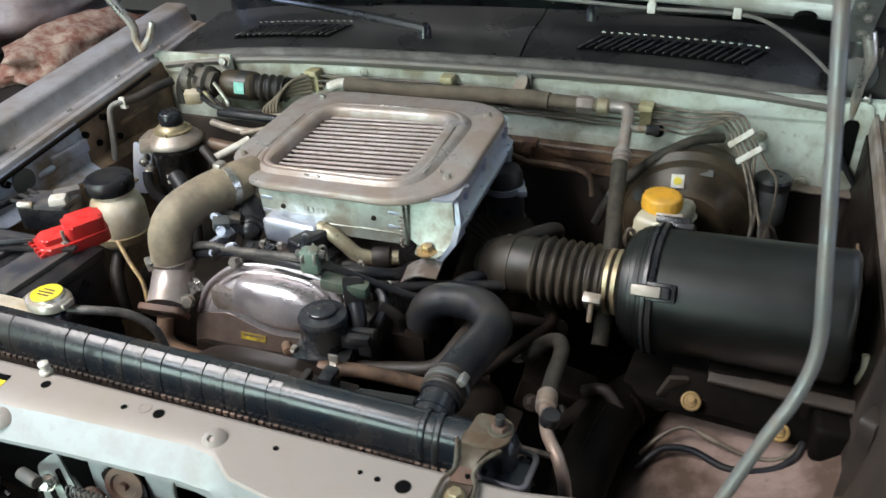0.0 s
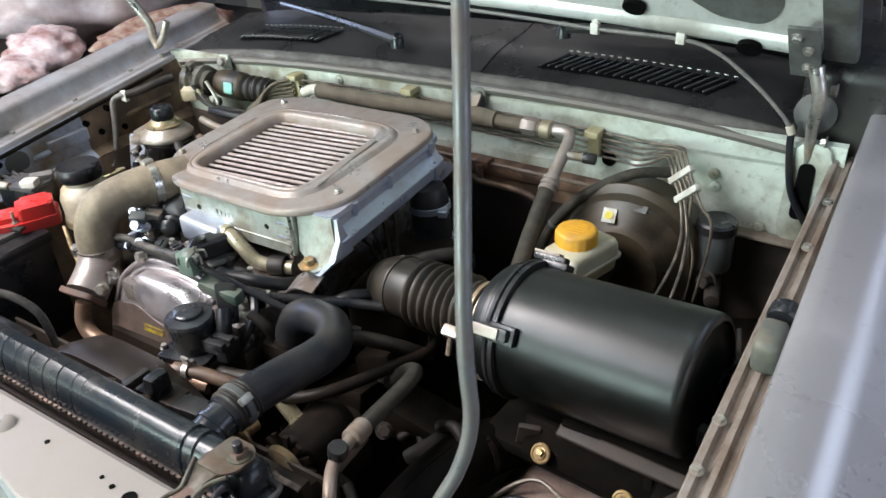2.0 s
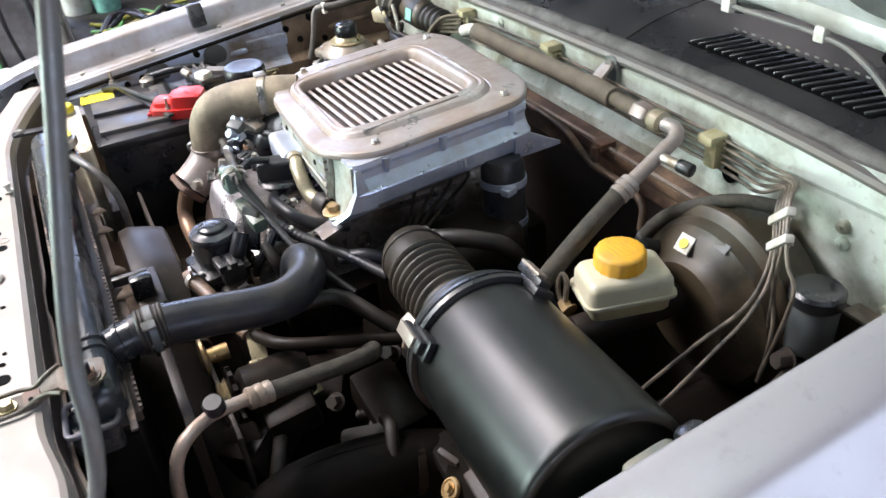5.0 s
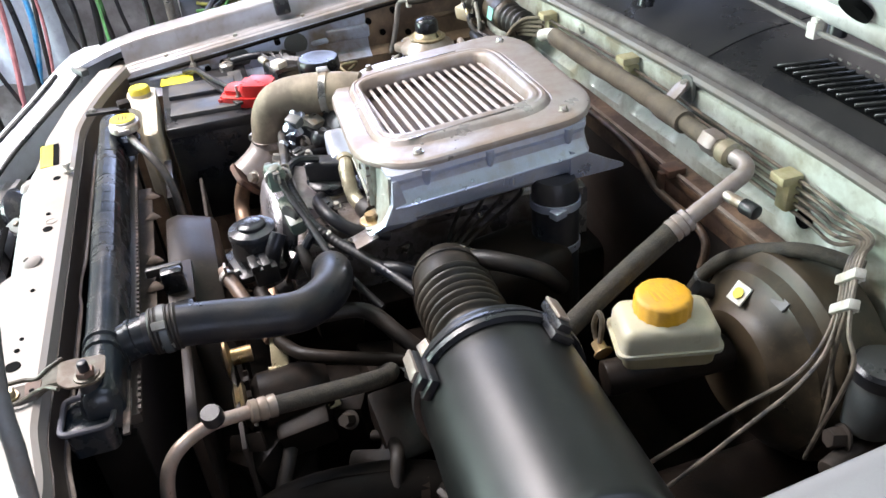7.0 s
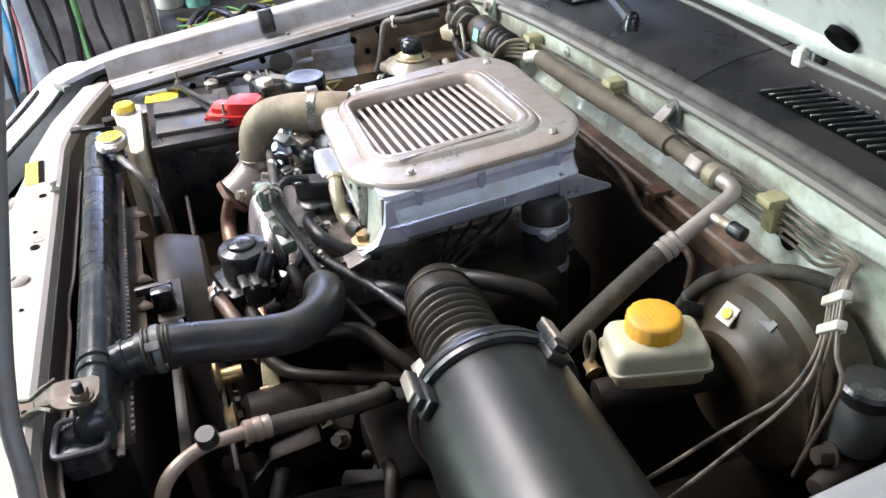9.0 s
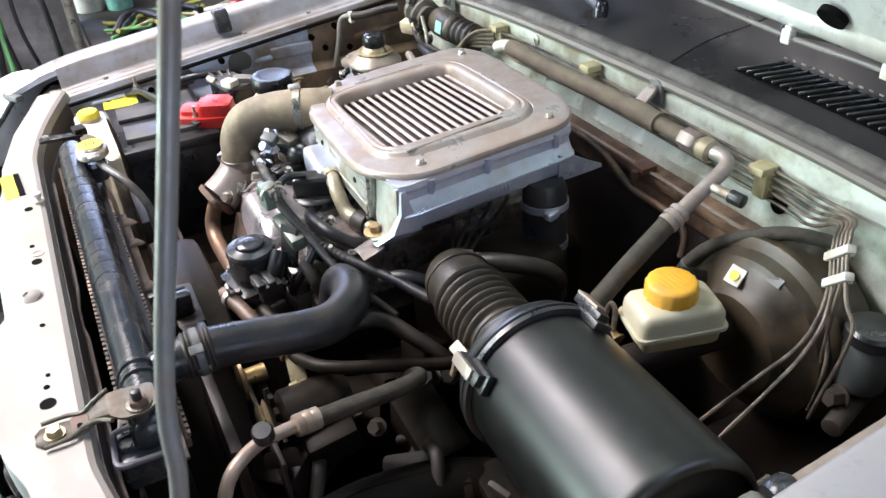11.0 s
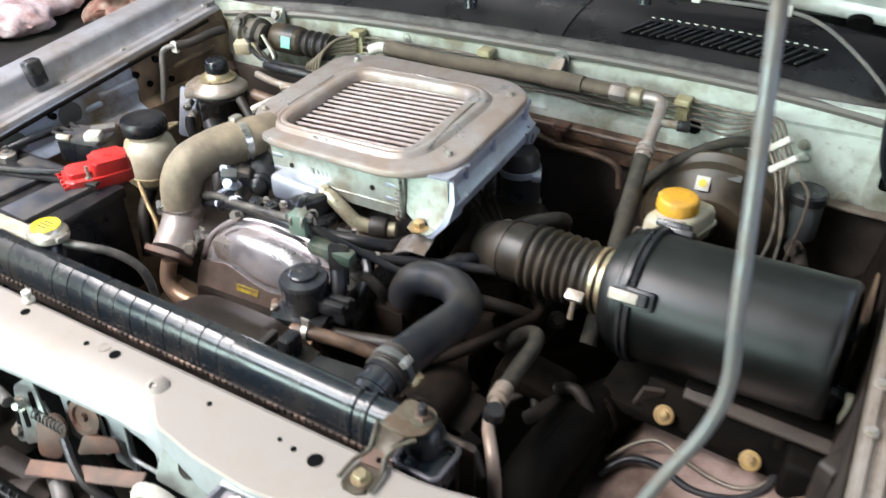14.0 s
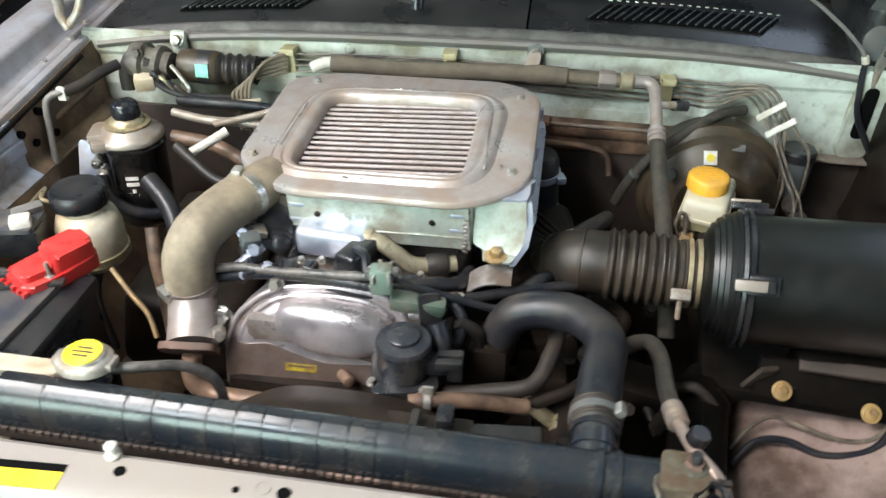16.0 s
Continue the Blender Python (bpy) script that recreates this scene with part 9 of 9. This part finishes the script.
solo("wrapped_parcel", heap((-2.62, 2.22, 0.97), (0.30, 0.52, 0.22), 1), M_FILM, (-2.62, 2.22, 0.80), "bundle wrapped in crumpled grey plastic sheet", "bundle", angle=80)
solo("brown_cloth", heap((-2.18, 2.02, 0.84), (0.14, 0.30, 0.09), 2), M_BROWNCLOTH, (-2.18, 2.02, 0.80), "heap of brown patterned cloth at the bench edge", "cloth", angle=80)
for c, s, seed in (((-2.32, 1.52, 0.845), (0.10, 0.11, 0.055), 3), ((-2.40, 1.68, 0.870), (0.12, 0.13, 0.075), 5)):
    solo("pale_rag", heap(c, s, seed), M_BACKHEAP, (c[0], c[1], 0.80), "crumpled white and pink rag on the bench", "rag", "rags on the bench", angle=80)
pier = solo("wall_pier", box(B(), (-2.50, 0.12, 0.88), (0.10, 1.05, 1.76), 0.01), M_PIER, (-2.50, 0.12, 0.0), "rough grey concrete pier behind the cables", "wall", kind="structure")
# hanging wires and a pale plastic sheet near the truck's nose
rail = thing("wire_rack", (-2.3, 0.3, 0.0), "steel rack hung with cables", "rack")
part("bar", cyl(B(), (-2.32, -0.35, 1.70), (-2.32, 0.62, 1.70), 0.015, 12), M_STEEL, rail)
for y in (-0.35, 0.62):
    part("post", cyl(B(), (-2.34, y, 0.0), (-2.34, y, 1.70), 0.015, 12), M_STEEL, rail)
random.seed(23)
for k in range(16):
    y = -0.02 + 0.038 * k + random.uniform(-0.01, 0.01)
    m = (M_RUBBER, M_RUBBER, M_RUBBER, M_PINKW, M_RUBBER, M_BLUE, M_PINKW, M_RUBBER)[k % 8] if k < 8 else (M_RUBBER if k % 5 else M_GREENW)
    r = random.uniform(0.005, 0.011)
    pts = [(-2.31, y, 1.69), (-2.29 + random.uniform(-0.02, 0.02), y + random.uniform(-0.03, 0.03), 1.3), (-2.27 + random.uniform(-0.03, 0.03), y + random.uniform(-0.05, 0.05), 0.9), (-2.26, y + random.uniform(-0.08, 0.08), 0.55)]
    solo("hanging_cable", tube(B(), pts, r, 8), m, pts[0], "thin cable hanging from the rack", "cable", "hanging cables")
bm = loft(B(), [[(-2.36 + 0.03 * math.sin(7 * y * 6 + z * 5), y, z) for y in [-0.02 + 0.026 * i for i in range(12)]] for z in [0.66 + 0.1 * j for j in range(11)]])
solo("pale_plastic_sheet", thick(bm, 0.002), M_PBLUE, (-2.36, 0.1, 1.66), "pale blue plastic sheet hung on the rack", "plastic sheet", angle=80)
